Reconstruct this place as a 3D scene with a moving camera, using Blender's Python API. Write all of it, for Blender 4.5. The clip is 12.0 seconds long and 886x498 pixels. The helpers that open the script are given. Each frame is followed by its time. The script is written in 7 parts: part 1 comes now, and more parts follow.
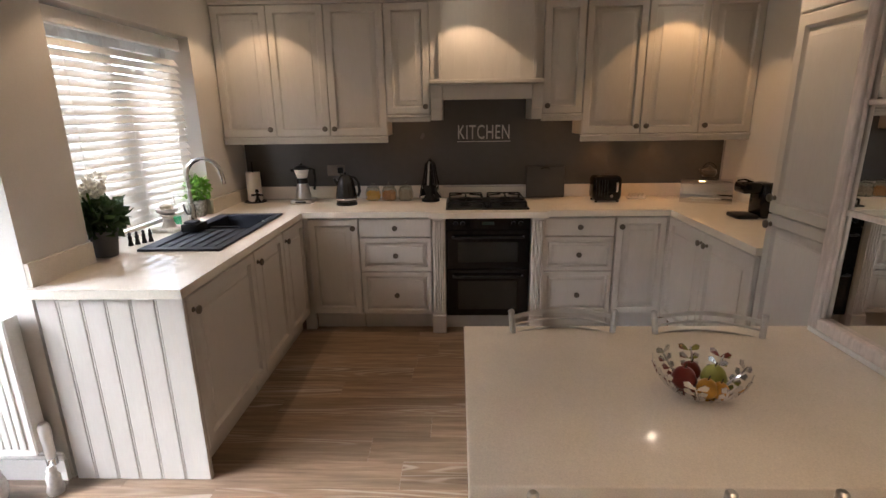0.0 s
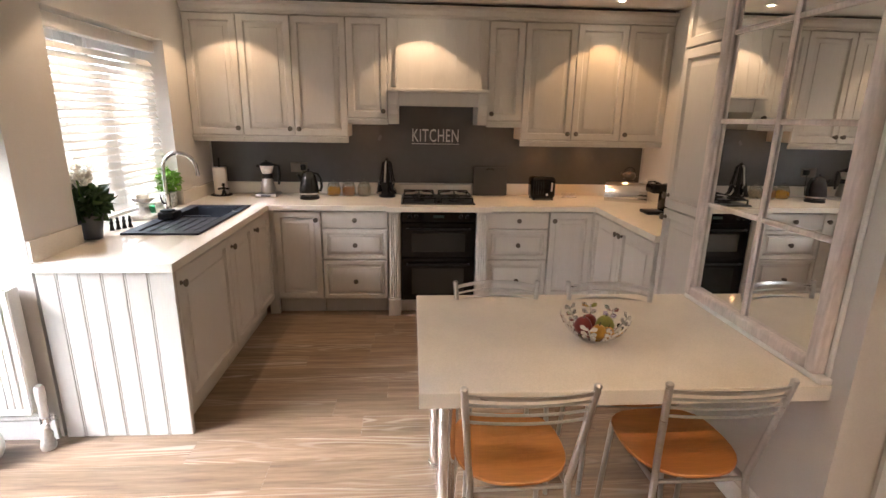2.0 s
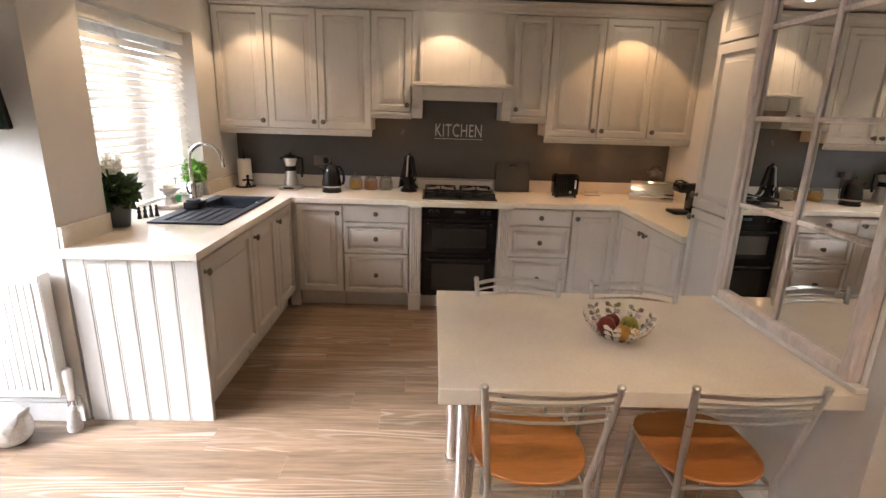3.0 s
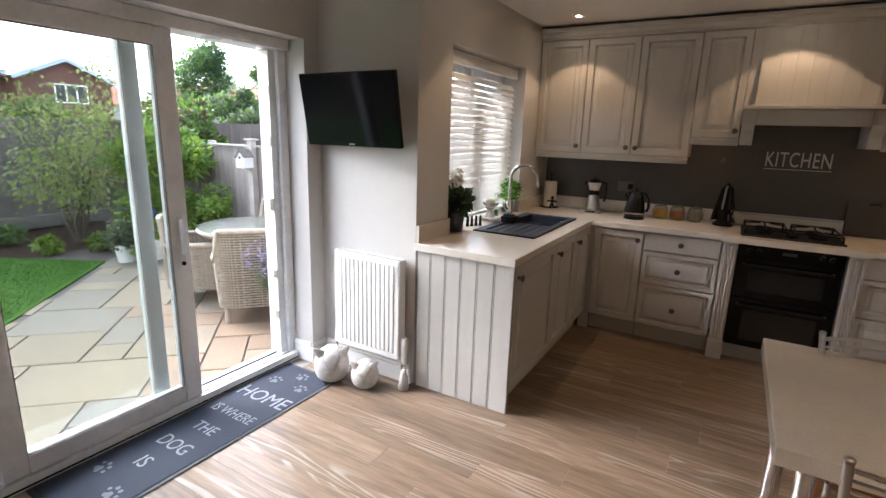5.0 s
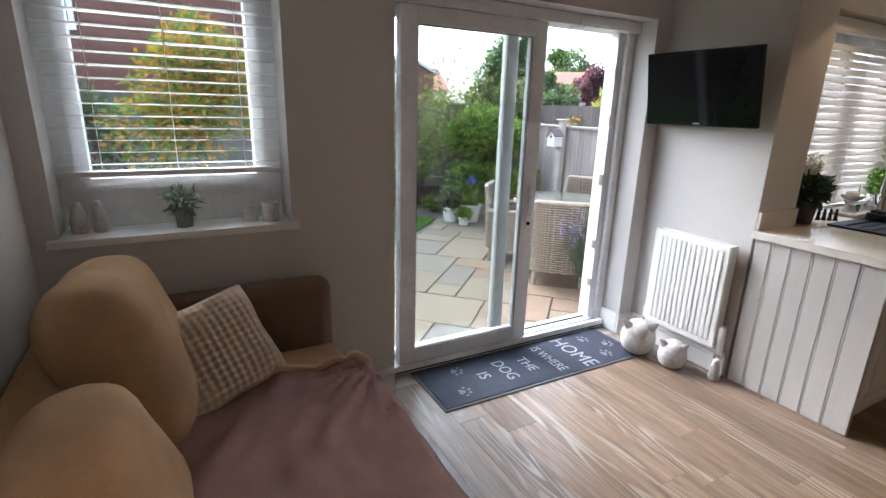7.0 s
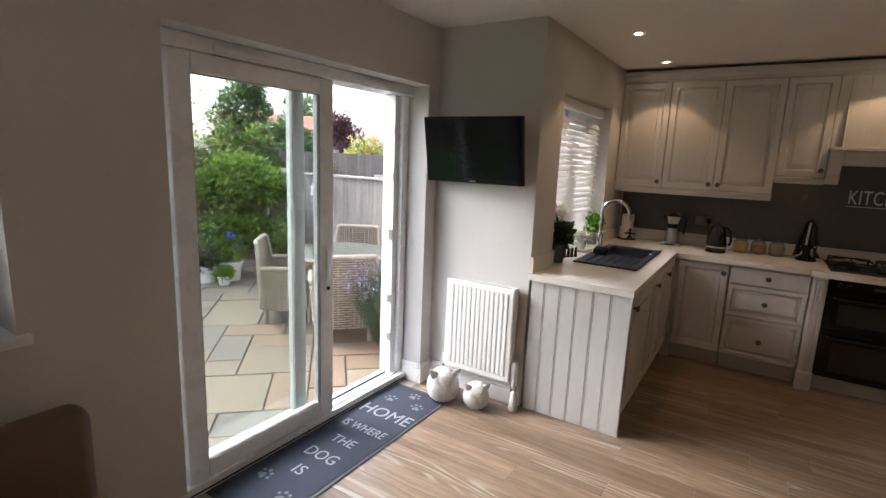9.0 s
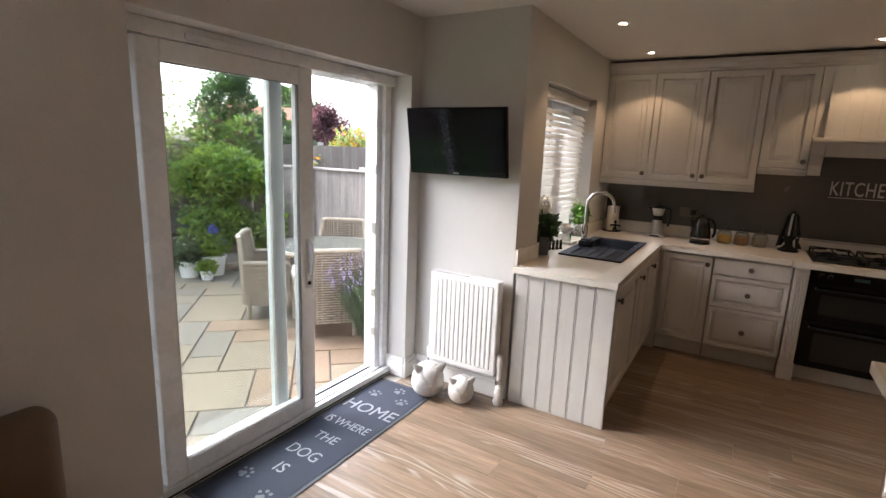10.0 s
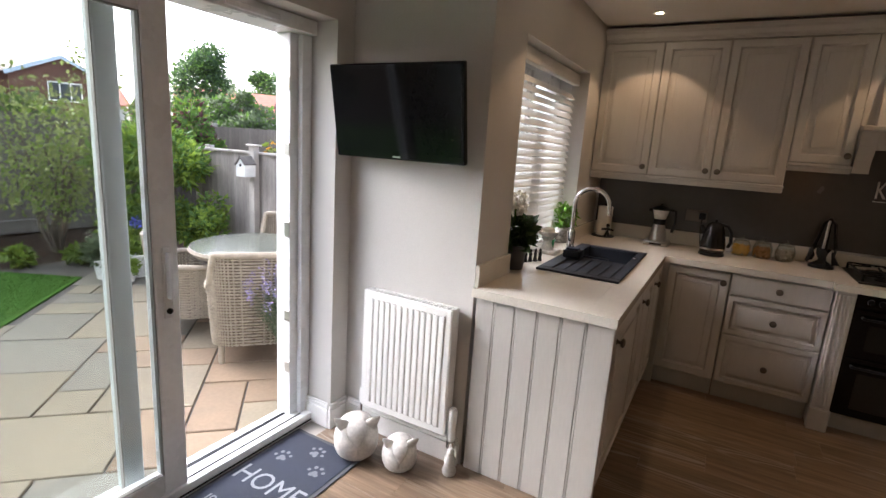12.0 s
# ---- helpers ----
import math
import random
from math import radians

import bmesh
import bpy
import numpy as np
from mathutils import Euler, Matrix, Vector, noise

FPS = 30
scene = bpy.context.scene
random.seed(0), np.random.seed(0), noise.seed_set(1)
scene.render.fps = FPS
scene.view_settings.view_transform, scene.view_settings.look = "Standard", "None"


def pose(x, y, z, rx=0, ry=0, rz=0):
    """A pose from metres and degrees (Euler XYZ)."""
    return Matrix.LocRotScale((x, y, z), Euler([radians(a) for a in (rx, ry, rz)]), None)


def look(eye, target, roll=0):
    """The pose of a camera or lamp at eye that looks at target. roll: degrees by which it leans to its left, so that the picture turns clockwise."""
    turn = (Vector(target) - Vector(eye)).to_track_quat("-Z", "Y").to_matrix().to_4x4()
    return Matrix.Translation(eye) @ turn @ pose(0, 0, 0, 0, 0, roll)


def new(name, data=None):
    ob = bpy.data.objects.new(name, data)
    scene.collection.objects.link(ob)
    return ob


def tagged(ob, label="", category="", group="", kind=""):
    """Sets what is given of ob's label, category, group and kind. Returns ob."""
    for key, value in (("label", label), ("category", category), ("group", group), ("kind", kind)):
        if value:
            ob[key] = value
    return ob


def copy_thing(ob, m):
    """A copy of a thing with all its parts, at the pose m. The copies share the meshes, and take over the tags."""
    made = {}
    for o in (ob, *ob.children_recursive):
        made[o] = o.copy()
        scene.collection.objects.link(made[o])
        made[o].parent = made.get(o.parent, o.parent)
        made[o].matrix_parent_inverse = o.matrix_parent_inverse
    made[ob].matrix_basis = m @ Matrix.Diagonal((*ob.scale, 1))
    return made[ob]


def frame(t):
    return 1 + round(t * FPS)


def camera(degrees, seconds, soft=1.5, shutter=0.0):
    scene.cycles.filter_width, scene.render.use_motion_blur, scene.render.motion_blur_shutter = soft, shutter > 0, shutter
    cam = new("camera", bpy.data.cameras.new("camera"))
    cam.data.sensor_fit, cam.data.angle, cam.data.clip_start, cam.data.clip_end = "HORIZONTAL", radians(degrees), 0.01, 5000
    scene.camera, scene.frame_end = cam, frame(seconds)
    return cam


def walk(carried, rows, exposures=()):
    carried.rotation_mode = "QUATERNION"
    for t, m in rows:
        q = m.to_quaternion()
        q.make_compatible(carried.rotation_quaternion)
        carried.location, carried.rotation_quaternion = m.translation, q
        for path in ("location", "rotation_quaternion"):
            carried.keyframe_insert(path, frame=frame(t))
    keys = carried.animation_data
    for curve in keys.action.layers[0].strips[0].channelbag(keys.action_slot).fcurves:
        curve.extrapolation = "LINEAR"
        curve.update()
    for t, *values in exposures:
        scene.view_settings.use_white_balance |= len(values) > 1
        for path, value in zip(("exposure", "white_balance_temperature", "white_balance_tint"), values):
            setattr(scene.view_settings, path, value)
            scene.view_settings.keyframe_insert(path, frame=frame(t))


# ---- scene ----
cam = camera(83.7, 12.0)
EXPOSURES = [(0, 3.7, 5750, 13), (0.5, 4.2, 5750, 13), (1.0, 4.35, 5800, 13), (2.7, 4.33, 5800, 13), (4.4, 3.85, 5700, 12), (5.0, 3.3, 5700, 12), (6.5, 3.08, 5550, 12), (8.5, 2.8, 5850, 13), (9.5, 3.2, 5950, 13), (11.0, 3.15, 5950, 14), (12, 2.95, 5950, 14)]
PATH = [
    (0, (0.076, 0.047, 1.553), (0.015, 1.976, 1.027), -0.8),
    (0.5, (0.157, -0.137, 1.553), (0.272, 1.79, 1.03), -0.7),
    (1, (0.156, -0.266, 1.567), (0.278, 1.663, 1.054), -0.3),
    (1.5, (0.093, -0.36, 1.569), (0.211, 1.568, 1.051), 0.7),
    (2, (0.072, -0.377, 1.567), (0.2, 1.552, 1.053), 1.0),
    (2.5, (0.057, -0.359, 1.568), (0.129, 1.569, 1.044), 1.6),
    (2.7, (0.061, -0.36, 1.567), (0.135, 1.565, 1.032), 1.7),
    (4.5, (-0.008, -0.38, 1.47), (-0.637, 1.468, 1.037), 1.9),
    (5, (-0.098, -0.482, 1.527), (-1.075, 1.202, 1.072), 1.8),
    (5.5, (-0.177, -0.669, 1.522), (-1.320, 0.910, 1.075), 1.3),
    (6, (-0.212, -0.773, 1.508), (-1.429, 0.758, 1.083), 1.9),
    (6.5, (-0.154, -0.825, 1.505), (-1.707, 0.309, 0.955), 2.1),
    (6.7, (-0.132, -0.878, 1.5), (-1.833, 0.012, 0.939), 1.8),
    (8.3, (-0.408, -0.919, 1.566), (-1.656, 0.59, 1.158), 1.2),
    (8.5, (-0.444, -0.945, 1.576), (-1.589, 0.65, 1.197), 1.7),
    (9, (-0.489, -0.972, 1.588), (-1.545, 0.687, 1.225), 2.4),
    (9.5, (-0.488, -0.961, 1.591), (-1.503, 0.723, 1.222), 2.7),
    (10, (-0.484, -0.924, 1.585), (-1.497, 0.756, 1.195), 2.3),
    (10.5, (-0.458, -0.707, 1.558), (-1.561, 0.924, 1.206), 3.5),
    (11, (-0.445, -0.479, 1.561), (-1.586, 1.127, 1.217), 4.0),
    (11.5, (-0.556, -0.266, 1.534), (-1.667, 1.361, 1.187), 5.0),
    (12, (-0.732, -0.072, 1.514), (-1.690, 1.636, 1.105), 3.8),
]
walk(cam, [(t, look(eye, target, roll)) for t, eye, target, roll in PATH], exposures=EXPOSURES)
SKY, SUN = 0.15, 0.26

# ---- world, sun, lamps' colours ----
world = bpy.data.worlds.new("world")
scene.world = world
world.use_nodes = True
_nt = world.node_tree
_bg = _nt.nodes["Background"]
_sky = _nt.nodes.new("ShaderNodeTexSky")
_sky.sky_type, _sky.sun_disc = "NISHITA", False
_sky.sun_elevation, _sky.sun_rotation = radians(31), radians(-101)
_sky.dust_density, _sky.air_density, _sky.ozone_density = 6.0, 1.0, 1.0
_hs = _nt.nodes.new("ShaderNodeHueSaturation")
_hs.inputs["Saturation"].default_value = 0.40
_nt.links.new(_sky.outputs[0], _hs.inputs["Color"])
_nt.links.new(_hs.outputs[0], _bg.inputs[0])
_bg.inputs[1].default_value = SKY
sun = new("sun", bpy.data.lights.new("sun", "SUN"))
sun.data.energy, sun.data.angle, sun.data.color = SUN, radians(55), (1.0, 0.98, 0.95)
sun.matrix_world = look((-8, -1.6, 4.95), (0, 0, 0))

# ---- materials ----
def material(name, base, rough=0.5, metal=0.0, scale=6.0, vary=0.08, fine=60.0, fine_vary=0.04, bump=0.05, stretch=(1, 1, 1), spec=0.5, coat=0.0, rand=0.0, fine_bump_only=False, sheen=0.0, trans=0.0):
    m = bpy.data.materials.new(name)
    m.use_nodes = True
    nt = m.node_tree
    b = nt.nodes["Principled BSDF"]
    b.inputs["Roughness"].default_value = rough
    b.inputs["Metallic"].default_value = metal
    b.inputs["Specular IOR Level"].default_value = spec
    b.inputs["Coat Weight"].default_value = coat
    b.inputs["Sheen Weight"].default_value = sheen
    b.inputs["Transmission Weight"].default_value = trans
    tc = nt.nodes.new("ShaderNodeTexCoord")
    mp = nt.nodes.new("ShaderNodeMapping")
    mp.inputs["Scale"].default_value = stretch
    nt.links.new(tc.outputs["Object"], mp.inputs[0])
    info = nt.nodes.new("ShaderNodeObjectInfo")
    add = nt.nodes.new("ShaderNodeVectorMath")
    add.operation = "MULTIPLY_ADD"
    add.inputs[1].default_value = (1, 1, 1)
    comb = nt.nodes.new("ShaderNodeCombineXYZ")
    mul = nt.nodes.new("ShaderNodeMath")
    mul.operation = "MULTIPLY"
    mul.inputs[1].default_value = 37.0
    nt.links.new(info.outputs["Random"], mul.inputs[0])
    nt.links.new(mul.outputs[0], comb.inputs[0])
    nt.links.new(mul.outputs[0], comb.inputs[1])
    nt.links.new(mp.outputs[0], add.inputs[0])
    nt.links.new(comb.outputs[0], add.inputs[2])
    n1 = nt.nodes.new("ShaderNodeTexNoise")
    n1.inputs["Scale"].default_value = scale
    n1.inputs["Detail"].default_value = 4
    n2 = nt.nodes.new("ShaderNodeTexNoise")
    n2.inputs["Scale"].default_value = fine
    n2.inputs["Detail"].default_value = 5
    for n in (n1, n2):
        nt.links.new(add.outputs[0], n.inputs["Vector"])
    def span(src, amount):
        r = nt.nodes.new("ShaderNodeMapRange")
        r.inputs["From Min"].default_value, r.inputs["From Max"].default_value = 0.25, 0.75
        r.inputs["To Min"].default_value, r.inputs["To Max"].default_value = 1 - amount, 1 + amount
        nt.links.new(src, r.inputs[0])
        return r.outputs[0]
    m1 = nt.nodes.new("ShaderNodeMath")
    m1.operation = "MULTIPLY"
    nt.links.new(span(n1.outputs[0], vary), m1.inputs[0])
    nt.links.new(span(n2.outputs[0], fine_vary), m1.inputs[1])
    last = m1.outputs[0]
    if rand:
        r = nt.nodes.new("ShaderNodeMapRange")
        r.inputs["To Min"].default_value, r.inputs["To Max"].default_value = 1 - rand, 1 + rand
        nt.links.new(info.outputs["Random"], r.inputs[0])
        m2 = nt.nodes.new("ShaderNodeMath")
        m2.operation = "MULTIPLY"
        nt.links.new(last, m2.inputs[0])
        nt.links.new(r.outputs[0], m2.inputs[1])
        last = m2.outputs[0]
    sc = nt.nodes.new("ShaderNodeVectorMath")
    sc.operation = "SCALE"
    sc.inputs[0].default_value = base
    nt.links.new(last, sc.inputs["Scale"])
    nt.links.new(sc.outputs[0], b.inputs["Base Color"])
    rr = nt.nodes.new("ShaderNodeMapRange")
    rr.inputs["To Min"].default_value, rr.inputs["To Max"].default_value = max(0.02, rough * 0.8), min(1, rough * 1.2)
    nt.links.new(n1.outputs[0], rr.inputs[0])
    nt.links.new(rr.outputs[0], b.inputs["Roughness"])
    if bump:
        bp = nt.nodes.new("ShaderNodeBump")
        bp.inputs["Strength"].default_value, bp.inputs["Distance"].default_value = bump, 0.004
        nt.links.new(n2.outputs[0], bp.inputs["Height"])
        nt.links.new(bp.outputs[0], b.inputs["Normal"])
    return m


def base_of(m):
    return m.node_tree.nodes["Principled BSDF"]


PAINT = material("wall_paint", (0.61, 0.585, 0.55), 0.75, vary=0.03, scale=2.5, fine=180, bump=0.08)
CEIL = material("ceiling_paint", (0.72, 0.69, 0.645), 0.85, vary=0.02, scale=2, fine=150, bump=0.05)
WHITE = material("white_gloss_paint", (0.80, 0.79, 0.76), 0.32, vary=0.02, fine=90, bump=0.02)
UPVC = material("white_plastic_frame", (0.80, 0.81, 0.81), 0.28, vary=0.02, fine=40, bump=0.01)
CAB = material("painted_cabinet_wood", (0.54, 0.515, 0.48), 0.42, vary=0.03, scale=3, fine=30, fine_vary=0.03, bump=0.04, stretch=(4, 4, 0.6))
CARC = material("cabinet_carcass", (0.44, 0.405, 0.365), 0.5, vary=0.03, bump=0.02)
QUARTZ = material("cream_quartz", (0.74, 0.695, 0.615), 0.07, spec=0.25, vary=0.03, scale=9, fine=240, fine_vary=0.10, bump=0.0)
SPLASH = material("grey_splashback_glass", (0.090, 0.086, 0.085), 0.25, vary=0.03, fine=20, bump=0.0)
BLACK = material("black_gloss", (0.005, 0.005, 0.0055), 0.08, spec=0.25, vary=0.1, fine_vary=0.05, bump=0.0)
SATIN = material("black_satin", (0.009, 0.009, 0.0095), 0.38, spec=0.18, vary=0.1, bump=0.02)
IRON = material("cast_iron", (0.011, 0.011, 0.011), 0.5, spec=0.2, vary=0.15, fine=200, bump=0.2)
GRANITE = material("charcoal_granite_composite", (0.020, 0.024, 0.034), 0.5, spec=0.25, vary=0.1, fine=400, fine_vary=0.2, bump=0.1)
CHROME = material("chrome", (0.75, 0.75, 0.76), 0.10, 1.0, vary=0.03, fine_vary=0.02, bump=0.0)
STEEL = material("brushed_steel", (0.55, 0.54, 0.52), 0.30, 1.0, vary=0.05, fine=40, stretch=(1, 1, 12), bump=0.03)
PEWTER = material("pewter_knob", (0.16, 0.14, 0.12), 0.38, 1.0, vary=0.2, fine=120, bump=0.1)
SEATWOOD = material("orange_beech_ply", (0.48, 0.195, 0.045), 0.32, vary=0.12, scale=3, fine=14, fine_vary=0.12, bump=0.02, stretch=(1, 8, 1), coat=0.3)
MIRRORWOOD = material("limewashed_pink_wood", (0.68, 0.61, 0.575), 0.6, vary=0.15, scale=5, fine=40, fine_vary=0.12, bump=0.2, stretch=(2, 2, 0.4))
MAT = material("navy_mat_pile", (0.024, 0.030, 0.049), 0.95, vary=0.12, scale=8, fine=500, fine_vary=0.35, bump=0.6)
MATPRINT = material("pale_mat_print", (0.27, 0.28, 0.30), 0.95, vary=0.1, fine=500, fine_vary=0.3, bump=0.5)
PAWPRINT = material("grey_mat_print", (0.15, 0.155, 0.175), 0.95, vary=0.15, fine=500, fine_vary=0.3, bump=0.5)
MATEDGE = material("grey_mat_rubber", (0.07, 0.072, 0.08), 0.8, vary=0.1, bump=0.1)
CERAMIC = material("mottled_white_stoneware", (0.55, 0.525, 0.49), 0.5, vary=0.18, scale=14, fine=70, fine_vary=0.16, bump=0.3)
SOFA = material("tan_suede", (0.50, 0.325, 0.180), 0.95, vary=0.16, scale=5, fine=300, fine_vary=0.1, bump=0.25, spec=0.1)
# the sofa's tan for the arm, darkened to carry the shade on it
SOFASHADE = material("shade_brown_suede", (0.155, 0.098, 0.058), 0.6, vary=0.12, scale=5, fine=200, bump=0.3)
THROW = material("dusty_mauve_fleece", (0.50, 0.325, 0.29), 0.98, vary=0.16, scale=7, fine=320, fine_vary=0.15, bump=0.4, spec=0.1)
TRIMFAB = material("peach_binding", (0.58, 0.38, 0.24), 0.9, vary=0.08, fine=300, bump=0.3)
SOIL = material("dark_soil", (0.036, 0.025, 0.018), 1.0, spec=0.05, vary=0.3, scale=9, fine=60, fine_vary=0.4, bump=1.0)
LAWN = material("artificial_turf", (0.046, 0.108, 0.016), 0.95, spec=0.08, vary=0.10, scale=3, fine=220, fine_vary=0.25, bump=1.0)
SLABS = [material(n, c, 0.8, vary=0.12, scale=4, fine=40, fine_vary=0.08, bump=0.3, rand=0.08) for n, c in (("buff_sandstone", (0.200, 0.164, 0.112)), ("grey_sandstone", (0.168, 0.150, 0.118)), ("pink_sandstone", (0.215, 0.152, 0.098)))]
MORTAR = material("patio_mortar", (0.075, 0.066, 0.055), 0.95, vary=0.15, fine=90, bump=0.5)
FENCE = material("weathered_fence_board", (0.275, 0.245, 0.22), 0.9, vary=0.25, scale=3, fine=30, fine_vary=0.2, bump=0.5, stretch=(6, 6, 0.5), rand=0.18)
FENCEDARK = material("grey_fence_board", (0.118, 0.104, 0.092), 0.9, vary=0.25, scale=3, fine=30, fine_vary=0.2, bump=0.5, stretch=(6, 6, 0.5), rand=0.15)
POST = material("concrete_post", (0.22, 0.21, 0.19), 0.95, vary=0.1, fine=90, bump=0.3)
WICKER = material("cream_rattan", (0.29, 0.245, 0.185), 0.6, vary=0.15, scale=20, fine=120, fine_vary=0.15, bump=0.2, rand=0.05)
BRICK = material("red_brick", (0.150, 0.070, 0.052), 0.9, vary=0.2, scale=6, fine=40, fine_vary=0.15, bump=0.4)
ROOF = material("brown_roof_tile", (0.13, 0.085, 0.07), 0.9, vary=0.2, scale=3, fine=30, bump=0.3)
ROOFRED = material("red_roof_tile", (0.36, 0.13, 0.085), 0.9, vary=0.2, scale=3, fine=30, bump=0.3)
RENDERW = material("pale_render", (0.6, 0.6, 0.58), 0.9, vary=0.05, bump=0.2)
def foliage(name, c):
    m = material(name, c, 0.55, vary=0.35, scale=2.5, fine=30, fine_vary=0.25, bump=0.0)
    nt = m.node_tree
    b = base_of(m)
    tl, mx = nt.nodes.new("ShaderNodeBsdfTranslucent"), nt.nodes.new("ShaderNodeMixShader")
    mx.inputs[0].default_value = 0.45
    nt.links.new(b.inputs["Base Color"].links[0].from_socket, tl.inputs[0])
    nt.links.new(b.outputs[0], mx.inputs[1])
    nt.links.new(tl.outputs[0], mx.inputs[2])
    nt.links.new(mx.outputs[0], nt.nodes["Material Output"].inputs[0])
    return m
LEAF = {k: foliage(k + "_leaves", c) for k, c in dict(lime=(0.17, 0.25, 0.030), mid=(0.085, 0.16, 0.030), dark=(0.045, 0.085, 0.03), purple=(0.10, 0.045, 0.05), pale=(0.25, 0.28, 0.09), sage=(0.10, 0.13, 0.07), gold=(0.42, 0.22, 0.025)).items()}
BARK = material("grey_bark", (0.10, 0.08, 0.06), 0.9, vary=0.25, fine=40, bump=0.6, stretch=(4, 4, 0.6))
BLUEFL = material("blue_petals", (0.10, 0.11, 0.45), 0.7, vary=0.15, bump=0)
LILAC = material("lavender_petals", (0.20, 0.165, 0.29), 0.8, vary=0.2, bump=0)
PETAL = foliage("cream_petals", (0.72, 0.68, 0.58))


def glassy(name, tint=(0.955, 0.97, 0.965), rough=0.0, ior=1.5):
    m = bpy.data.materials.new(name)
    m.use_nodes = True
    nt = m.node_tree
    nt.nodes.remove(nt.nodes["Principled BSDF"])
    tr = nt.nodes.new("ShaderNodeBsdfTransparent")
    tr.inputs[0].default_value = (*tint, 1)
    gl = nt.nodes.new("ShaderNodeBsdfGlossy")
    gl.inputs["Roughness"].default_value = rough
    lw = nt.nodes.new("ShaderNodeLayerWeight")
    lw.inputs[0].default_value = 0.5
    pw = nt.nodes.new("ShaderNodeMath")
    pw.operation = "POWER"
    pw.inputs[1].default_value = 5.0
    nt.links.new(lw.outputs["Facing"], pw.inputs[0])
    fr = nt.nodes.new("ShaderNodeMapRange")
    fr.inputs["To Min"].default_value, fr.inputs["To Max"].default_value = ((ior - 1) / (ior + 1)) ** 2, 0.9
    nt.links.new(pw.outputs[0], fr.inputs[0])
    mx = nt.nodes.new("ShaderNodeMixShader")
    nt.links.new(fr.outputs[0], mx.inputs[0])
    nt.links.new(tr.outputs[0], mx.inputs[1])
    nt.links.new(gl.outputs[0], mx.inputs[2])
    nt.links.new(mx.outputs[0], nt.nodes["Material Output"].inputs[0])
    return m


GLASS = glassy("clear_glass")
DOORGLASS = glassy("double_glazing", (0.93, 0.947, 0.937))
# white plastic greyed: the outer stile's shade is put into its colour
SHADEUPVC = material("shade_greyed_plastic", (0.40, 0.43, 0.42), 0.35, vary=0.05, fine=40, bump=0.01)
JARGLASS = glassy("jar_glass", (0.93, 0.95, 0.93), 0.02, 1.7)
FROST = glassy("patterned_glass", (0.80, 0.84, 0.83), 0.15, 1.6)
MIRROR = bpy.data.materials.new("mirror_silver")
MIRROR.use_nodes = True
base_of(MIRROR).inputs["Base Color"].default_value = (0.82, 0.83, 0.82, 1)
base_of(MIRROR).inputs["Metallic"].default_value, base_of(MIRROR).inputs["Roughness"].default_value = 1.0, 0.01


def glow(name, colour, strength):
    m = bpy.data.materials.new(name)
    m.use_nodes = True
    b = base_of(m)
    b.inputs["Base Color"].default_value = (0.8, 0.8, 0.8, 1)
    b.inputs["Emission Color"].default_value = (*colour, 1)
    b.inputs["Emission Strength"].default_value = strength
    return m


BULB = glow("warm_lamp_face", (1.0, 0.78, 0.5), 9.0)
DIMBULB = glow("amber_lamp_face", (1.0, 0.5, 0.18), 1.5)

# grey-washed oak: long grain along x, greyer and browner boards
OAK = material("grey_washed_oak", (0.236, 0.170, 0.116), 0.34, vary=0.18, scale=2.2, fine=16, fine_vary=0.16, bump=0.05, stretch=(0.5, 7, 7), rand=0.14, spec=0.45)


def grain(m, dark, light):
    """Adds streaky cathedral grain between two tones to a board material."""
    nt = m.node_tree
    b = base_of(m)
    old = b.inputs["Base Color"].links[0].from_socket
    src = [n for n in nt.nodes if n.type == "VECT_MATH" and n.operation == "MULTIPLY_ADD"][0].outputs[0]
    big = nt.nodes.new("ShaderNodeTexNoise")
    big.inputs["Scale"].default_value, big.inputs["Detail"].default_value, big.inputs["Distortion"].default_value = 1.1, 3.0, 1.6
    ns = nt.nodes.new("ShaderNodeTexNoise")
    ns.inputs["Scale"].default_value, ns.inputs["Detail"].default_value, ns.inputs["Roughness"].default_value, ns.inputs["Distortion"].default_value = 6.0, 9.0, 0.62, 0.5
    for n in (big, ns):
        nt.links.new(src, n.inputs["Vector"])
    mixf = nt.nodes.new("ShaderNodeMix")
    mixf.inputs["Factor"].default_value = 0.55
    nt.links.new(big.outputs[0], mixf.inputs["A"])
    nt.links.new(ns.outputs[0], mixf.inputs["B"])
    rp = nt.nodes.new("ShaderNodeValToRGB")
    rp.color_ramp.elements[0].position, rp.color_ramp.elements[1].position = 0.36, 0.62
    rp.color_ramp.elements[0].color, rp.color_ramp.elements[1].color = (*dark, 1), (*light, 1)
    nt.links.new(mixf.outputs["Result"], rp.inputs[0])
    mx = nt.nodes.new("ShaderNodeMix")
    mx.data_type, mx.blend_type = "RGBA", "MULTIPLY"
    mx.inputs["Factor"].default_value = 1.0
    nt.links.new(old, mx.inputs["A"])
    nt.links.new(rp.outputs[0], mx.inputs["B"])
    nt.links.new(mx.outputs["Result"], b.inputs["Base Color"])


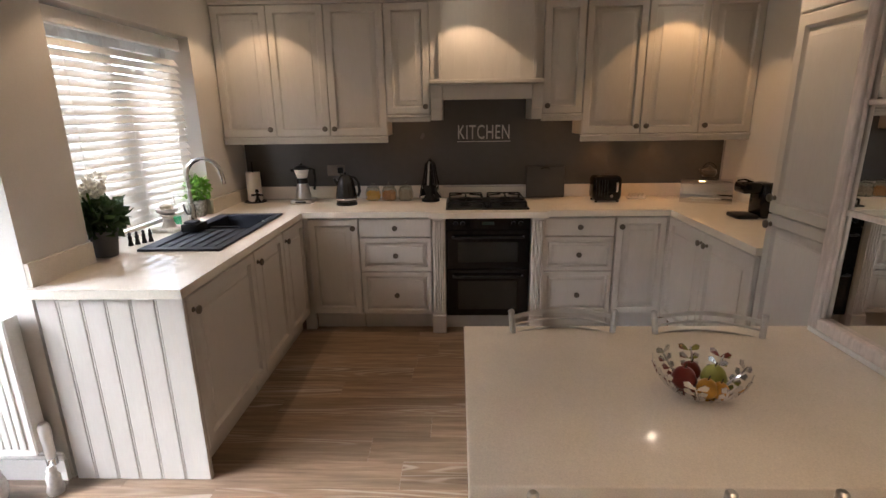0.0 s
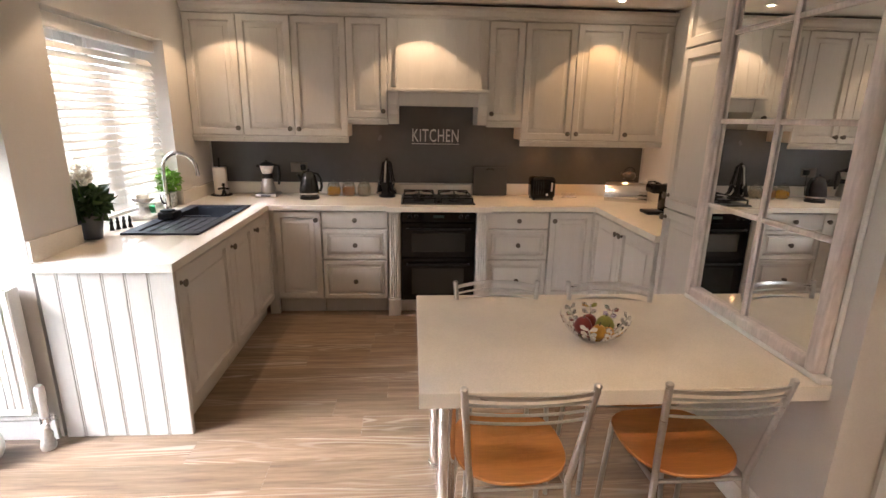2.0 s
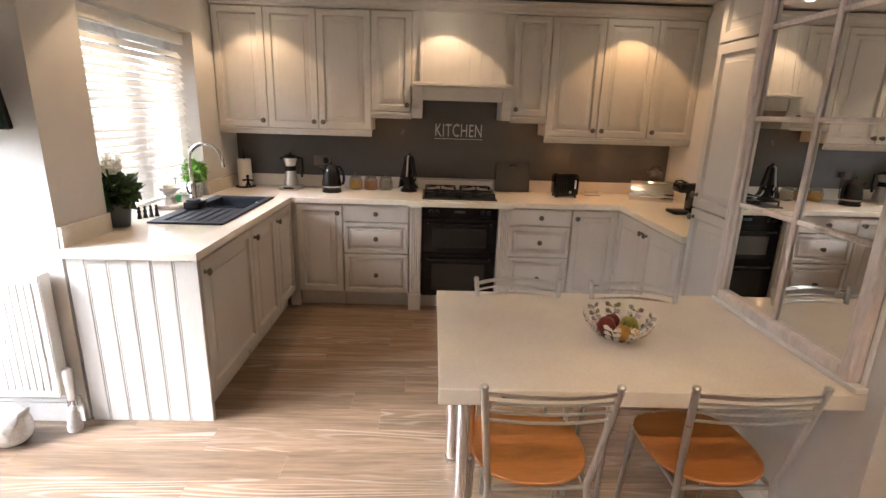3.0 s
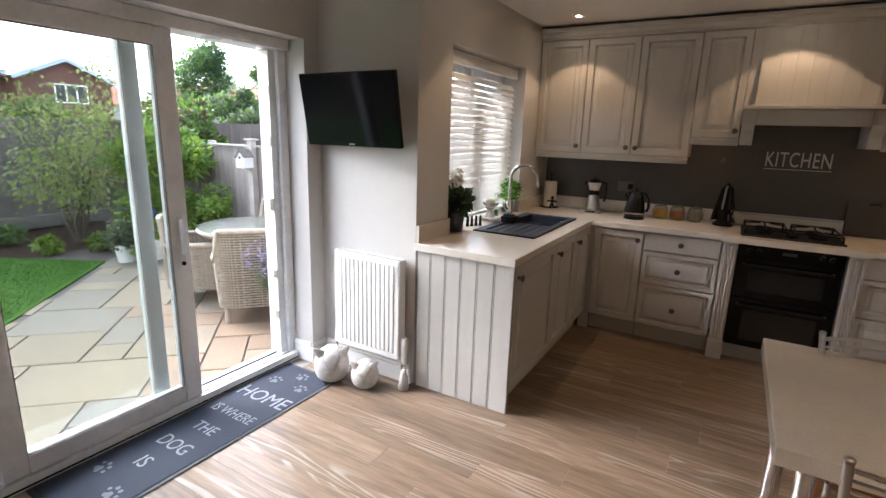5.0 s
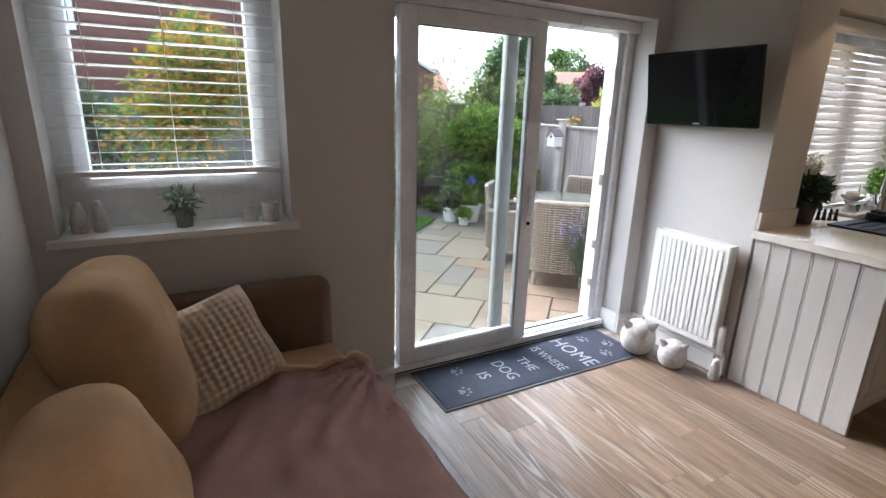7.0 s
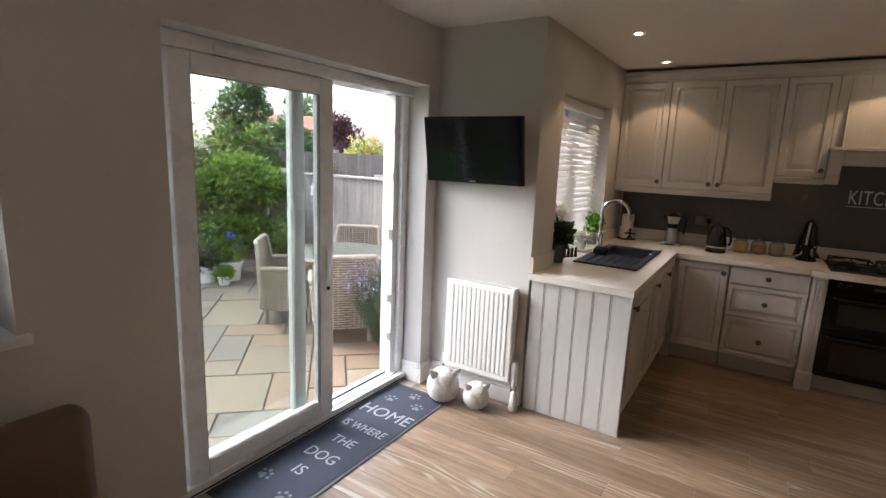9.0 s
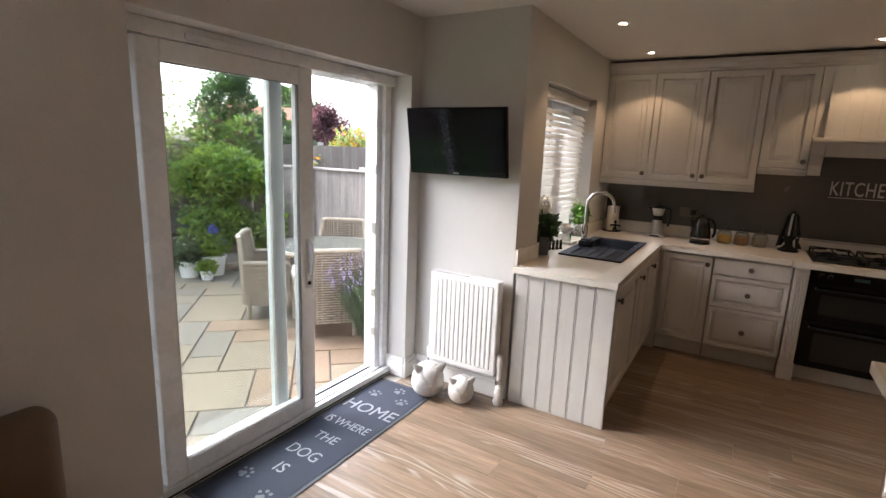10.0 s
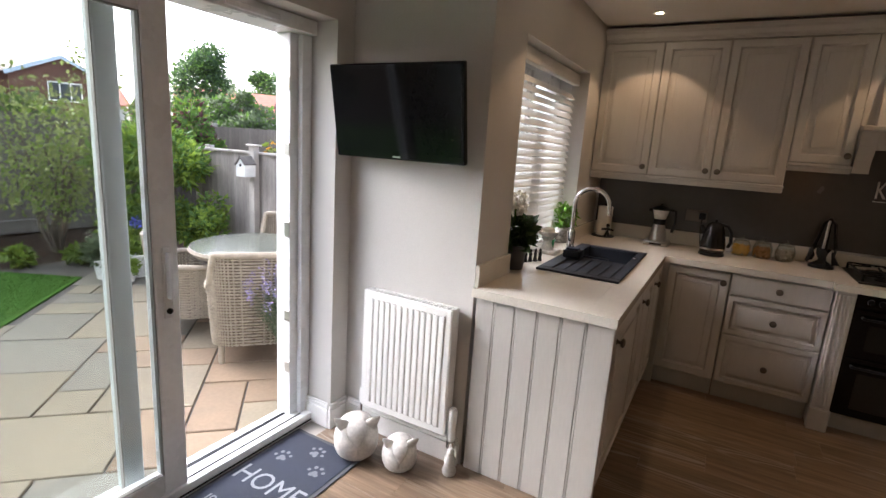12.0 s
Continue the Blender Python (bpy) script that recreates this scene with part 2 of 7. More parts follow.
def figure(m, tone, amount):
    """Contour lines of a slow stretched noise: the cathedral figure of sawn oak."""
    nt = m.node_tree
    b = base_of(m)
    old = b.inputs["Base Color"].links[0].from_socket
    src = [n for n in nt.nodes if n.type == "VECT_MATH" and n.operation == "MULTIPLY_ADD"][0].outputs[0]
    slow, patch = nt.nodes.new("ShaderNodeTexNoise"), nt.nodes.new("ShaderNodeTexNoise")
    slow.inputs["Scale"].default_value, slow.inputs["Detail"].default_value, slow.inputs["Distortion"].default_value = 1.15, 1.5, 0.35
    patch.inputs["Scale"].default_value, patch.inputs["Detail"].default_value = 0.9, 1.0
    off = nt.nodes.new("ShaderNodeVectorMath")
    off.operation = "ADD"
    off.inputs[1].default_value = (13.1, 4.7, 2.9)
    nt.links.new(src, off.inputs[0])
    nt.links.new(src, slow.inputs["Vector"])
    nt.links.new(off.outputs[0], patch.inputs["Vector"])
    ring = nt.nodes.new("ShaderNodeMath")
    ring.operation = "MULTIPLY"
    ring.inputs[1].default_value = 90.0
    nt.links.new(slow.outputs[0], ring.inputs[0])
    sine = nt.nodes.new("ShaderNodeMath")
    sine.operation = "SINE"
    nt.links.new(ring.outputs[0], sine.inputs[0])
    line, gate = nt.nodes.new("ShaderNodeMapRange"), nt.nodes.new("ShaderNodeMapRange")
    line.inputs["From Min"].default_value, line.inputs["From Max"].default_value = 0.15, 0.95
    gate.inputs["From Min"].default_value, gate.inputs["From Max"].default_value = 0.52, 0.66
    gate.inputs["To Max"].default_value = amount
    nt.links.new(sine.outputs[0], line.inputs[0])
    nt.links.new(patch.outputs[0], gate.inputs[0])
    fac = nt.nodes.new("ShaderNodeMath")
    fac.operation = "MULTIPLY"
    nt.links.new(line.outputs[0], fac.inputs[0])
    nt.links.new(gate.outputs[0], fac.inputs[1])
    mx = nt.nodes.new("ShaderNodeMix")
    mx.data_type = "RGBA"
    mx.inputs["B"].default_value = (*tone, 1)
    nt.links.new(fac.outputs[0], mx.inputs["Factor"])
    nt.links.new(old, mx.inputs["A"])
    nt.links.new(mx.outputs["Result"], b.inputs["Base Color"])


grain(OAK, (0.55, 0.49, 0.44), (1.14, 1.14, 1.13))
figure(OAK, (0.40, 0.35, 0.295), 0.75)


# ---- mesh helpers ----
ORIGIN = {}


def box(bm, x0, x1, y0, y1, z0, z1, bev=0.0, seg=1):
    m = Matrix.Translation(((x0 + x1) / 2, (y0 + y1) / 2, (z0 + z1) / 2)) @ Matrix.Diagonal((abs(x1 - x0), abs(y1 - y0), abs(z1 - z0), 1))
    made = bmesh.ops.create_cube(bm, size=1, matrix=m)
    if bev:
        edges = list({e for v in made["verts"] for e in v.link_edges})
        bmesh.ops.bevel(bm, geom=edges, offset=bev, segments=seg, affect="EDGES", profile=0.5)
    return bm


def boxes(*rows, bev=0.0, seg=1):
    bm = bmesh.new()
    for r in rows:
        box(bm, *r, bev=bev, seg=seg)
    return bm


def lathe(bm, profile, at=(0, 0, 0), seg=20, m=None):
    """A turned shape: profile of (radius, height) about z, then moved by m."""
    m = m or Matrix.Translation(at)
    rings = []
    for r, h in profile:
        if r < 1e-5:
            rings.append([bm.verts.new(m @ Vector((0, 0, h)))])
        else:
            rings.append([bm.verts.new(m @ Vector((r * math.cos(2 * math.pi * k / seg), r * math.sin(2 * math.pi * k / seg), h))) for k in range(seg)])
    for a, b in zip(rings, rings[1:]):
        for k in range(seg):
            j = (k + 1) % seg
            vs = [a[k % len(a)], a[j % len(a)], b[j % len(b)], b[k % len(b)]]
            vs = [v for i, v in enumerate(vs) if v not in vs[:i]]
            if len(vs) > 2:
                bm.faces.new(vs)
    return bm


def tube(bm, points, r, seg=10, r_end=None, closed=False):
    """A round bar along points."""
    pts = [Vector(p) for p in points]
    n = len(pts)
    up, rings = None, []
    for i, p in enumerate(pts):
        if closed:
            d = (pts[(i + 1) % n] - pts[i - 1]).normalized()
        else:
            d = (pts[min(i + 1, n - 1)] - pts[max(i - 1, 0)]).normalized()
        if up is None:
            up = Vector((0, 0, 1)) if abs(d.z) < 0.9 else Vector((1, 0, 0))
        side = d.cross(up).normalized()
        up = side.cross(d).normalized()
        rad = r if r_end is None else r + (r_end - r) * i / max(1, n - 1)
        rings.append([bm.verts.new(p + rad * (side * math.cos(2 * math.pi * k / seg) + up * math.sin(2 * math.pi * k / seg))) for k in range(seg)])
    pairs = list(zip(rings, rings[1:])) + ([(rings[-1], rings[0])] if closed else [])
    for a, b in pairs:
        for k in range(seg):
            j = (k + 1) % seg
            bm.faces.new((a[k], a[j], b[j], b[k]))
    if not closed:
        bm.faces.new(rings[0][::-1])
        bm.faces.new(rings[-1])
    return bm


def arc(c, r, a0, a1, n, axis="y"):
    out = []
    for k in range(n + 1):
        a = radians(a0 + (a1 - a0) * k / n)
        u, w = r * math.cos(a), r * math.sin(a)
        out.append((c[0] + u, c[1], c[2] + w) if axis == "y" else (c[0], c[1] + u, c[2] + w) if axis == "x" else (c[0] + u, c[1] + w, c[2]))
    return out


def rings_panel(bm, w, h, rings, back, m):
    """A front with nested rectangular mouldings, facing -y, with its lower left corner at the origin, moved by m."""
    loops = []
    for inset, y in [(0, back)] + list(rings):
        i = min(inset, w / 2 - 0.002, h / 2 - 0.002)
        loops.append([bm.verts.new(m @ Vector(p)) for p in ((i, y, i), (w - i, y, i), (w - i, y, h - i), (i, y, h - i))])
    for a, b in zip(loops, loops[1:]):
        for k in range(4):
            bm.faces.new((a[k], a[(k + 1) % 4], b[(k + 1) % 4], b[k]))
    bm.faces.new(loops[-1])
    bm.faces.new(loops[0][::-1])
    return bm


RAISED = [(0, -0.016), (0.005, -0.021), (0.048, -0.021), (0.051, -0.012), (0.057, -0.004), (0.066, -0.004), (0.094, -0.0165), (0.0955, -0.0205), (0.098, -0.0210)]
DRAWER = [(0, -0.016), (0.005, -0.021), (0.030, -0.021), (0.033, -0.012), (0.038, -0.005), (0.044, -0.005), (0.062, -0.0165), (0.0633, -0.0205), (0.065, -0.0210)]
PLAIN = [(0, -0.016), (0.005, -0.021), (0.012, -0.021)]


def finish(bm, name, mat, smooth=False):
    bmesh.ops.recalc_face_normals(bm, faces=bm.faces[:])
    me = bpy.data.meshes.new(name)
    if smooth:
        for f in bm.faces:
            f.smooth = True
    bm.to_mesh(me)
    bm.free()
    me.materials.append(mat)
    return me


def mend_smooth(me, angle=35):
    """Smooth faces with sharp edges kept over the angle."""
    bm = bmesh.new()
    bm.from_mesh(me)
    for f in bm.faces:
        f.smooth = True
    for e in bm.edges:
        e.smooth = len(e.link_faces) == 2 and e.calc_face_angle(0) < radians(angle)
    bm.to_mesh(me)
    bm.free()


def thing(name, at, label, category, group="", kind="", m=None):
    ob = new(name)
    ob.empty_display_size = 0.1
    ob.matrix_basis = m if m is not None else Matrix.Translation(at)
    ORIGIN[ob] = Vector((0, 0, 0)) if m is not None else Vector(at)
    return tagged(ob, label, category, group, kind)


def part(name, bm, mat, parent, label="", smooth=True):
    """One mesh under a thing or a part. The bmesh is in world places, or in the thing's own where it was made with a pose."""
    off = ORIGIN[parent]
    if off.length:
        bmesh.ops.translate(bm, verts=bm.verts[:], vec=-off)
    me = finish(bm, name, mat)
    if smooth:
        mend_smooth(me)
    ob = new(name, me)
    ob.parent = parent
    ORIGIN[ob] = off
    if label:
        ob["label"] = label
    return ob


def solid(name, bm, mat, label="", category="", kind="structure", group="", smooth=False):
    me = finish(bm, name, mat)
    if smooth:
        mend_smooth(me)
    ob = new(name, me)
    ORIGIN[ob] = Vector((0, 0, 0))
    return tagged(ob, label, category, group, kind)


# ---- the large structure ----
XW, XD, YR, YB, XR, YS, H = -1.65, -2.38, 1.875, 4.05, 2.17, -1.385, 2.41
solid("floor", boxes((XD - 0.3, 3.2, YS - 0.2, YB + 0.2, -0.16, -0.008)), CARC, "floor slab under grey-washed oak planks", "floor")
solid("ceiling", boxes((XD - 0.3, 3.2, YS - 0.2, YB + 0.2, H, H + 0.2)), CEIL, "smooth off-white plaster ceiling with downlights", "ceiling")
solid("wall_north", boxes((XW - 0.3, 3.2, YB, YB + 0.2, -0.1, H)), PAINT, "warm grey painted wall behind kitchen units", "wall")
# window wall of the kitchen, open for the window
W0, W1, WZ0, WZ1 = 2.24, 3.42, 0.86, 2.05
solid("wall_kitchen_west", boxes((XW - 0.3, XW, YR, W0, -0.1, H), (XW - 0.3, XW, W1, YB, -0.1, H), (XW - 0.3, XW, W0, W1, WZ1, H), (XW - 0.3, XW, W0, W1, -0.1, WZ0)), PAINT, "warm grey painted wall round the kitchen window", "wall")
solid("wall_radiator", boxes((XD - 0.3, XW - 0.3, YR, YR + 0.3, -0.1, H)), PAINT, "warm grey painted return wall with radiator and television", "wall")
# west wall: garden door and living room window
D0, D1, DZ = 0.05, 1.755, 2.04
V0, V1, VZ0, VZ1 = -1.30, -0.45, 0.96, 2.04
solid("wall_west", boxes((XD - 0.3, XD, D1, YR, -0.1, H), (XD - 0.3, XD, D0, D1, DZ, H), (XD - 0.3, XD, V1, D0, -0.1, H), (XD - 0.3, XD, V0, V1, VZ1, H), (XD - 0.3, XD, V0, V1, -0.1, VZ0), (XD - 0.3, XD, YS, V0, -0.1, H)), PAINT, "warm grey painted wall with garden door and window", "wall")
# unseen wall, added so that no daylight leaks in through the hall
solid("wall_hall_end", boxes((3.2, 3.4, YS - 0.2, YB + 0.2, -0.25, H + 0.2)), PAINT, "unseen painted wall added to shut daylight out of the hallway", "wall")
solid("wall_south", boxes((XD - 0.3, 3.2, YS - 0.2, YS, -0.1, H)), PAINT, "warm grey painted wall behind the sofa", "wall")
XM = 1.45
solid("wall_east", boxes((XR, XR + 0.2, 1.80, YB, -0.1, H), (XM, XR + 0.2, 0.93, 1.80, -0.1, H), (1.62, 1.82, 0.83, 0.93, -0.1, H), (1.62, 1.82, 0.02, 0.83, 2.03, H), (1.62, 1.82, YS, 0.02, -0.1, H)), PAINT, "warm grey painted wall with mirror and door", "wall")

# ---- skirting, window and door frames ----
def skirting(name, x0, x1, y0, y1):
    bm = bmesh.new()
    box(bm, x0, x1, y0, y1, 0, 0.105, bev=0.002)
    box(bm, x0 + 0.003, x1 - 0.003, y0 + 0.003, y1 - 0.003, 0.1052, 0.128, bev=0.003)
    box(bm, x0 + 0.006, x1 - 0.006, y0 + 0.006, y1 - 0.006, 0.1282, 0.142, bev=0.003)
    return solid(name, bm, WHITE, "white gloss painted skirting board", "skirting")


skirting("baseboard", XD, XD + 0.02, -1.36, 0.046)
skirting("baseboard", XD - 0.17, XD, D1 - 0.024, D1 - 0.003)
skirting("baseboard", XD + 0.003, XD + 0.023, D1 - 0.024, YR - 0.002)
skirting("baseboard", XM - 0.021, XM - 0.001, 0.935, 1.80)
skirting("baseboard", XM - 0.021, 1.60, 0.908, 0.929)
skirting("baseboard", XD + 0.025, XW - 0.012, YR - 0.022, YR - 0.001)


def knob(bm, m):
    """A turned knob standing out along -y from its origin."""
    r = m @ Matrix.Rotation(radians(90), 4, "X")
    lathe(bm, [(0, 0), (0.012, 0.0), (0.012, 0.003), (0.007, 0.007), (0.007, 0.015), (0.015, 0.018), (0.0195, 0.024), (0.0185, 0.030), (0.011, 0.034), (0, 0.035)], seg=14, m=r)
    return bm


def front(parent, name, m, x0, x1, z0, z1, rings, knobs=(), handle="pewter knob"):
    """A cabinet front between x0, x1, z0 and z1 of the cabinet's own plane, with its knobs."""
    g = 0.0015
    d = part(name, rings_panel(bmesh.new(), x1 - x0 - 2 * g, z1 - z0 - 2 * g, rings, -0.001, m @ Matrix.Translation((x0 + g, 0, z0 + g))), CAB, parent)
    for kx, kz in knobs:
        part("knob", knob(bmesh.new(), m @ Matrix.Translation((kx, -0.0205, kz))), PEWTER, d, "dark pewter knob")
    return d


def facing(x, y, turn):
    return Matrix.Translation((x, y, 0)) @ Matrix.Rotation(radians(turn), 4, "Z")


def base_unit(m, x0, x1, kind, hinge="l", label="", depth=0.56, top=0.857):
    at = m @ Vector(((x0 + x1) / 2, depth / 2, 0))
    u = thing("base_cabinet", (at.x, at.y, 0), label or "pale grey painted base cabinet with raised panel door under cream worktop", "cabinet", "base cabinets")
    bm = boxes((x0 + 0.001, x1 - 0.001, 0.001, depth, 0.13, top))
    bm.transform(m)
    part("body", bm, CARC, u, smooth=False)
    bm = boxes((x0 + 0.001, x1 - 0.001, 0.05, 0.068, 0.001, 0.129))
    bm.transform(m)
    part("plinth", bm, CAB, u, smooth=False)
    if kind == "drawers":
        c = (x0 + x1) / 2
        front(u, "drawer", m, x0, x1, 0.715, 0.852, PLAIN, [(c, 0.785)])
        front(u, "drawer", m, x0, x1, 0.461, 0.711, DRAWER, [(c, 0.585)])
        front(u, "drawer", m, x0, x1, 0.133, 0.457, DRAWER, [(c, 0.285)])
    elif kind == "pair":
        c = (x0 + x1) / 2
        front(u, "door", m, x0, c, 0.133, 0.852, RAISED, [(c - 0.035, 0.785)])
        front(u, "door", m, c, x1, 0.133, 0.852, RAISED, [(c + 0.035, 0.785)])
    else:
        kx = x1 - 0.035 if hinge == "l" else x0 + 0.035
        front(u, "door", m, x0, x1, 0.133, 0.852, RAISED, [(kx, 0.785)])
    return u


YF = 3.46
BACK = facing(0, YF, 0)
base_unit(BACK, -0.99, -0.63, "door", "l")
base_unit(BACK, -0.625, -0.112, "drawers", label="pale grey painted three-drawer base cabinet with pewter knobs")
base_unit(BACK, 0.68, 1.172, "drawers", label="pale grey painted three-drawer base cabinet with pewter knobs")
base_unit(BACK, 1.177, 1.53, "door", "r")
# peninsula run, facing +x: its own x runs along +y
XP = -1.045
PEN = facing(XP, 0, 90)
base_unit(PEN, 1.895, 2.575, "door", "r", top=0.70)
base_unit(PEN, 2.58, 3.03, "door", "r", top=0.70)
base_unit(PEN, 3.035, 3.455, "door", "r", top=0.70)
# right run, facing -x: its own x runs along -y
XQ = 1.56
RGT = facing(XQ, 0, -90)
base_unit(RGT, -3.44, -2.425, "pair", label="pale grey painted double base cabinet beside the tall larder")

for nm, x0, x1, y0, y1 in (("corner_post", -1.066, -0.9915, 3.4562, 3.50), ("corner_post", 1.5315, 1.60, 3.4415, 3.48)):
    cp = thing(nm, ((x0 + x1) / 2, (y0 + y1) / 2, 0), "pale grey painted corner post between base cabinets", "panel")
    part("post", boxes((x0, x1, y0, y1, 0.001, 0.857)), CAB, cp, smooth=False)
# end panel of the peninsula, tongue and groove boards
endp = thing("end_panel", (-1.33, 1.87, 0), "pale grey painted tongue-and-groove end panel of the worktop run", "panel")
part("backing", boxes((-1.63, -1.024, 1.880, 1.893, 0.001, 0.857)), CARC, endp, smooth=False)
bx = -1.63
for wdt in (0.095, 0.099, 0.099, 0.102, 0.103, 0.108):
    last = bx + wdt > -1.03
    part("board", boxes((bx + 0.0012, bx + wdt - (0.0 if last else 0.0105), 1.866, 1.8795, 0.001, 0.857), bev=0.0022), CAB, endp, smooth=False)
    if not last:
        part("bead", boxes((bx + wdt - 0.0085, bx + wdt - 0.0010, 1.8672, 1.8795, 0.001, 0.857), bev=0.0028, seg=2), CAB, endp)
    bx += wdt

# oven housing with fluted pilasters
hous = thing("oven_housing", (0.28, 3.7, 0), "pale grey painted oven housing with two fluted pilasters", "cabinet")
part("side_panel", boxes((-0.104, -0.014, 3.44, 4.0, 0.001, 0.857)), CARC, hous, smooth=False)
part("side_panel", boxes((0.590, 0.676, 3.44, 4.0, 0.001, 0.857)), CARC, hous, smooth=False)
part("plinth", boxes((-0.012, 0.588, 3.50, 3.52, 0.001, 0.105)), CAB, hous, smooth=False)
for px in (-0.104, 0.590):
    w = 0.088
    bm = boxes((px, px + w, 3.400, 3.4395, 0.14, 0.857))
    part("pilaster", bm, CAB, hous, smooth=False)
    for k in range(4):
        fx = px + 0.012 + k * 0.018
        bm2 = lathe(bmesh.new(), [(0.0, 0.16), (0.007, 0.163), (0.007, 0.835), (0, 0.838)], at=(fx + 0.005, 3.3995, 0), seg=10)
        part("reed", bm2, CAB, hous)
    part("pilaster_base", boxes((px - 0.006, px + w + 0.006, 3.388, 3.4395, 0.001, 0.139), bev=0.005), CAB, hous, smooth=False)

# built-in double oven
oven = thing("built_in_oven", (0.287, 3.7, 0.11), "black glass built-in double oven with bar handles", "oven")
OX0, OX1, OY = -0.010, 0.586, 3.452
part("body", boxes((OX0, OX1, OY + 0.02, 4.0, 0.11, 0.855)), SATIN, oven, smooth=False)
part("control_panel", boxes((OX0 + 0.002, OX1 - 0.002, OY - 0.004, OY + 0.019, 0.765, 0.853), bev=0.003), BLACK, oven, smooth=False)
part("display", boxes((0.245, 0.330, OY - 0.0055, OY - 0.0045, 0.800, 0.822)), material("clock_display", (0.05, 0.09, 0.08), 0.2, bump=0), oven, "dim oven clock", smooth=False)
for kx in (0.06, 0.11, 0.465, 0.515):
    part("dial", lathe(bmesh.new(), [(0, 0), (0.017, 0), (0.015, 0.018), (0, 0.019)], m=Matrix.Translation((kx, OY - 0.004, 0.81)) @ Matrix.Rotation(radians(90), 4, "X"), seg=16), SATIN, oven)
for z0, z1 in ((0.475, 0.760), (0.115, 0.470)):
    d = part("door", rings_panel(bmesh.new(), OX1 - OX0 - 0.004, z1 - z0, [(0, -0.018), (0.004, -0.022), (0.02, -0.022)], 0, Matrix.Translation((OX0 + 0.002, OY + 0.018, z0))), BLACK, oven, smooth=False)
    zt = z1 - 0.045
    part("window", boxes((OX0 + 0.085, OX1 - 0.085, OY - 0.0065, OY - 0.0045, z0 + 0.05, z1 - 0.085)), material("oven_window", (0.016, 0.017, 0.017), 0.06, vary=0.05, bump=0), d, smooth=False)
    part("handle", tube(bmesh.new(), [(OX0 + 0.05, OY - 0.005, zt), (OX0 + 0.05, OY - 0.035, zt), (OX0 + 0.06, OY - 0.042, zt), (OX1 - 0.06, OY - 0.042, zt), (OX1 - 0.05, OY - 0.035, zt), (OX1 - 0.05, OY - 0.005, zt)], 0.007), SATIN, d)

# worktops: left run with the window sill, back run with the break over the oven, right run
wt = thing("worktop", (-1.3, 2.6, 0.86), "cream quartz worktop with a polished edge running round the kitchen", "worktop")
T0, T1 = 0.86, 0.90
SX0, SX1, SY0, SY1 = -1.555, -1.125, 2.42, 3.36
part("left_run", boxes((XW, SX0 + 0.02, 1.853, YB, T0, T1), (SX1 - 0.02, -1.018, 1.853, YB, T0, T1), (SX0 + 0.0205, SX1 - 0.0205, 1.853, SY0 + 0.02, T0, T1), (SX0 + 0.0205, SX1 - 0.0205, SY1 - 0.02, YB, T0, T1)), QUARTZ, wt, smooth=False)
part("window_ledge", boxes((XW - 0.20, XW - 0.0005, W0 + 0.001, W1 - 0.001, T0 + 0.002, T1 - 0.001)), QUARTZ, wt, smooth=False)
for x0, x1, y0 in ((-1.0175, -0.125, 3.425), (-0.1245, 0.6955, 3.375), (0.696, XR, 3.425)):
    part("back_run", boxes((x0, x1, y0, YB, T0, T1)), QUARTZ, wt, smooth=False)
part("right_run", boxes((1.535, XR, 2.425, 3.4245, T0, T1)), QUARTZ, wt, smooth=False)
up = thing("upstand", (0, 4.04, 0.9), "cream quartz upstand along the back of the worktop", "upstand")
part("strip", boxes((XW + 0.001, -0.04, YB - 0.018, YB - 0.001, 0.9005, 1.0)), QUARTZ, up, smooth=False)
part("strip", boxes((-0.039, 0.61, YB - 0.018, YB - 0.001, 0.9005, 0.985)), QUARTZ, up, smooth=False)
part("strip", boxes((0.611, XR - 0.02, YB - 0.018, YB - 0.001, 0.9005, 1.0)), QUARTZ, up, smooth=False)
part("strip", boxes((XR - 0.0185, XR - 0.001, 2.425, YB - 0.02, 0.9005, 1.0)), QUARTZ, up, smooth=False)
part("strip", boxes((XW + 0.001, XW + 0.0185, 1.877, W0 - 0.001, 0.9005, 1.0)), QUARTZ, up, smooth=False)
part("strip", boxes((XW + 0.001, XW + 0.0185, W1 + 0.001, YB - 0.02, 0.9005, 1.0)), QUARTZ, up, smooth=False)
solid("splashback", boxes((XW + 0.02, XR - 0.021, YB - 0.010, YB - 0.0012, 1.0005, 1.66)), SPLASH, "dark warm-grey gloss splashback behind the hob", "splashback", kind="")

# wall units
YU = 3.76
UP = facing(0, YU, 0)


def wall_unit(x0, x1, z0, doors, label, pel=0.05):
    c = thing("wall_cabinet", ((x0 + x1) / 2, 3.9, z0), label, "cabinet", "wall cabinets")
    part("body", boxes((x0 + 0.001, x1 - 0.001, YU + 0.001, YB - 0.011, z0, 2.30)), CARC, c, smooth=False)
    for d0, d1, kx in doors:
        front(c, "door", UP, d0, d1, z0 + 0.002, 2.296, RAISED, [(kx, z0 + 0.055)])
    bm = boxes((x0 - 0.004, x1 + 0.004, YU - 0.030, YU - 0.004, z0 - 0.018, z0 - 0.0005), (x0 - 0.001, x1 + 0.001, YU - 0.020, YU + 0.006, z0 - pel, z0 - 0.0185), bev=0.004)
    part("pelmet", bm, CAB, c, smooth=False)
    return c


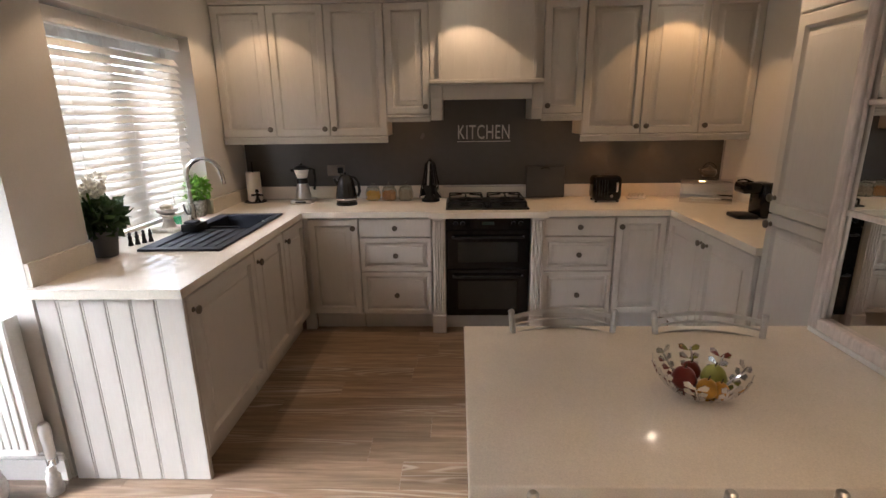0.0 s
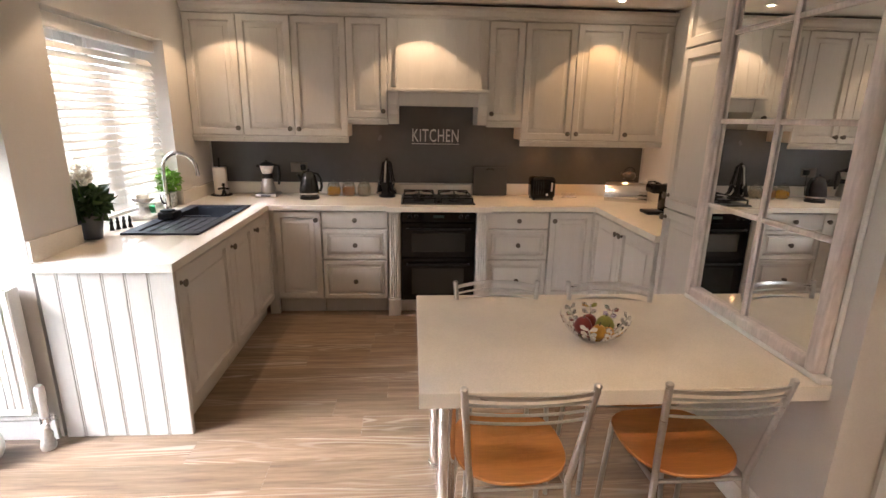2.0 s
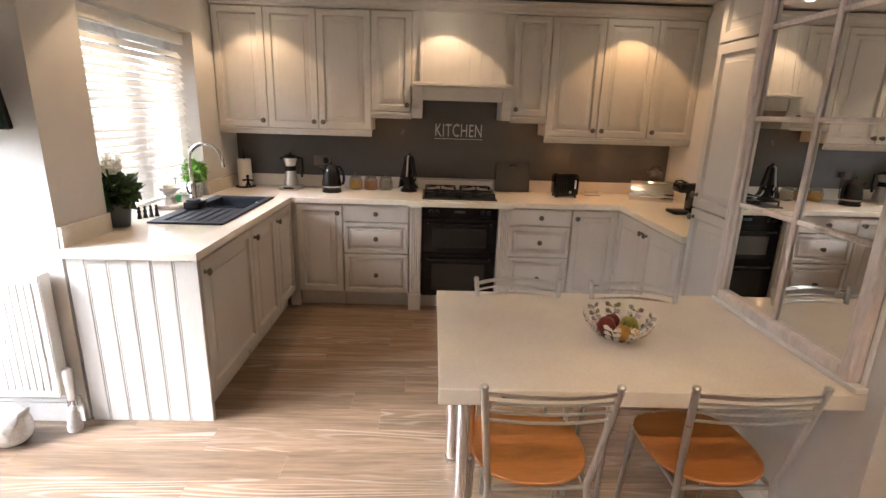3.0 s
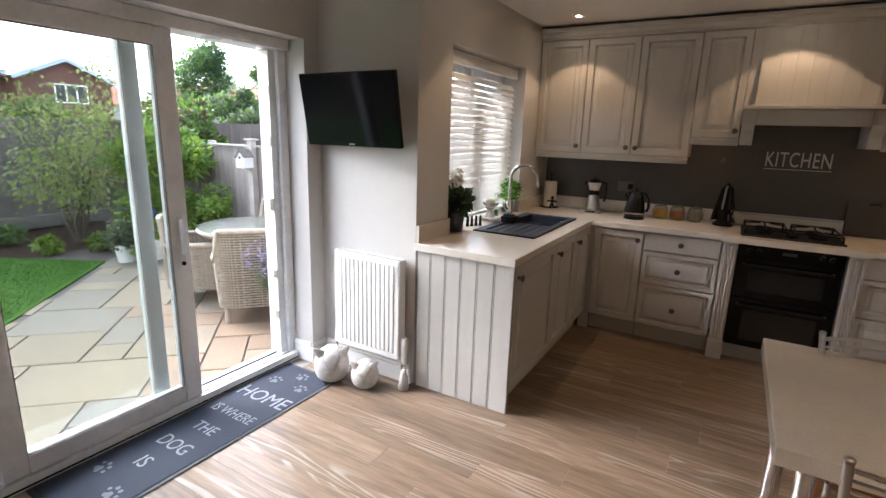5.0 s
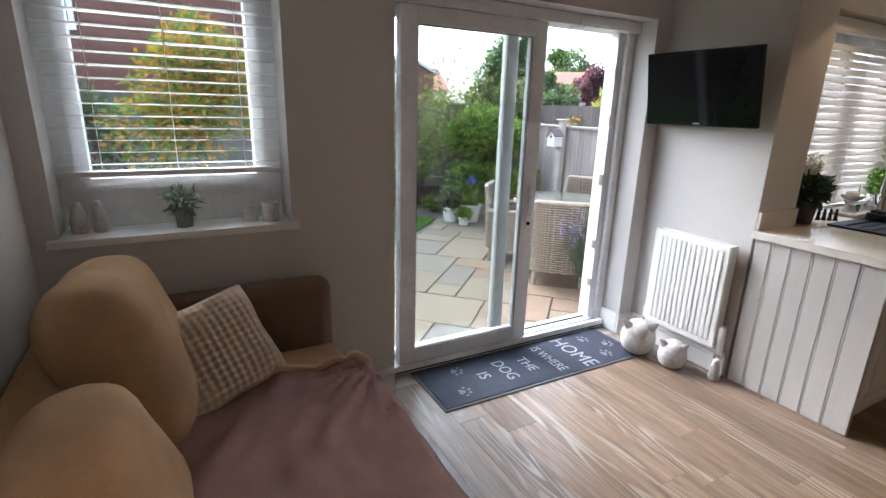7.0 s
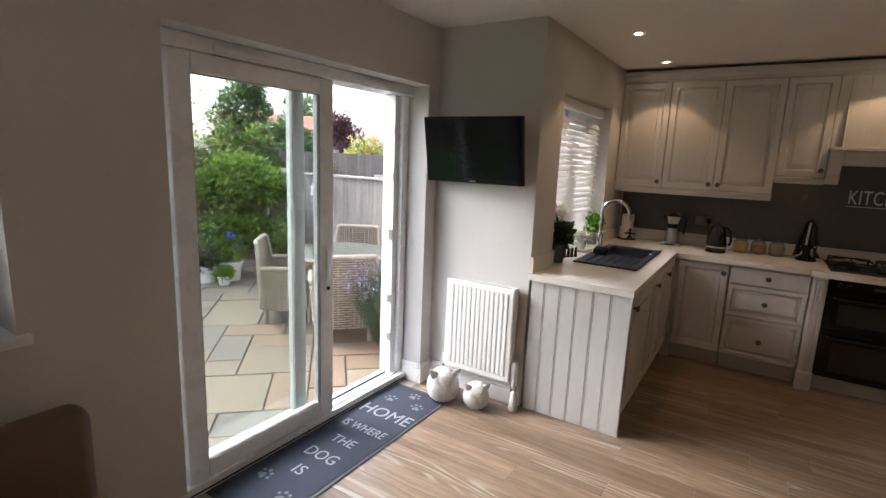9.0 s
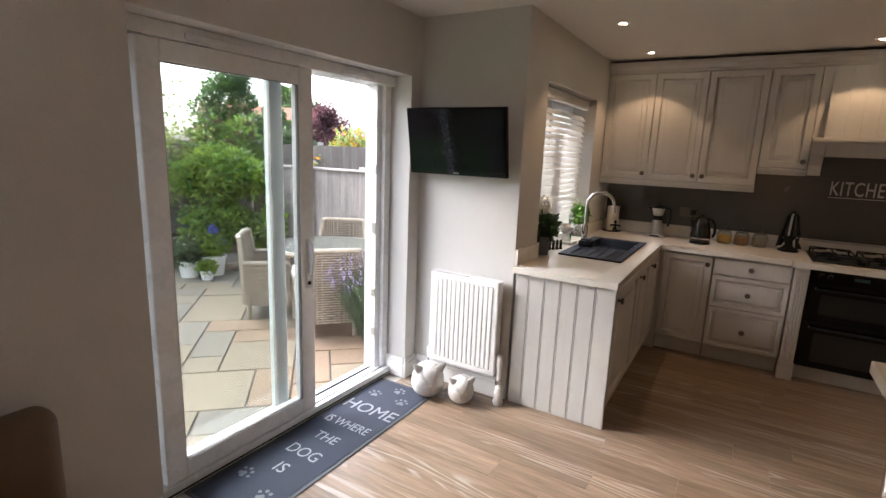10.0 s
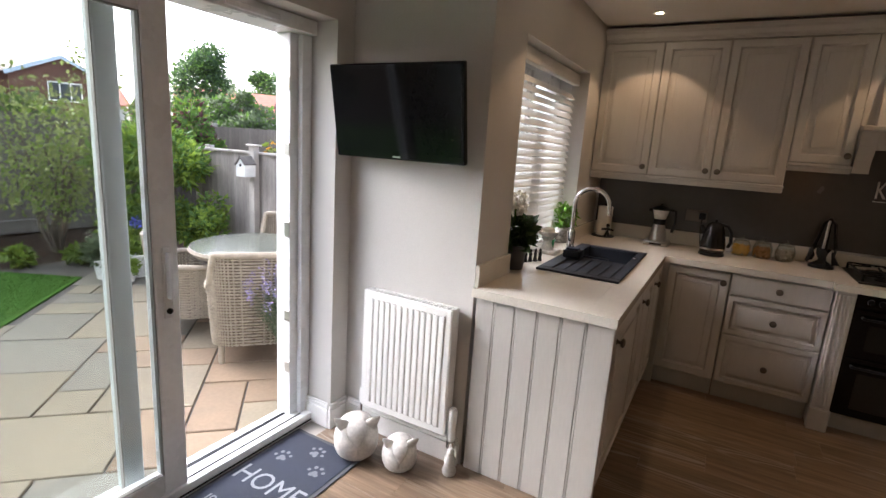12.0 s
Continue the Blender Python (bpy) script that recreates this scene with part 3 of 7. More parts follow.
wall_unit(-1.645, -1.252, 1.405, [(-1.645, -1.252, -1.285)], "pale grey painted single wall cabinet with raised panel door")
wall_unit(-1.250, -0.435, 1.405, [(-1.250, -0.852, -0.885), (-0.850, -0.435, -0.815)], "pale grey painted double wall cabinet with raised panel doors")
wall_unit(-0.433, -0.118, 1.552, [(-0.433, -0.118, -0.150)], "short pale grey wall cabinet beside the cooker hood")
wall_unit(0.682, 0.966, 1.546, [(0.682, 0.966, 0.715)], "short pale grey wall cabinet beside the cooker hood")
wall_unit(0.968, 1.796, 1.398, [(0.968, 1.384, 1.350), (1.386, 1.796, 1.420)], "pale grey painted double wall cabinet with raised panel doors")
wall_unit(1.798, XR - 0.003, 1.398, [(1.798, XR - 0.003, 1.832)], "pale grey painted single wall cabinet with raised panel door")

cor = thing("cornice", (0.2, 3.8, 2.3), "pale grey painted cornice above the wall cabinets", "cornice")


def cornice_run(parent, x0, x1, y):
    bm = bmesh.new()
    prof = [(0.0, 2.301), (-0.018, 2.301), (-0.020, 2.318), (-0.030, 2.326), (-0.040, 2.350), (-0.058, 2.362), (-0.062, 2.386), (0.0, 2.386)]
    a = [bm.verts.new((x0, y + p, z)) for p, z in prof]
    b = [bm.verts.new((x1, y + p, z)) for p, z in prof]
    for k in range(len(prof)):
        j = (k + 1) % len(prof)
        bm.faces.new((a[k], b[k], b[j], a[j]))
    bm.faces.new(a[::-1])
    bm.faces.new(b)
    return part("moulding", bm, CAB, parent, smooth=False)


cornice_run(cor, XW + 0.003, XR - 0.003, YU)
# dark gap above the cornice: its shade put in as a black strip
solid("trim", boxes((XW + 0.004, XR - 0.004, YU + 0.02, YB - 0.004, 2.387, 2.4095)), SATIN, "black strip that puts shade into the gap above the cornice", "trim")

# cooker hood canopy
hood = thing("hood_canopy", (0.287, 3.8, 1.5), "pale grey painted wooden cooker hood canopy with a shelf", "cooker hood")
bm = bmesh.new()
HX0, HX1 = -0.032, 0.604
for k in range(7):
    a, b = HX0 + (HX1 - HX0) * k / 7, HX0 + (HX1 - HX0) * (k + 1) / 7
    bmk = bmesh.new()
    vs = []
    for (x, y, z) in ((a + 0.0005, 3.690, 1.785), (b - 0.0005, 3.690, 1.785), (b - 0.0005, 3.745, 2.299), (a + 0.0005, 3.745, 2.299)):
        vs.append((bmk.verts.new((x, y, z)), bmk.verts.new((x, y + 0.012, z))))
    for i in range(4):
        j = (i + 1) % 4
        bmk.faces.new((vs[i][0], vs[j][0], vs[j][1], vs[i][1]))
    bmk.faces.new([v[0] for v in vs])
    bmk.faces.new([v[1] for v in vs][::-1])
    part("board", bmk, CAB, hood, smooth=False)
for x0 in (HX0 - 0.0205, HX1 + 0.0005):
    bmk = bmesh.new()
    loops = [[bmk.verts.new((x, y, z)) for y, z in ((3.684, 1.785), (3.742, 2.299), (YB - 0.012, 2.299), (YB - 0.012, 1.785))] for x in (x0, x0 + 0.02)]
    for i in range(4):
        j = (i + 1) % 4
        bmk.faces.new((loops[0][i], loops[0][j], loops[1][j], loops[1][i]))
    bmk.faces.new(loops[0])
    bmk.faces.new(loops[1][::-1])
    part("cheek", bmk, CAB, hood, smooth=False)
part("shelf", boxes((-0.1165, 0.6795, 3.655, YB - 0.012, 1.755, 1.784), bev=0.006, seg=2), CAB, hood, smooth=False)
part("apron", boxes((-0.030, 0.602, 3.695, 3.715, 1.650, 1.7545), bev=0.003), CAB, hood, smooth=False)
part("extractor", boxes((-0.028, 0.600, 3.716, YB - 0.012, 1.68, 1.72)), STEEL, hood, "steel extractor underside", smooth=False)
for x0, x1 in ((-0.116, -0.0325), (0.6045, 0.680)):
    part("filler", boxes((x0 + 0.001, x1 - 0.001, YU - 0.012, YU + 0.10, 1.785, 2.299)), CAB, hood, smooth=False)
    bmk = bmesh.new()
    prof = [(3.69, 1.754), (3.69, 1.66), (3.705, 1.62), (3.73, 1.585), (3.735, 1.51), (YB - 0.012, 1.51), (YB - 0.012, 1.754)]
    xa, xb = (x0 + 0.004, x0 + 0.084) if x0 < 0 else (x1 - 0.075, x1 - 0.001)
    la = [bmk.verts.new((xa, y, z)) for y, z in prof]
    lb = [bmk.verts.new((xb, y, z)) for y, z in prof]
    for i in range(len(prof)):
        j = (i + 1) % len(prof)
        bmk.faces.new((la[i], la[j], lb[j], lb[i]))
    bmk.faces.new(la)
    bmk.faces.new(lb[::-1])
    part("corbel", bmk, CAB, hood, smooth=False)

# tall larder unit
tall = thing("larder_cabinet", (1.86, 2.12, 0), "tall pale grey painted larder cabinet with three raised panel doors", "cabinet")
part("body", boxes((1.581, XR - 0.002, 1.805, 2.423, 0.001, 2.385)), CARC, tall, smooth=False)
TL = facing(1.58, 0, -90)
for z0, z1, kz in ((0.13, 1.075, 1.03), (1.08, 1.945, 1.155), (1.95, 2.34, 1.99)):
    front(tall, "door", TL, -2.42, -1.81, z0, z1, RAISED, [(-1.85 if kz > 1.9 else -2.385, kz)])
part("cornice", boxes((1.53, 1.60, 1.81, 2.44, 2.341, 2.40), (1.53, XR - 0.003, 2.4235, 2.445, 2.341, 2.40), bev=0.006), CAB, tall, smooth=False)

# breakfast table fixed to the stub wall
tab = thing("breakfast_table", (0.77, 1.39, 0), "cream quartz breakfast table on steel legs fixed to the wall", "table")
part("tabletop", boxes((0.096, XM - 0.001, 0.988, 1.865, 0.684, 0.74), bev=0.004, seg=2), QUARTZ, tab, smooth=False)
for lx, ly in ((0.190, 1.06), (0.185, 1.60)):
    part("leg", lathe(bmesh.new(), [(0, 0.001), (0.034, 0.001), (0.034, 0.02), (0.030, 0.022), (0.030, 0.66), (0.045, 0.662), (0.045, 0.683), (0, 0.6835)], at=(lx, ly, 0), seg=24), CHROME, tab, "polished steel leg")

# leaning window-pane mirror on the stub wall
mir = thing("wall_mirror", (XM, 1.4, 0.75), "large window-pane mirror in a limewashed wooden frame", "mirror")
MY0, MY1, MZ0, MZ1 = 1.022, 1.828, 0.762, 2.38
MF = 0.045
GX = XM - 0.020
part("glass", boxes((GX - 0.001, XM - 0.003, MY0 + 0.03, MY1 - 0.03, MZ0 + 0.03, MZ1 - 0.03)), MIRROR, mir, "silvered mirror glass", smooth=False)
for y0, y1 in ((MY0, MY0 + MF), (MY1 - MF, MY1)):
    part("stile", boxes((GX - 0.030, XM - 0.002, y0, y1, MZ0, MZ1), bev=0.008, seg=2), MIRRORWOOD, mir, smooth=False)
    part("bead", boxes((GX - 0.018, GX - 0.002, y1 + 0.0005 if y0 == MY0 else y0 - 0.0105, y1 + 0.0105 if y0 == MY0 else y0 - 0.0005, MZ0 + MF + 0.002, MZ1 - MF - 0.002), bev=0.004), MIRRORWOOD, mir, smooth=False)
for z0, z1 in ((MZ0, MZ0 + MF), (MZ1 - MF, MZ1)):
    part("rail", boxes((GX - 0.030, XM - 0.002, MY0 + MF + 0.0005, MY1 - MF - 0.0005, z0, z1), bev=0.008, seg=2), MIRRORWOOD, mir, smooth=False)
mc = (MY0 + MY1) / 2
part("glazing_bar", boxes((GX - 0.014, GX - 0.002, mc - 0.011, mc + 0.011, MZ0 + MF + 0.001, MZ1 - MF - 0.001), bev=0.004), MIRRORWOOD, mir, smooth=False)
for z in (1.205, 1.572, 1.93):
    for y0, y1 in ((MY0 + MF + 0.012, mc - 0.0115), (mc + 0.0115, MY1 - MF - 0.012)):
        part("glazing_bar", boxes((GX - 0.014, GX - 0.002, y0, y1, z - 0.010, z + 0.010), bev=0.004), MIRRORWOOD, mir, smooth=False)
led = thing("mirror_ledge", (XM, 1.4, 0.74), "white painted trim round the foot and side of the mirror", "trim")
part("ledge", boxes((XM - 0.045, XM - 0.001, 0.992, 1.829, 0.7405, 0.7605), bev=0.003), WHITE, led, smooth=False)
part("side_strip", boxes((XM - 0.012, XM - 0.001, 1.002, 1.020, 0.762, 2.38), bev=0.003), WHITE, led, smooth=False)
# inner door beside the stub wall
idr = thing("door_1", (1.65, 0.42, 0), "white panelled inner door, closed, with a metal lever", "door", kind="structure")
part("leaf", rings_panel(bmesh.new(), 0.79, 2.02, PLAIN, 0.02, Matrix.Translation((1.66, 0.82, 0.005)) @ Matrix.Rotation(radians(-90), 4, "Z")), WHITE, idr, smooth=False)
part("architrave", boxes((1.604, 1.619, 0.835, 0.905, 0.001, 2.1), bev=0.004), WHITE, idr, smooth=False)
part("lever", tube(bmesh.new(), [(1.64, 0.77, 1.0), (1.60, 0.77, 1.0), (1.595, 0.76, 1.0), (1.595, 0.66, 1.0)], 0.009), STEEL, idr)

# ---- sliding garden door ----
gd = thing("door_2", (-2.57, 0.9, 0), "white plastic sliding garden door, slid open onto the patio", "door", kind="structure")
XF0, XF1 = -2.66, -2.50
part("frame_head", boxes((XF0, XF1, D0 + 0.003, D1 - 0.003, 1.975, DZ - 0.003), bev=0.003), UPVC, gd, smooth=False)
part("threshold", boxes((XF0, XF1 + 0.005, D0 + 0.003, D1 - 0.003, 0.001, 0.055), bev=0.003), UPVC, gd, smooth=False)
part("jamb", boxes((-2.594, XF1, D0 + 0.003, 0.080, 0.056, 1.974), bev=0.003), UPVC, gd, smooth=False)
part("jamb", boxes((XF0, -2.565, 1.645, D1 - 0.001, 0.056, 1.974), bev=0.003), UPVC, gd, smooth=False)
part("jamb_lip", boxes((-2.5648, -2.535, 1.692, D1 - 0.001, 0.056, 1.974), bev=0.003), UPVC, gd, smooth=False)
part("track", boxes((-2.612, -2.592, 1.035, 1.643, 0.0552, 0.058), (-2.536, -2.528, 1.035, 1.69, 0.0552, 0.0575), (-2.4948, -2.492, D0 + 0.01, D1 - 0.01, 0.012, 0.020)), SATIN, gd, "dark running track", smooth=False)


def sash(name, x0, x1, y0, y1, z0, z1, st, rl, parent, inner=UPVC):
    s = part(name, boxes((x0, x1, y0, y0 + st, z0, z1), bev=0.006, seg=2), UPVC, parent, smooth=False)
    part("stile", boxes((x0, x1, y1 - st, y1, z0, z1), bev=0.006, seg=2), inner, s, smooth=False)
    part("rail", boxes((x0, x1, y0 + st + 0.0003, y1 - st - 0.0003, z1 - rl, z1), bev=0.006, seg=2), UPVC, s, smooth=False)
    part("rail", boxes((x0, x1, y0 + st + 0.0003, y1 - st - 0.0003, z0, z0 + rl), bev=0.006, seg=2), UPVC, s, smooth=False)
    g = part("pane", boxes(((x0 + x1) / 2 - 0.004, (x0 + x1) / 2 + 0.004, y0 + st - 0.008, y1 - st + 0.008, z0 + rl - 0.008, z1 - rl + 0.008)), DOORGLASS, s, "clear double glazing", smooth=False)
    g.visible_shadow = False
    bm = bmesh.new()
    for a, b, c, d in ((y0 + st, y0 + st + 0.003, z0 + rl, z1 - rl), (y1 - st - 0.003, y1 - st, z0 + rl, z1 - rl), (y0 + st + 0.0065, y1 - st - 0.0065, z0 + rl, z0 + rl + 0.003), (y0 + st + 0.0065, y1 - st - 0.0065, z1 - rl - 0.003, z1 - rl)):
        box(bm, (x0 + x1) / 2 + 0.005, x1 - 0.004, a, b, c, d)
    part("gasket", bm, POST, s, smooth=False)
    return s


fr = sash("sash", -2.565, -2.505, 0.135, 1.03, 0.058, 1.972, 0.095, 0.085, gd)
# far stile takes the greyed colour that stands for its shade
sash("sash", -2.655, -2.595, 0.054, 0.905, 0.058, 1.972, 0.075, 0.045, gd, SHADEUPVC)
part("pull_handle", boxes((-2.500, -2.470, 0.975, 0.990, 0.88, 1.06), (-2.5045, -2.4995, 0.965, 1.0, 0.80, 1.08), bev=0.004), UPVC, fr, "white pull handle")
part("lock", lathe(bmesh.new(), [(0, 0), (0.011, 0), (0.011, 0.008), (0, 0.009)], m=Matrix.Translation((-2.4995, 0.983, 0.83)) @ Matrix.Rotation(radians(90), 4, "Y"), seg=14), SATIN, fr, "dark key lock")
for y0, y1 in ((0.33, 0.60), (1.25, 1.52)):
    part("trickle_vent", boxes((XF1 + 0.0005, XF1 + 0.014, y0, y1, 1.985, 2.012), bev=0.003), UPVC, gd, smooth=False)
for z0, z1 in ((0.30, 0.36), (0.58, 0.64), (1.02, 1.10), (1.42, 1.48), (1.72, 1.78)):
    part("keep", boxes((-2.60, -2.565, 1.639, 1.6445, z0, z1), bev=0.002), STEEL, gd, "steel lock keep", smooth=False)

# ---- windows with blinds ----
def window(name, y0, y1, z0, z1, xo, mull, foot=0.0):
    w = thing(name, (xo, (y0 + y1) / 2, z0), "white plastic window, closed, behind a blind", "window", kind="structure")
    f = 0.065
    part("frame", boxes((xo - 0.07, xo, y0 + 0.001, y0 + f, z0, z1)), UPVC, w, smooth=False)
    part("frame", boxes((xo - 0.07, xo, y1 - f, y1 - 0.001, z0, z1)), UPVC, w, smooth=False)
    part("frame", boxes((xo - 0.07, xo, y0 + f + 0.0005, y1 - f - 0.0005, z0, z0 + f + foot)), UPVC, w, smooth=False)
    z0 += foot
    part("frame", boxes((xo - 0.07, xo, y0 + f + 0.0005, y1 - f - 0.0005, z1 - f, z1)), UPVC, w, smooth=False)
    cells = [y0 + f] + list(mull) + [y1 - f]
    for m0 in mull:
        part("mullion", boxes((xo - 0.07, xo - 0.002, m0 - 0.03, m0 + 0.03, z0 + f + 0.0005, z1 - f - 0.0005)), UPVC, w, smooth=False)
    for a, b in zip(cells, cells[1:]):
        a += 0.031 if a in mull else 0.0
        b -= 0.031 if b in mull else 0.0
        s = 0.05
        bm = boxes((xo - 0.055, xo + 0.015, a + 0.001, a + s, z0 + f + 0.001, z1 - f - 0.001), (xo - 0.055, xo + 0.015, b - s, b - 0.001, z0 + f + 0.001, z1 - f - 0.001), (xo - 0.055, xo + 0.015, a + s, b - s, z0 + f + 0.001, z0 + f + s), (xo - 0.055, xo + 0.015, a + s, b - s, z1 - f - s, z1 - f - 0.001))
        part("casement", bm, UPVC, w, smooth=False)
        g = part("pane", boxes((xo - 0.03, xo - 0.024, a + s - 0.006, b - s + 0.006, z0 + f + s - 0.006, z1 - f - s + 0.006)), GLASS, w, smooth=False)
        g.visible_shadow = False
    return w


window("window_1", W0, W1, 0.90, WZ1, XW - 0.20, [2.83])
window("window_2", V0, V1, VZ0 + 0.03, VZ1, XD - 0.17, [], 0.085)
solid("sill", boxes((XD - 0.17, XD + 0.0004, V0 + 0.001, V1 - 0.001, VZ0 + 0.0005, VZ0 + 0.029), (XD + 0.0008, XD + 0.035, V0 - 0.03, V1 + 0.03, VZ0 + 0.0005, VZ0 + 0.029)), WHITE, "white painted window sill", "sill")
SLAT = material("white_faux_wood_slat", (0.80, 0.80, 0.78), 0.45, vary=0.03, fine=40, bump=0.03)


def blind(name, x, y0, y1, z0, z1, pitch, tilt, label, drop_gather=0):
    b = thing(name, (x, (y0 + y1) / 2, z1), label, "blind")
    part("valance", boxes((x - 0.012, x + 0.030, y0 + 0.004, y1 - 0.004, z1 - 0.075, z1 - 0.002), bev=0.005), SLAT, b, smooth=False)
    bm = bmesh.new()
    L = y1 - y0 - 0.02
    box(bm, -0.024, 0.024, -L / 2, L / 2, -0.0014, 0.0014, bev=0.001)
    me = finish(bm, "slat", SLAT)
    n = int((z1 - 0.09 - z0 - 0.03) / pitch)
    for k in range(n):
        s = new("slat", me)
        s.parent = b
        s.matrix_basis = Matrix.Translation((-0.005, 0, z0 + 0.045 + k * pitch - z1)) @ Matrix.Rotation(radians(tilt + random.uniform(-1.5, 1.5)), 4, "Y")
        ORIGIN[s] = ORIGIN[b]
    part("bottom_rail", boxes((x - 0.028, x + 0.020, y0 + 0.01, y1 - 0.01, z0 - 0.002, z0 + 0.020), bev=0.003), SLAT, b, smooth=False)
    for yy in (y0 + 0.16, (y0 + y1) / 2, y1 - 0.16):
        part("ladder_tape", boxes((x + 0.0195, x + 0.0205, yy - 0.0015, yy + 0.0015, z0 + 0.02, z1 - 0.076)), SLAT, b, smooth=False)
    return b


blind("venetian_blind", XW - 0.09, W0 + 0.005, W1 - 0.005, 0.945, WZ1 - 0.01, 0.043, 54, "white wide-slat venetian blind lowered over the kitchen window")
blind("venetian_blind", XD - 0.10, V0 + 0.005, V1 - 0.005, 1.205, VZ1 - 0.01, 0.046, -5, "white wide-slat venetian blind half open over the sofa window")

# ---- radiator ----
rad = thing("radiator", (-1.955, 1.83, 0.2), "white panel radiator with vertical flutes under the television", "radiator")
RX0, RX1, RY, RZ0, RZ1 = -2.200, -1.706, 1.785, 0.178, 0.797
bm = boxes((RX0, RX1, RY, RY + 0.012, RZ0, RZ1), bev=0.004)
part("panel", bm, WHITE, rad, smooth=False)
nfl = 13
for k in range(nfl):
    fx = RX0 + 0.03 + (RX1 - RX0 - 0.06) * (k + 0.5) / nfl
    part("flute", boxes((fx - 0.0135, fx + 0.0135, RY - 0.0058, RY + 0.001, RZ0 + 0.035, RZ1 - 0.035), bev=0.0052, seg=3), WHITE, rad)
part("back_panel", boxes((RX0 + 0.005, RX1 - 0.005, RY + 0.055, RY + 0.067, RZ0, RZ1)), WHITE, rad, smooth=False)
bm = bmesh.new()
for k in range(22):
    gx = RX0 + 0.012 + (RX1 - RX0 - 0.024) * k / 21
    box(bm, gx - 0.004, gx + 0.004, RY + 0.0125, RY + 0.0545, RZ1 - 0.010, RZ1 - 0.002)
part("top_grille", bm, WHITE, rad, smooth=False)
for x0, x1 in ((RX0 - 0.003, RX0 - 0.0005), (RX1 + 0.0005, RX1 + 0.003)):
    part("side_panel", boxes((x0, x1, RY + 0.004, RY + 0.066, RZ0 + 0.01, RZ1 - 0.001)), WHITE, rad, smooth=False)
for sx in (RX0 - 0.022, RX1 + 0.024):
    part("pipe", tube(bmesh.new(), [(sx, RY + 0.035, 0.002), (sx, RY + 0.035, 0.19), (sx + (0.02 if sx < -2 else -0.02), RY + 0.035, 0.20)], 0.0075), CHROME, rad, "copper tail painted white")
part("valve", lathe(bmesh.new(), [(0, 0.15), (0.017, 0.15), (0.02, 0.17), (0.02, 0.235), (0.023, 0.24), (0.023, 0.30), (0.016, 0.315), (0, 0.316)], at=(RX1 + 0.024, RY + 0.035, 0), seg=18), WHITE, rad, "white thermostatic valve")
part("valve_collar", lathe(bmesh.new(), [(0, 0.115), (0.022, 0.115), (0.022, 0.149), (0, 0.149)], at=(RX1 + 0.024, RY + 0.035, 0), seg=14), CHROME, rad)
part("lockshield", lathe(bmesh.new(), [(0, 0.17), (0.013, 0.17), (0.014, 0.23), (0.010, 0.25), (0, 0.251)], at=(RX0 - 0.022, RY + 0.035, 0), seg=14), WHITE, rad)

# ---- television on a bracket ----
tv = thing("television", (-2.03, 1.77, 1.45), "small black flat-screen television on a tilting wall bracket", "television")
TVM = Matrix.Translation((-2.035, 1.752, 1.64)) @ Matrix.Rotation(radians(10), 4, "X")
bm = boxes((-0.345, 0.345, -0.014, 0.016, -0.205, 0.205), bev=0.006, seg=2)
box(bm, -0.22, 0.22, 0.0165, 0.045, -0.15, 0.12, bev=0.012)
bm.transform(TVM)
part("casing", bm, BLACK, tv, smooth=False)
bm = boxes((-0.33, 0.33, -0.0155, -0.0145, -0.172, 0.192))
bm.transform(TVM)
part("screen", bm, material("dark_screen", (0.005, 0.005, 0.006), 0.09, vary=0.02, bump=0, spec=0.18), tv, "switched-off glossy screen", smooth=False)
bm = boxes((-0.02, 0.02, -0.0158, -0.0146, -0.194, -0.187))
bm.transform(TVM)
part("badge", bm, STEEL, tv, smooth=False)
part("bracket", boxes((-2.08, -1.98, 1.80, YR - 0.001, 1.56, 1.68)), SATIN, tv, smooth=False)

# ---- door mat ----
mat_t = thing("door_mat", (-2.29, 0.88, 0), "navy washable runner mat with pale lettering and paw prints", "mat")
MX0, MX1, MA, MB = -2.488, -2.055, 0.195, 1.640
part("carpet", boxes((MX0 + 0.02, MX1 - 0.02, MA + 0.02, MB - 0.02, 0.0015, 0.0085)), MAT, mat_t, smooth=False)
part("border", boxes((MX0, MX1, MA, MA + 0.0195, 0.001, 0.006), (MX0, MX1, MB - 0.0195, MB, 0.001, 0.006), (MX0, MX0 + 0.0195, MA + 0.02, MB - 0.02, 0.001, 0.006), (MX1 - 0.0195, MX1, MA + 0.02, MB - 0.02, 0.001, 0.006)), MATEDGE, mat_t, smooth=False)


def lettering(text, size, m, mat, parent, name="lettering", depth=0.0004, bold=0.0, stretch=1.0, spacing=1.0):
    cu = bpy.data.curves.new(name, "FONT")
    cu.body, cu.size, cu.align_x, cu.align_y, cu.extrude, cu.offset = text, size, "CENTER", "CENTER", depth, bold
    cu.space_character = spacing
    ob = new(name, cu)
    ob.data.resolution_u = 3
    dg = bpy.context.evaluated_depsgraph_get()
    me = bpy.data.meshes.new_from_object(ob.evaluated_get(dg))
    bpy.data.objects.remove(ob)
    bm = bmesh.new()
    bm.from_mesh(me)
    bm.transform(m @ Matrix.Diagonal((stretch, 1, 1, 1)))
    return part(name, bm, mat, parent, smooth=False)


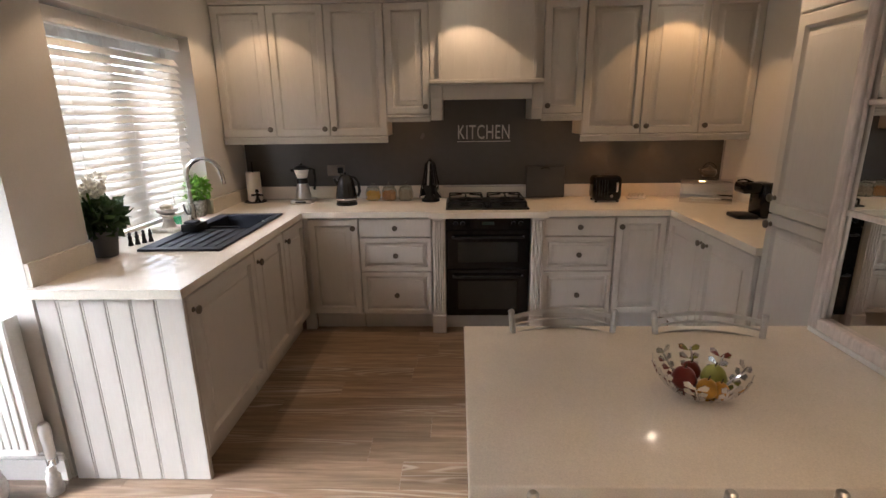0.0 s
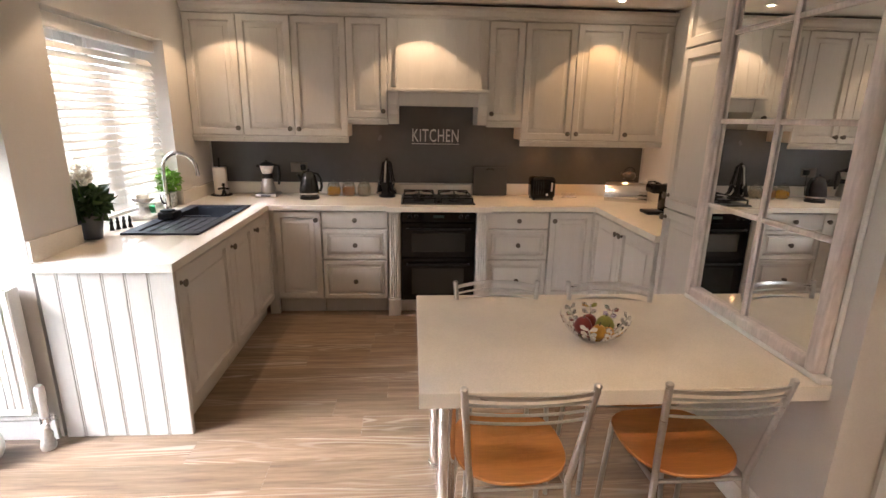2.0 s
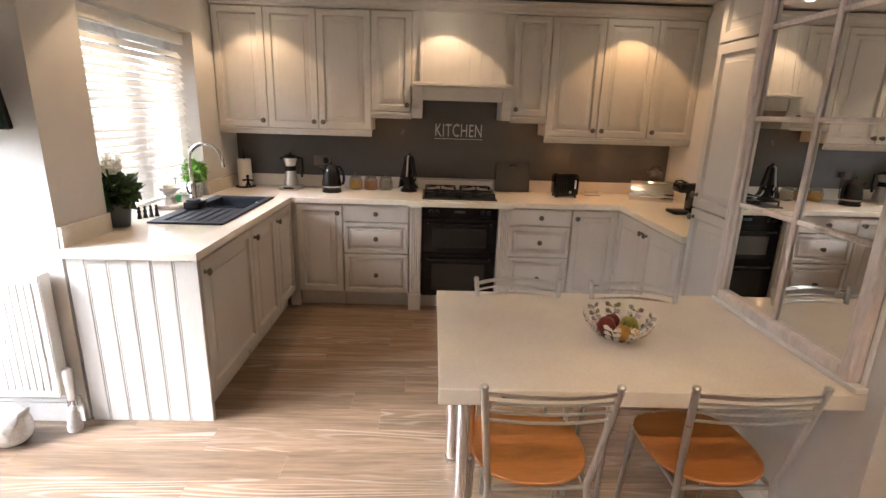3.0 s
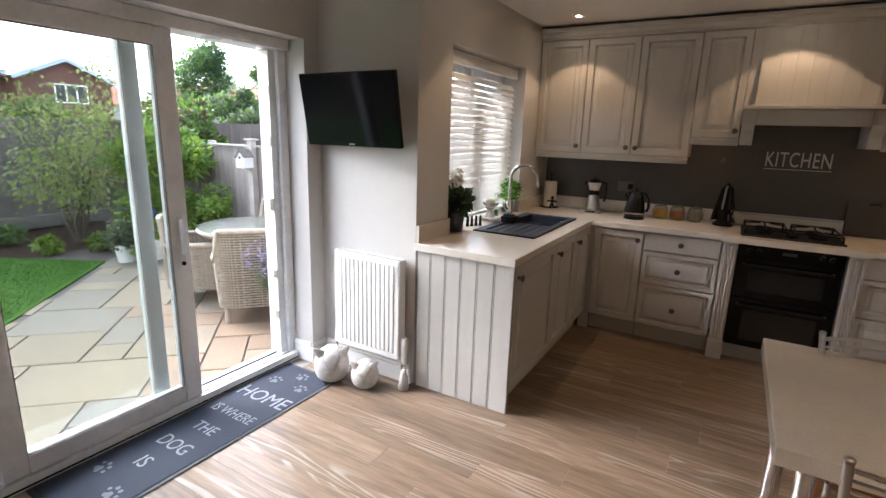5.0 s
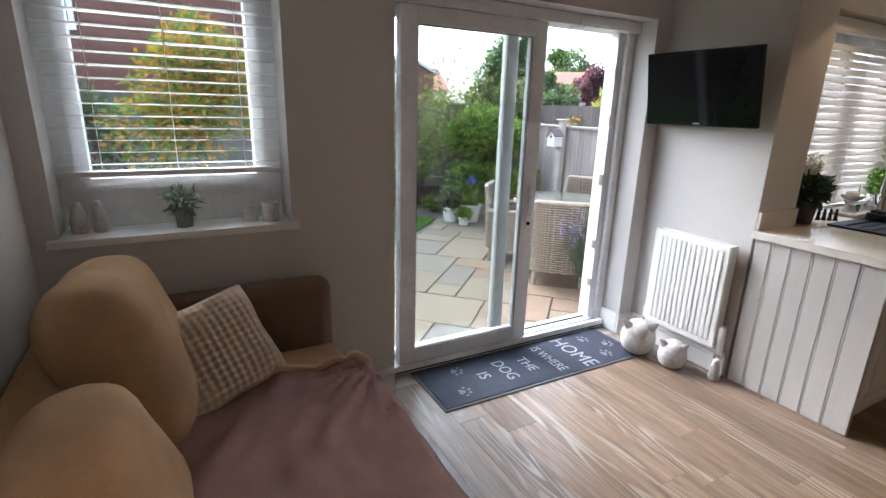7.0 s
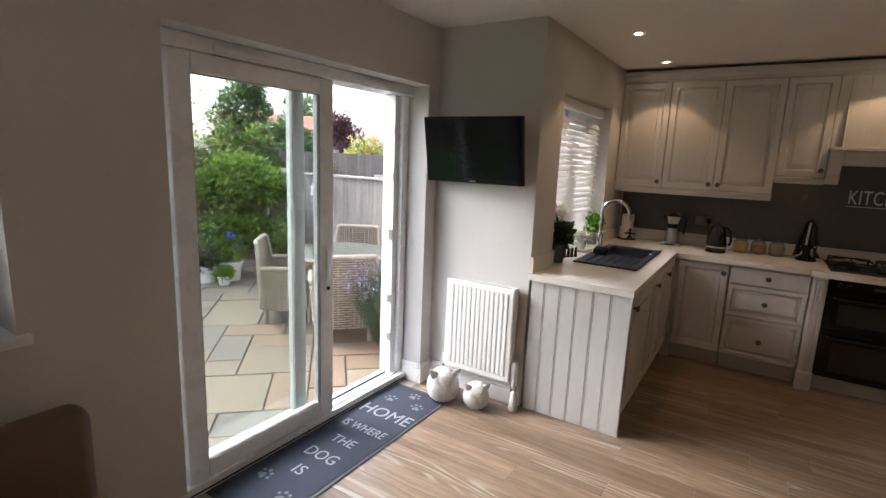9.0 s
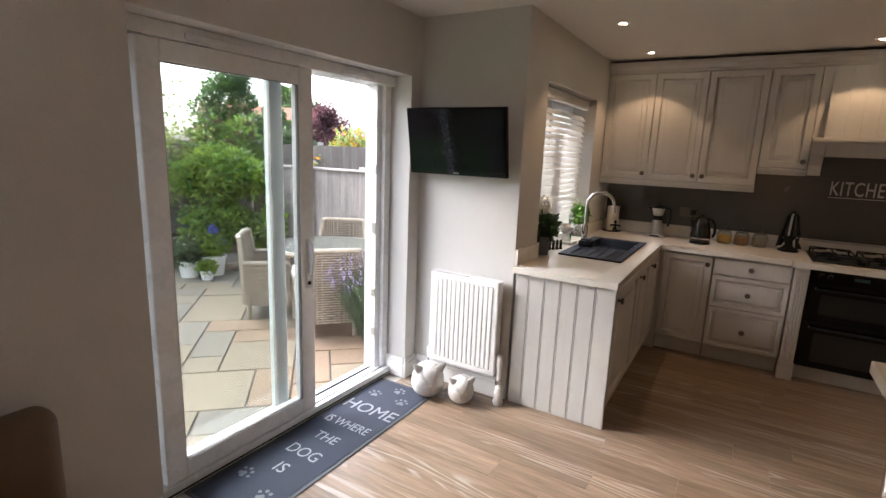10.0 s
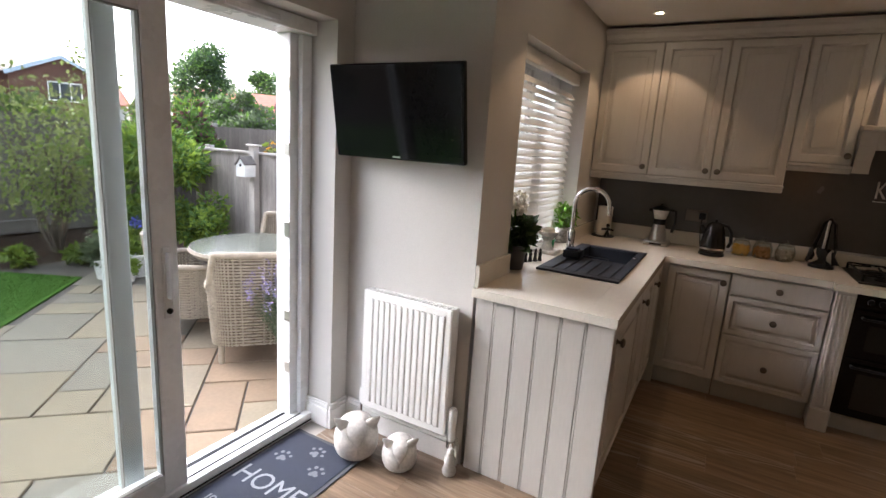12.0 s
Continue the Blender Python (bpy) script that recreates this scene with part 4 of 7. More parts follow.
# the words read from the room, across the mat's width
mxc = (MX0 + MX1) / 2
for text, y, size, st in (("HOME", 1.245, 0.150, 0.90), ("IS WHERE", 1.042, 0.098, 0.74), ("THE", 0.877, 0.098, 0.90), ("DOG", 0.712, 0.112, 0.85), ("IS", 0.562, 0.104, 1.0)):
    lettering(text, size, Matrix.Translation((mxc, y, 0.0088)), MATPRINT, mat_t, bold=0.0, stretch=st)


def paw(x, y, s, turn):
    bm = bmesh.new()
    for dx, dy, r in ((0, 0.0, 0.24), (-0.20, -0.22, 0.2), (0.20, -0.22, 0.2), (-0.62, 0.22, 0.15), (-0.25, 0.62, 0.17), (0.25, 0.62, 0.17), (0.62, 0.22, 0.15)):
        a = radians(turn)
        lathe(bm, [(0, 0.0006), (r * s, 0.0006), (r * s, -0.0002), (0, -0.0002)], at=(x + s * (dx * math.cos(a) - dy * math.sin(a)), y + s * (dx * math.sin(a) + dy * math.cos(a)), 0.0088), seg=14)
    part("paw_print", bm, PAWPRINT, mat_t, smooth=False)


for x, y, t in ((-2.375, 1.42, 20), (-2.265, 1.53, -15), (-2.165, 1.42, 10), (-2.385, 0.435, -30), (-2.175, 0.37, -10)):
    paw(x, y, 0.060, t)

# ---- sofa ----
def cushion(bm, w, d, h, m, n=10, puff=0.5, knit=0.0, weld=0.0305):
    """A stuffed cushion with pinched edges."""
    grid = []
    for side in (1, -1):
        rows = []
        for i in range(n + 1):
            row = []
            for j in range(n + 1):
                u, v = 2 * i / n - 1, 2 * j / n - 1
                th = (1 - abs(u) ** 3) ** 0.5 * (1 - abs(v) ** 3) ** 0.5
                k = 1 - 0.06 * (1 - abs(u * v)) * (max(abs(u), abs(v)) ** 4)
                wob = 0.012 * noise.noise(Vector((u * 1.7, v * 1.7, side * 3 + w * 9)))
                if knit:
                    a, b = 24 * (u + v), 24 * (u - v)
                    wob += side * knit * th * math.cos(a) * math.cos(b)
                row.append(bm.verts.new(m @ Vector((u * w / 2 * k, v * d / 2 * k, side * h / 2 * (puff * th + (1 - puff) * th ** 0.5) + wob))))
            rows.append(row)
        grid.append(rows)
    for g, s in zip(grid, (1, -1)):
        for i in range(n):
            for j in range(n):
                f = (g[i][j], g[i + 1][j], g[i + 1][j + 1], g[i][j + 1])
                bm.faces.new(f if s > 0 else f[::-1])
    bmesh.ops.remove_doubles(bm, verts=bm.verts[:], dist=weld)
    return bm


def plump(bm, w, h, t, m, n=20, e=0.35):
    """A softly stuffed block: width, height and thickness along x, z and y."""
    rows = []
    for i in range(n + 1):
        v = math.pi * (i / n - 0.5)
        row = []
        for j in range(2 * n):
            u = math.pi * j / n
            def s(a, k):
                return math.copysign(abs(a) ** k, a)
            p = Vector((w / 2 * s(math.cos(v), e) * s(math.cos(u), e), t / 2 * s(math.cos(v), 0.75) * s(math.sin(u), 0.8), h / 2 * s(math.sin(v), e)))
            p += p.normalized() * (0.020 * noise.noise(p * 6 + Vector((w * 31, 0, 0))) + 0.009 * noise.noise(Vector((p.x * 22, p.y * 9, p.z * 6)) + Vector((0, w * 17, 0))))
            row.append(bm.verts.new(m @ p))
        rows.append(row)
    for a, b in zip(rows, rows[1:]):
        for j in range(2 * n):
            k = (j + 1) % (2 * n)
            bm.faces.new((a[j], a[k], b[k], b[j]))
    bmesh.ops.remove_doubles(bm, verts=bm.verts[:], dist=0.0005)
    return bm


sofa = thing("sofa", (-1.6, -0.85, 0), "tan suede sofa with plump loose back cushions and flat arm", "sofa")
part("base", boxes((-2.225, -0.90, -1.34, -0.33, 0.06, 0.30), bev=0.03, seg=3), SOFA, sofa)
part("seat_cushion", boxes((-2.222, -0.905, -1.10, -0.31, 0.301, 0.455), bev=0.05, seg=4), SOFA, sofa)
part("back", boxes((-2.225, -0.90, -1.370, -1.18, 0.301, 0.76), bev=0.06, seg=4), SOFA, sofa)
part("arm", boxes((-2.362, -2.228, -1.365, -0.315, 0.02, 0.742), bev=0.055, seg=5), SOFASHADE, sofa, "tan upholstered arm, its shade put in as dark brown")
part("back_cushion", plump(bmesh.new(), 0.62, 0.58, 0.30, Matrix.Translation((-1.89, -1.085, 0.725)) @ Matrix.Rotation(radians(17), 4, "X") @ Matrix.Rotation(radians(-5), 4, "Y"), e=0.5), SOFA, sofa, "plump tan back cushion")
part("back_cushion", plump(bmesh.new(), 0.60, 0.47, 0.28, Matrix.Translation((-1.21, -1.10, 0.635)) @ Matrix.Rotation(radians(16), 4, "X") @ Matrix.Rotation(radians(7), 4, "Y"), e=0.45), SOFA, sofa, "plump tan back cushion")
for fx in (-2.28, -0.98):
    for fy in (-1.28, -0.45):
        part("foot", boxes((fx - 0.03, fx + 0.03, fy - 0.03, fy + 0.03, 0.001, 0.0595 if fx > -2 else 0.0195)), SATIN, sofa, smooth=False)

# ---- lamps ----
def spot(x, y, z, power, size, blend, colour, tgt=None, r=0.025):
    ob = new("downlight_beam", bpy.data.lights.new("downlight_beam", "SPOT"))
    ob.data.energy, ob.data.spot_size, ob.data.spot_blend, ob.data.color, ob.data.shadow_soft_size = power, radians(size), blend, colour, r
    ob.matrix_world = look((x, y, z), tgt or (x, y + 0.001, 0))
    return ob


WARM, AMBER = (1.0, 0.64, 0.34), (1.0, 0.55, 0.22)
# the last three are unseen fill lamps, added to brighten table, sofa and cabinets
for x, y in ((-1.28, 2.46), (-1.27, 3.44), (0.14, 3.45), (1.60, 3.47), (1.25, 2.46), (0.14, -0.35), (1.30, -0.35)):
    dl = thing("downlight", (x, y, H - 0.012), "recessed ceiling downlight with white bezel, lit, three of seven added as fill", "downlight", "ceiling downlights")
    part("bezel", lathe(bmesh.new(), [(0.0215, H - 0.001), (0.042, H - 0.001), (0.043, H - 0.006), (0.036, H - 0.009), (0.0215, H - 0.005), (0.0215, H - 0.001)], at=(x, y, 0), seg=24), WHITE, dl)
    part("lamp_face", lathe(bmesh.new(), [(0, H - 0.0015), (0.021, H - 0.0015), (0.021, H - 0.004), (0, H - 0.004)], at=(x, y, 0), seg=20), BULB, dl, "glowing warm lamp face")
    spot(x, y, H - 0.02, 2.1 if y < 0 else 1.1 if y > 3 or x < 0 else 1.3, 98, 0.22, WARM if x < 1.5 else AMBER, r=0.014)
for x, y, z, p in ((-0.28, 3.90, 1.54, 0.012), (0.82, 3.90, 1.535, 0.014), (1.18, 3.93, 1.385, 0.17), (1.60, 3.92, 1.385, 0.15), (1.96, 3.88, 1.385, 0.09)):
    ul = thing("cabinet_light", (x, y, z), "small round light under the wall cabinet, lit", "cabinet light", "under-cabinet lights")
    part("rim", lathe(bmesh.new(), [(0, z + 0.011), (0.032, z + 0.011), (0.032, z), (0.026, z), (0.026, z + 0.002), (0, z + 0.002)], at=(x, y, 0), seg=18), STEEL, ul)
    part("lamp_face", lathe(bmesh.new(), [(0, z + 0.0015), (0.0255, z + 0.0015), (0.0255, z - 0.0005), (0, z - 0.0005)], at=(x, y, 0), seg=18), DIMBULB, ul)
    spot(x, y, z - 0.003, p, 120, 0.8, (1.0, 0.42, 0.12), r=0.02)

# ---- sink, tap and hob ----
sink = thing("kitchen_sink", (-1.34, 2.9, 0.9), "charcoal granite inset sink with ribbed drainer", "sink")
SZ = 0.9005
BY0, BX0, BX1, BY1 = 2.90, SX0 + 0.07, SX1 - 0.05, SY1 - 0.05
part("rim", boxes((SX0, SX1, SY0, SY0 + 0.05, SZ, SZ + 0.012), (SX0, SX0 + 0.07, SY0 + 0.0503, SY1, SZ, SZ + 0.012), (SX1 - 0.05, SX1, SY0 + 0.0503, SY1, SZ, SZ + 0.012), (SX0 + 0.0703, SX1 - 0.0503, SY1 - 0.05, SY1, SZ, SZ + 0.012), bev=0.003), GRANITE, sink, smooth=False)
part("drainer", boxes((SX0 + 0.0703, SX1 - 0.0503, SY0 + 0.0503, BY0 - 0.002, SZ - 0.012, SZ + 0.004)), GRANITE, sink, smooth=False)
for k in range(5):
    rx = SX0 + 0.078 + k * 0.060
    part("rib", boxes((rx + 0.004, rx + 0.056, SY0 + 0.06, BY0 - 0.02, SZ + 0.0042, SZ + 0.009), bev=0.003), GRANITE, sink, smooth=False)
bm = boxes((BX0 - 0.008, BX0, BY0, BY1, 0.72, SZ + 0.004), (BX1, BX1 + 0.008, BY0, BY1, 0.72, SZ + 0.004), (BX0, BX1, BY0 - 0.0015, BY0 + 0.012, 0.72, SZ + 0.006), (BX0, BX1, BY1 - 0.006, BY1, 0.72, SZ + 0.004), (BX0, BX1, BY0, BY1, 0.712, 0.7195))
part("basin", bm, GRANITE, sink, smooth=False)
part("half_basin_wall", boxes((BX0 + 0.001, BX1 - 0.13, BY0 + 0.15, BY0 + 0.165, 0.73, SZ - 0.012)), GRANITE, sink, smooth=False)
part("waste", lathe(bmesh.new(), [(0, 0.7205), (0.04, 0.7205), (0.038, 0.724), (0, 0.725)], at=((BX0 + BX1) / 2, 3.18, 0), seg=18), CHROME, sink)
part("overflow", lathe(bmesh.new(), [(0, 0), (0.014, 0), (0.012, 0.006), (0, 0.007)], at=(SX1 - 0.035, 3.10, SZ + 0.012), seg=14), CHROME, sink, "round chrome waste control")

tap = thing("kitchen_tap", (-1.585, 2.93, 0.9), "tall chrome swan-neck kitchen tap behind the sink", "tap")
tx, ty = SX0 + 0.035, 2.93
part("body", lathe(bmesh.new(), [(0, 0.913), (0.027, 0.913), (0.027, 0.922), (0.023, 0.926), (0.023, 1.05), (0.018, 1.06), (0, 1.06)], at=(tx, ty, 0), seg=20), CHROME, tap)
pts = [(tx, ty, 1.055), (tx, ty, 1.22)] + [(tx + 0.10 - 0.10 * math.cos(radians(a)), ty + 0.02 * a / 180, 1.22 + 0.10 * math.sin(radians(a))) for a in range(15, 181, 15)] + [(tx + 0.205, ty + 0.02, 1.17)]
part("spout", tube(bmesh.new(), pts, 0.0125, 14), CHROME, tap)
part("lever", tube(bmesh.new(), [(tx, ty - 0.02, 1.0), (tx, ty - 0.055, 1.005), (tx, ty - 0.075, 1.03), (tx, ty - 0.085, 1.07)], 0.007, 10), CHROME, tap)
cad = thing("sink_caddy", (-1.47, 2.83, 0.91), "black sink caddy with a scrubbing pad", "caddy")
part("tray", boxes((-1.52, -1.42, 2.78, 2.90, 0.914, 0.960), bev=0.008, seg=2), SATIN, cad)
part("pad", boxes((-1.505, -1.435, 2.79, 2.85, 0.9605, 0.975), bev=0.004), GRANITE, cad)

hob = thing("gas_hob", (0.285, 3.75, 0.9), "black four-burner gas hob with cast iron pan supports", "hob")
HZ = 0.9005
part("plate", boxes((-0.010, 0.580, 3.475, 3.965, HZ, HZ + 0.010), bev=0.004), SATIN, hob, smooth=False)
for hx, hy, r in ((0.13, 3.84, 0.048), (0.13, 3.62, 0.036), (0.44, 3.84, 0.042), (0.44, 3.62, 0.05)):
    b = part("burner", lathe(bmesh.new(), [(0, HZ + 0.0105), (r + 0.012, HZ + 0.0105), (r + 0.010, HZ + 0.018), (r, HZ + 0.020), (r, HZ + 0.028), (0, HZ + 0.030)], at=(hx, hy, 0), seg=20), IRON, hob)
for x0, x1 in ((0.0, 0.272), (0.298, 0.57)):
    bm = bmesh.new()
    z = HZ + 0.047
    for y0, y1 in ((3.51, 3.95),):
        cx = (x0 + x1) / 2
        tube(bm, [(x0 + 0.012, y0, z), (x1 - 0.012, y0, z), (x1 - 0.012, y1, z), (x0 + 0.012, y1, z)], 0.006, 6, closed=True)
        for yc in (3.62, 3.84):
            for dx, dy in ((1, 0), (-1, 0), (0, 1), (0, -1)):
                ex = cx + dx * (x1 - x0 - 0.024) / 2
                ey = yc + dy * 0.11
                tube(bm, [(cx + dx * 0.03, yc + dy * 0.03, z + 0.008), (ex, ey, z)], 0.006, 6)
        for fx in (x0 + 0.012, x1 - 0.012):
            for fy in (y0, y1):
                tube(bm, [(fx, fy, HZ + 0.0105), (fx, fy, z)], 0.007, 6)
    part("pan_support", bm, IRON, hob)
for k in range(4):
    part("control_knob", lathe(bmesh.new(), [(0, HZ + 0.0105), (0.019, HZ + 0.0105), (0.017, HZ + 0.030), (0, HZ + 0.031)], at=(0.285, 3.52 + 0.045 * k, 0), seg=16), SATIN, hob, "black hob knob")

# ---- things on the worktop ----
TOP = 0.9008


def roll_holder(x, y):
    t = thing("kitchen_roll_holder", (x, y, TOP), "white kitchen roll on a dark metal holder with a little figure", "roll holder")
    part("base", lathe(bmesh.new(), [(0, TOP), (0.085, TOP), (0.083, TOP + 0.008), (0, TOP + 0.009)], at=(x, y, 0), seg=26), IRON, t)
    part("roll", lathe(bmesh.new(), [(0.018, TOP + 0.010), (0.052, TOP + 0.010), (0.055, TOP + 0.016), (0.055, TOP + 0.228), (0.052, TOP + 0.234), (0.018, TOP + 0.234), (0.018, TOP + 0.010)], at=(x, y, 0), seg=26), material("tissue_paper", (0.78, 0.74, 0.68), 0.95, vary=0.04, fine=160, bump=0.3), t, "white paper roll")
    part("rod", lathe(bmesh.new(), [(0, TOP + 0.009), (0.007, TOP + 0.009), (0.007, TOP + 0.30), (0.010, TOP + 0.31), (0, TOP + 0.32)], at=(x, y, 0), seg=10), IRON, t)
    bm = bmesh.new()
    fx, fy = x + 0.045, y - 0.068
    lathe(bm, [(0, TOP + 0.080), (0.013, TOP + 0.086), (0.014, TOP + 0.096), (0.009, TOP + 0.108), (0, TOP + 0.110)], at=(fx, fy, 0), seg=10)
    tube(bm, [(fx - 0.045, fy, TOP + 0.062), (fx, fy, TOP + 0.068), (fx + 0.045, fy, TOP + 0.062)], 0.008, 8)
    tube(bm, [(fx - 0.016, fy, TOP + 0.009), (fx, fy, TOP + 0.05), (fx, fy, TOP + 0.08)], 0.010, 8)
    tube(bm, [(fx + 0.016, fy, TOP + 0.009), (fx, fy, TOP + 0.05)], 0.010, 8)
    part("ornament", bm, IRON, t)


roll_holder(-1.53, 3.90)


def coffee_maker(x, y):
    t = thing("coffee_maker", (x, y, TOP), "small silver electric moka coffee maker with black lid", "coffee maker")
    part("hotplate", boxes((x - 0.085, x + 0.085, y - 0.085, y + 0.085, TOP, TOP + 0.028), bev=0.006, seg=2), STEEL, t)
    part("control_strip", boxes((x - 0.04, x + 0.04, y - 0.088, y - 0.0855, TOP + 0.008, TOP + 0.02)), SATIN, t)
    part("boiler", lathe(bmesh.new(), [(0, TOP + 0.03), (0.060, TOP + 0.03), (0.060, TOP + 0.06), (0.040, TOP + 0.15), (0, TOP + 0.15)], at=(x, y, 0), seg=20), STEEL, t, "silver boiler")
    part("collar", lathe(bmesh.new(), [(0, TOP + 0.1505), (0.044, TOP + 0.1505), (0.044, TOP + 0.19), (0, TOP + 0.19)], at=(x, y, 0), seg=20), SATIN, t)
    part("jug", lathe(bmesh.new(), [(0.036, TOP + 0.1905), (0.040, TOP + 0.195), (0.056, TOP + 0.255), (0.053, TOP + 0.255), (0.037, TOP + 0.197), (0.0, TOP + 0.196)], at=(x, y, 0), seg=20), CERAMIC, t, "pale milk glass jug")
    part("lid", lathe(bmesh.new(), [(0, TOP + 0.256), (0.060, TOP + 0.256), (0.060, TOP + 0.268), (0.03, TOP + 0.285), (0.008, TOP + 0.29), (0.010, TOP + 0.303), (0, TOP + 0.305)], at=(x, y, 0), seg=20), SATIN, t)
    part("spout", boxes((x - 0.083, x - 0.05, y - 0.014, y + 0.014, TOP + 0.24, TOP + 0.262), bev=0.005), SATIN, t)
    part("handle", tube(bmesh.new(), [(x + 0.055, y, TOP + 0.26), (x + 0.098, y, TOP + 0.255), (x + 0.102, y, TOP + 0.17), (x + 0.09, y, TOP + 0.10)], 0.010, 8), SATIN, t)


coffee_maker(-1.13, 3.86)


def kettle(x, y):
    t = thing("electric_kettle", (x, y, TOP), "charcoal metal electric kettle on its black base", "kettle")
    part("power_base", lathe(bmesh.new(), [(0, TOP), (0.078, TOP), (0.080, TOP + 0.012), (0.070, TOP + 0.026), (0, TOP + 0.027)], at=(x, y, 0), seg=24), SATIN, t)
    part("body", lathe(bmesh.new(), [(0, TOP + 0.028), (0.076, TOP + 0.028), (0.079, TOP + 0.045), (0.078, TOP + 0.08), (0.063, TOP + 0.16), (0.050, TOP + 0.205), (0.030, TOP + 0.222), (0, TOP + 0.225)], at=(x, y, 0), seg=28), material("charcoal_metal", (0.045, 0.045, 0.047), 0.22, 0.8, vary=0.05, bump=0.0), t)
    part("band", lathe(bmesh.new(), [(0.0785, TOP + 0.040), (0.0805, TOP + 0.042), (0.0805, TOP + 0.052), (0.0785, TOP + 0.054)], at=(x, y, 0), seg=28), CHROME, t)
    part("lid_knob", lathe(bmesh.new(), [(0, TOP + 0.2255), (0.008, TOP + 0.2255), (0.012, TOP + 0.238), (0.008, TOP + 0.246), (0, TOP + 0.247)], at=(x, y, 0), seg=14), SATIN, t)
    part("spout", tube(bmesh.new(), [(x - 0.055, y - 0.01, TOP + 0.155), (x - 0.078, y - 0.014, TOP + 0.19), (x - 0.085, y - 0.016, TOP + 0.20)], 0.016, 10, r_end=0.008), SATIN, t)
    part("handle", tube(bmesh.new(), [(x + 0.035, y - 0.005, TOP + 0.212), (x + 0.075, y - 0.012, TOP + 0.205), (x + 0.100, y - 0.016, TOP + 0.165), (x + 0.104, y - 0.016, TOP + 0.10), (x + 0.090, y - 0.014, TOP + 0.065)], 0.011, 10), SATIN, t)


kettle(-0.765, 3.74)


def jar(x, y, fill, label):
    t = thing("storage_jar", (x, y, TOP), label, "jar", "storage jars")
    g = part("glass", lathe(bmesh.new(), [(0, TOP), (0.048, TOP), (0.058, TOP + 0.02), (0.060, TOP + 0.07), (0.050, TOP + 0.095), (0.042, TOP + 0.105), (0.040, TOP + 0.105), (0.048, TOP + 0.094), (0.0575, TOP + 0.07), (0.0555, TOP + 0.022), (0.046, TOP + 0.004), (0, TOP + 0.004)], at=(x, y, 0), seg=24), JARGLASS, t)
    part("lid", lathe(bmesh.new(), [(0, TOP + 0.1055), (0.046, TOP + 0.1055), (0.046, TOP + 0.113), (0.02, TOP + 0.120), (0.010, TOP + 0.124), (0.015, TOP + 0.136), (0.010, TOP + 0.146), (0, TOP + 0.147)], at=(x, y, 0), seg=24), JARGLASS, t, "glass lid")
    bm = bmesh.new()
    rng = random.Random(int(x * 1000))
    for k in range(90):
        a, r = rng.uniform(0, 6.28), 0.05 * math.sqrt(rng.random())
        h = TOP + 0.012 + rng.uniform(0, 0.058)
        m = Matrix.Translation((x + r * math.cos(a), y + r * math.sin(a), h)) @ Euler((rng.uniform(0, 6), rng.uniform(0, 6), rng.uniform(0, 6))).to_matrix().to_4x4()
        bmesh.ops.create_cube(bm, size=1, matrix=m @ Matrix.Diagonal((0.022, 0.010, 0.008, 1)))
    part("contents", bm, fill, t)


jar(-0.592, 3.915, material("dry_pasta", (0.80, 0.42, 0.06), 0.5, vary=0.2), "round glass storage jar of yellow pasta")
jar(-0.464, 3.915, material("brown_pasta", (0.55, 0.25, 0.09), 0.5, vary=0.3), "round glass storage jar of brown pasta")
jar(-0.333, 3.915, material("striped_sweets", (0.48, 0.38, 0.28), 0.5, vary=0.7, scale=120), "round glass storage jar of striped sweets")

ut = thing("utensil_stand", (-0.135, 3.88, TOP), "black utensil stand hung with kitchen tools", "utensil stand")
part("base", lathe(bmesh.new(), [(0, TOP), (0.072, TOP), (0.070, TOP + 0.015), (0.045, TOP + 0.03), (0.02, TOP + 0.05), (0.012, TOP + 0.30), (0.016, TOP + 0.315), (0, TOP + 0.33)], at=(-0.135, 3.88, 0), seg=20), SATIN, ut)
for k in range(6):
    a = radians(60 * k + 15)
    cx, cy = math.cos(a), math.sin(a)
    p = [(-0.135 + cx * r, 3.88 + cy * r, TOP + z) for r, z in ((0.014, 0.30), (0.034, 0.285), (0.048, 0.20), (0.064, 0.13))]
    u = part("utensil", tube(bmesh.new(), p, 0.0075, 8), STEEL if k == 4 else SATIN, ut)
    bm = bmesh.new()
    cushion(bm, 0.066, 0.105, 0.014, Matrix.Translation((-0.135 + cx * 0.076, 3.88 + cy * 0.076, TOP + 0.080)) @ Matrix.Rotation(a, 4, "Z") @ Matrix.Rotation(radians(76), 4, "Y") @ Matrix.Rotation(radians(90), 4, "Z"), 6)
    part("utensil_head", bm, SATIN, u)

brd = thing("chopping_board", (0.77, 4.02, TOP), "dark grey rectangular board leaning on the splashback", "board")
bm = boxes((0.618, 0.922, -0.006, 0.006, 0.0, 0.25), bev=0.008, seg=2)
bm.transform(Matrix.Translation((0, 3.985, TOP + 0.001)) @ Matrix.Rotation(radians(-8), 4, "X"))
part("slab", bm, material("slate_board", (0.075, 0.07, 0.068), 0.5, vary=0.1, bump=0.1), brd, smooth=False)
bm = tube(bmesh.new(), [(0.74, -0.012, 0.225), (0.75, -0.02, 0.232), (0.79, -0.02, 0.232), (0.80, -0.012, 0.225)], 0.005, 8)
bm.transform(Matrix.Translation((0, 3.985, TOP + 0.001)) @ Matrix.Rotation(radians(-8), 4, "X"))
part("handle", bm, SATIN, brd)

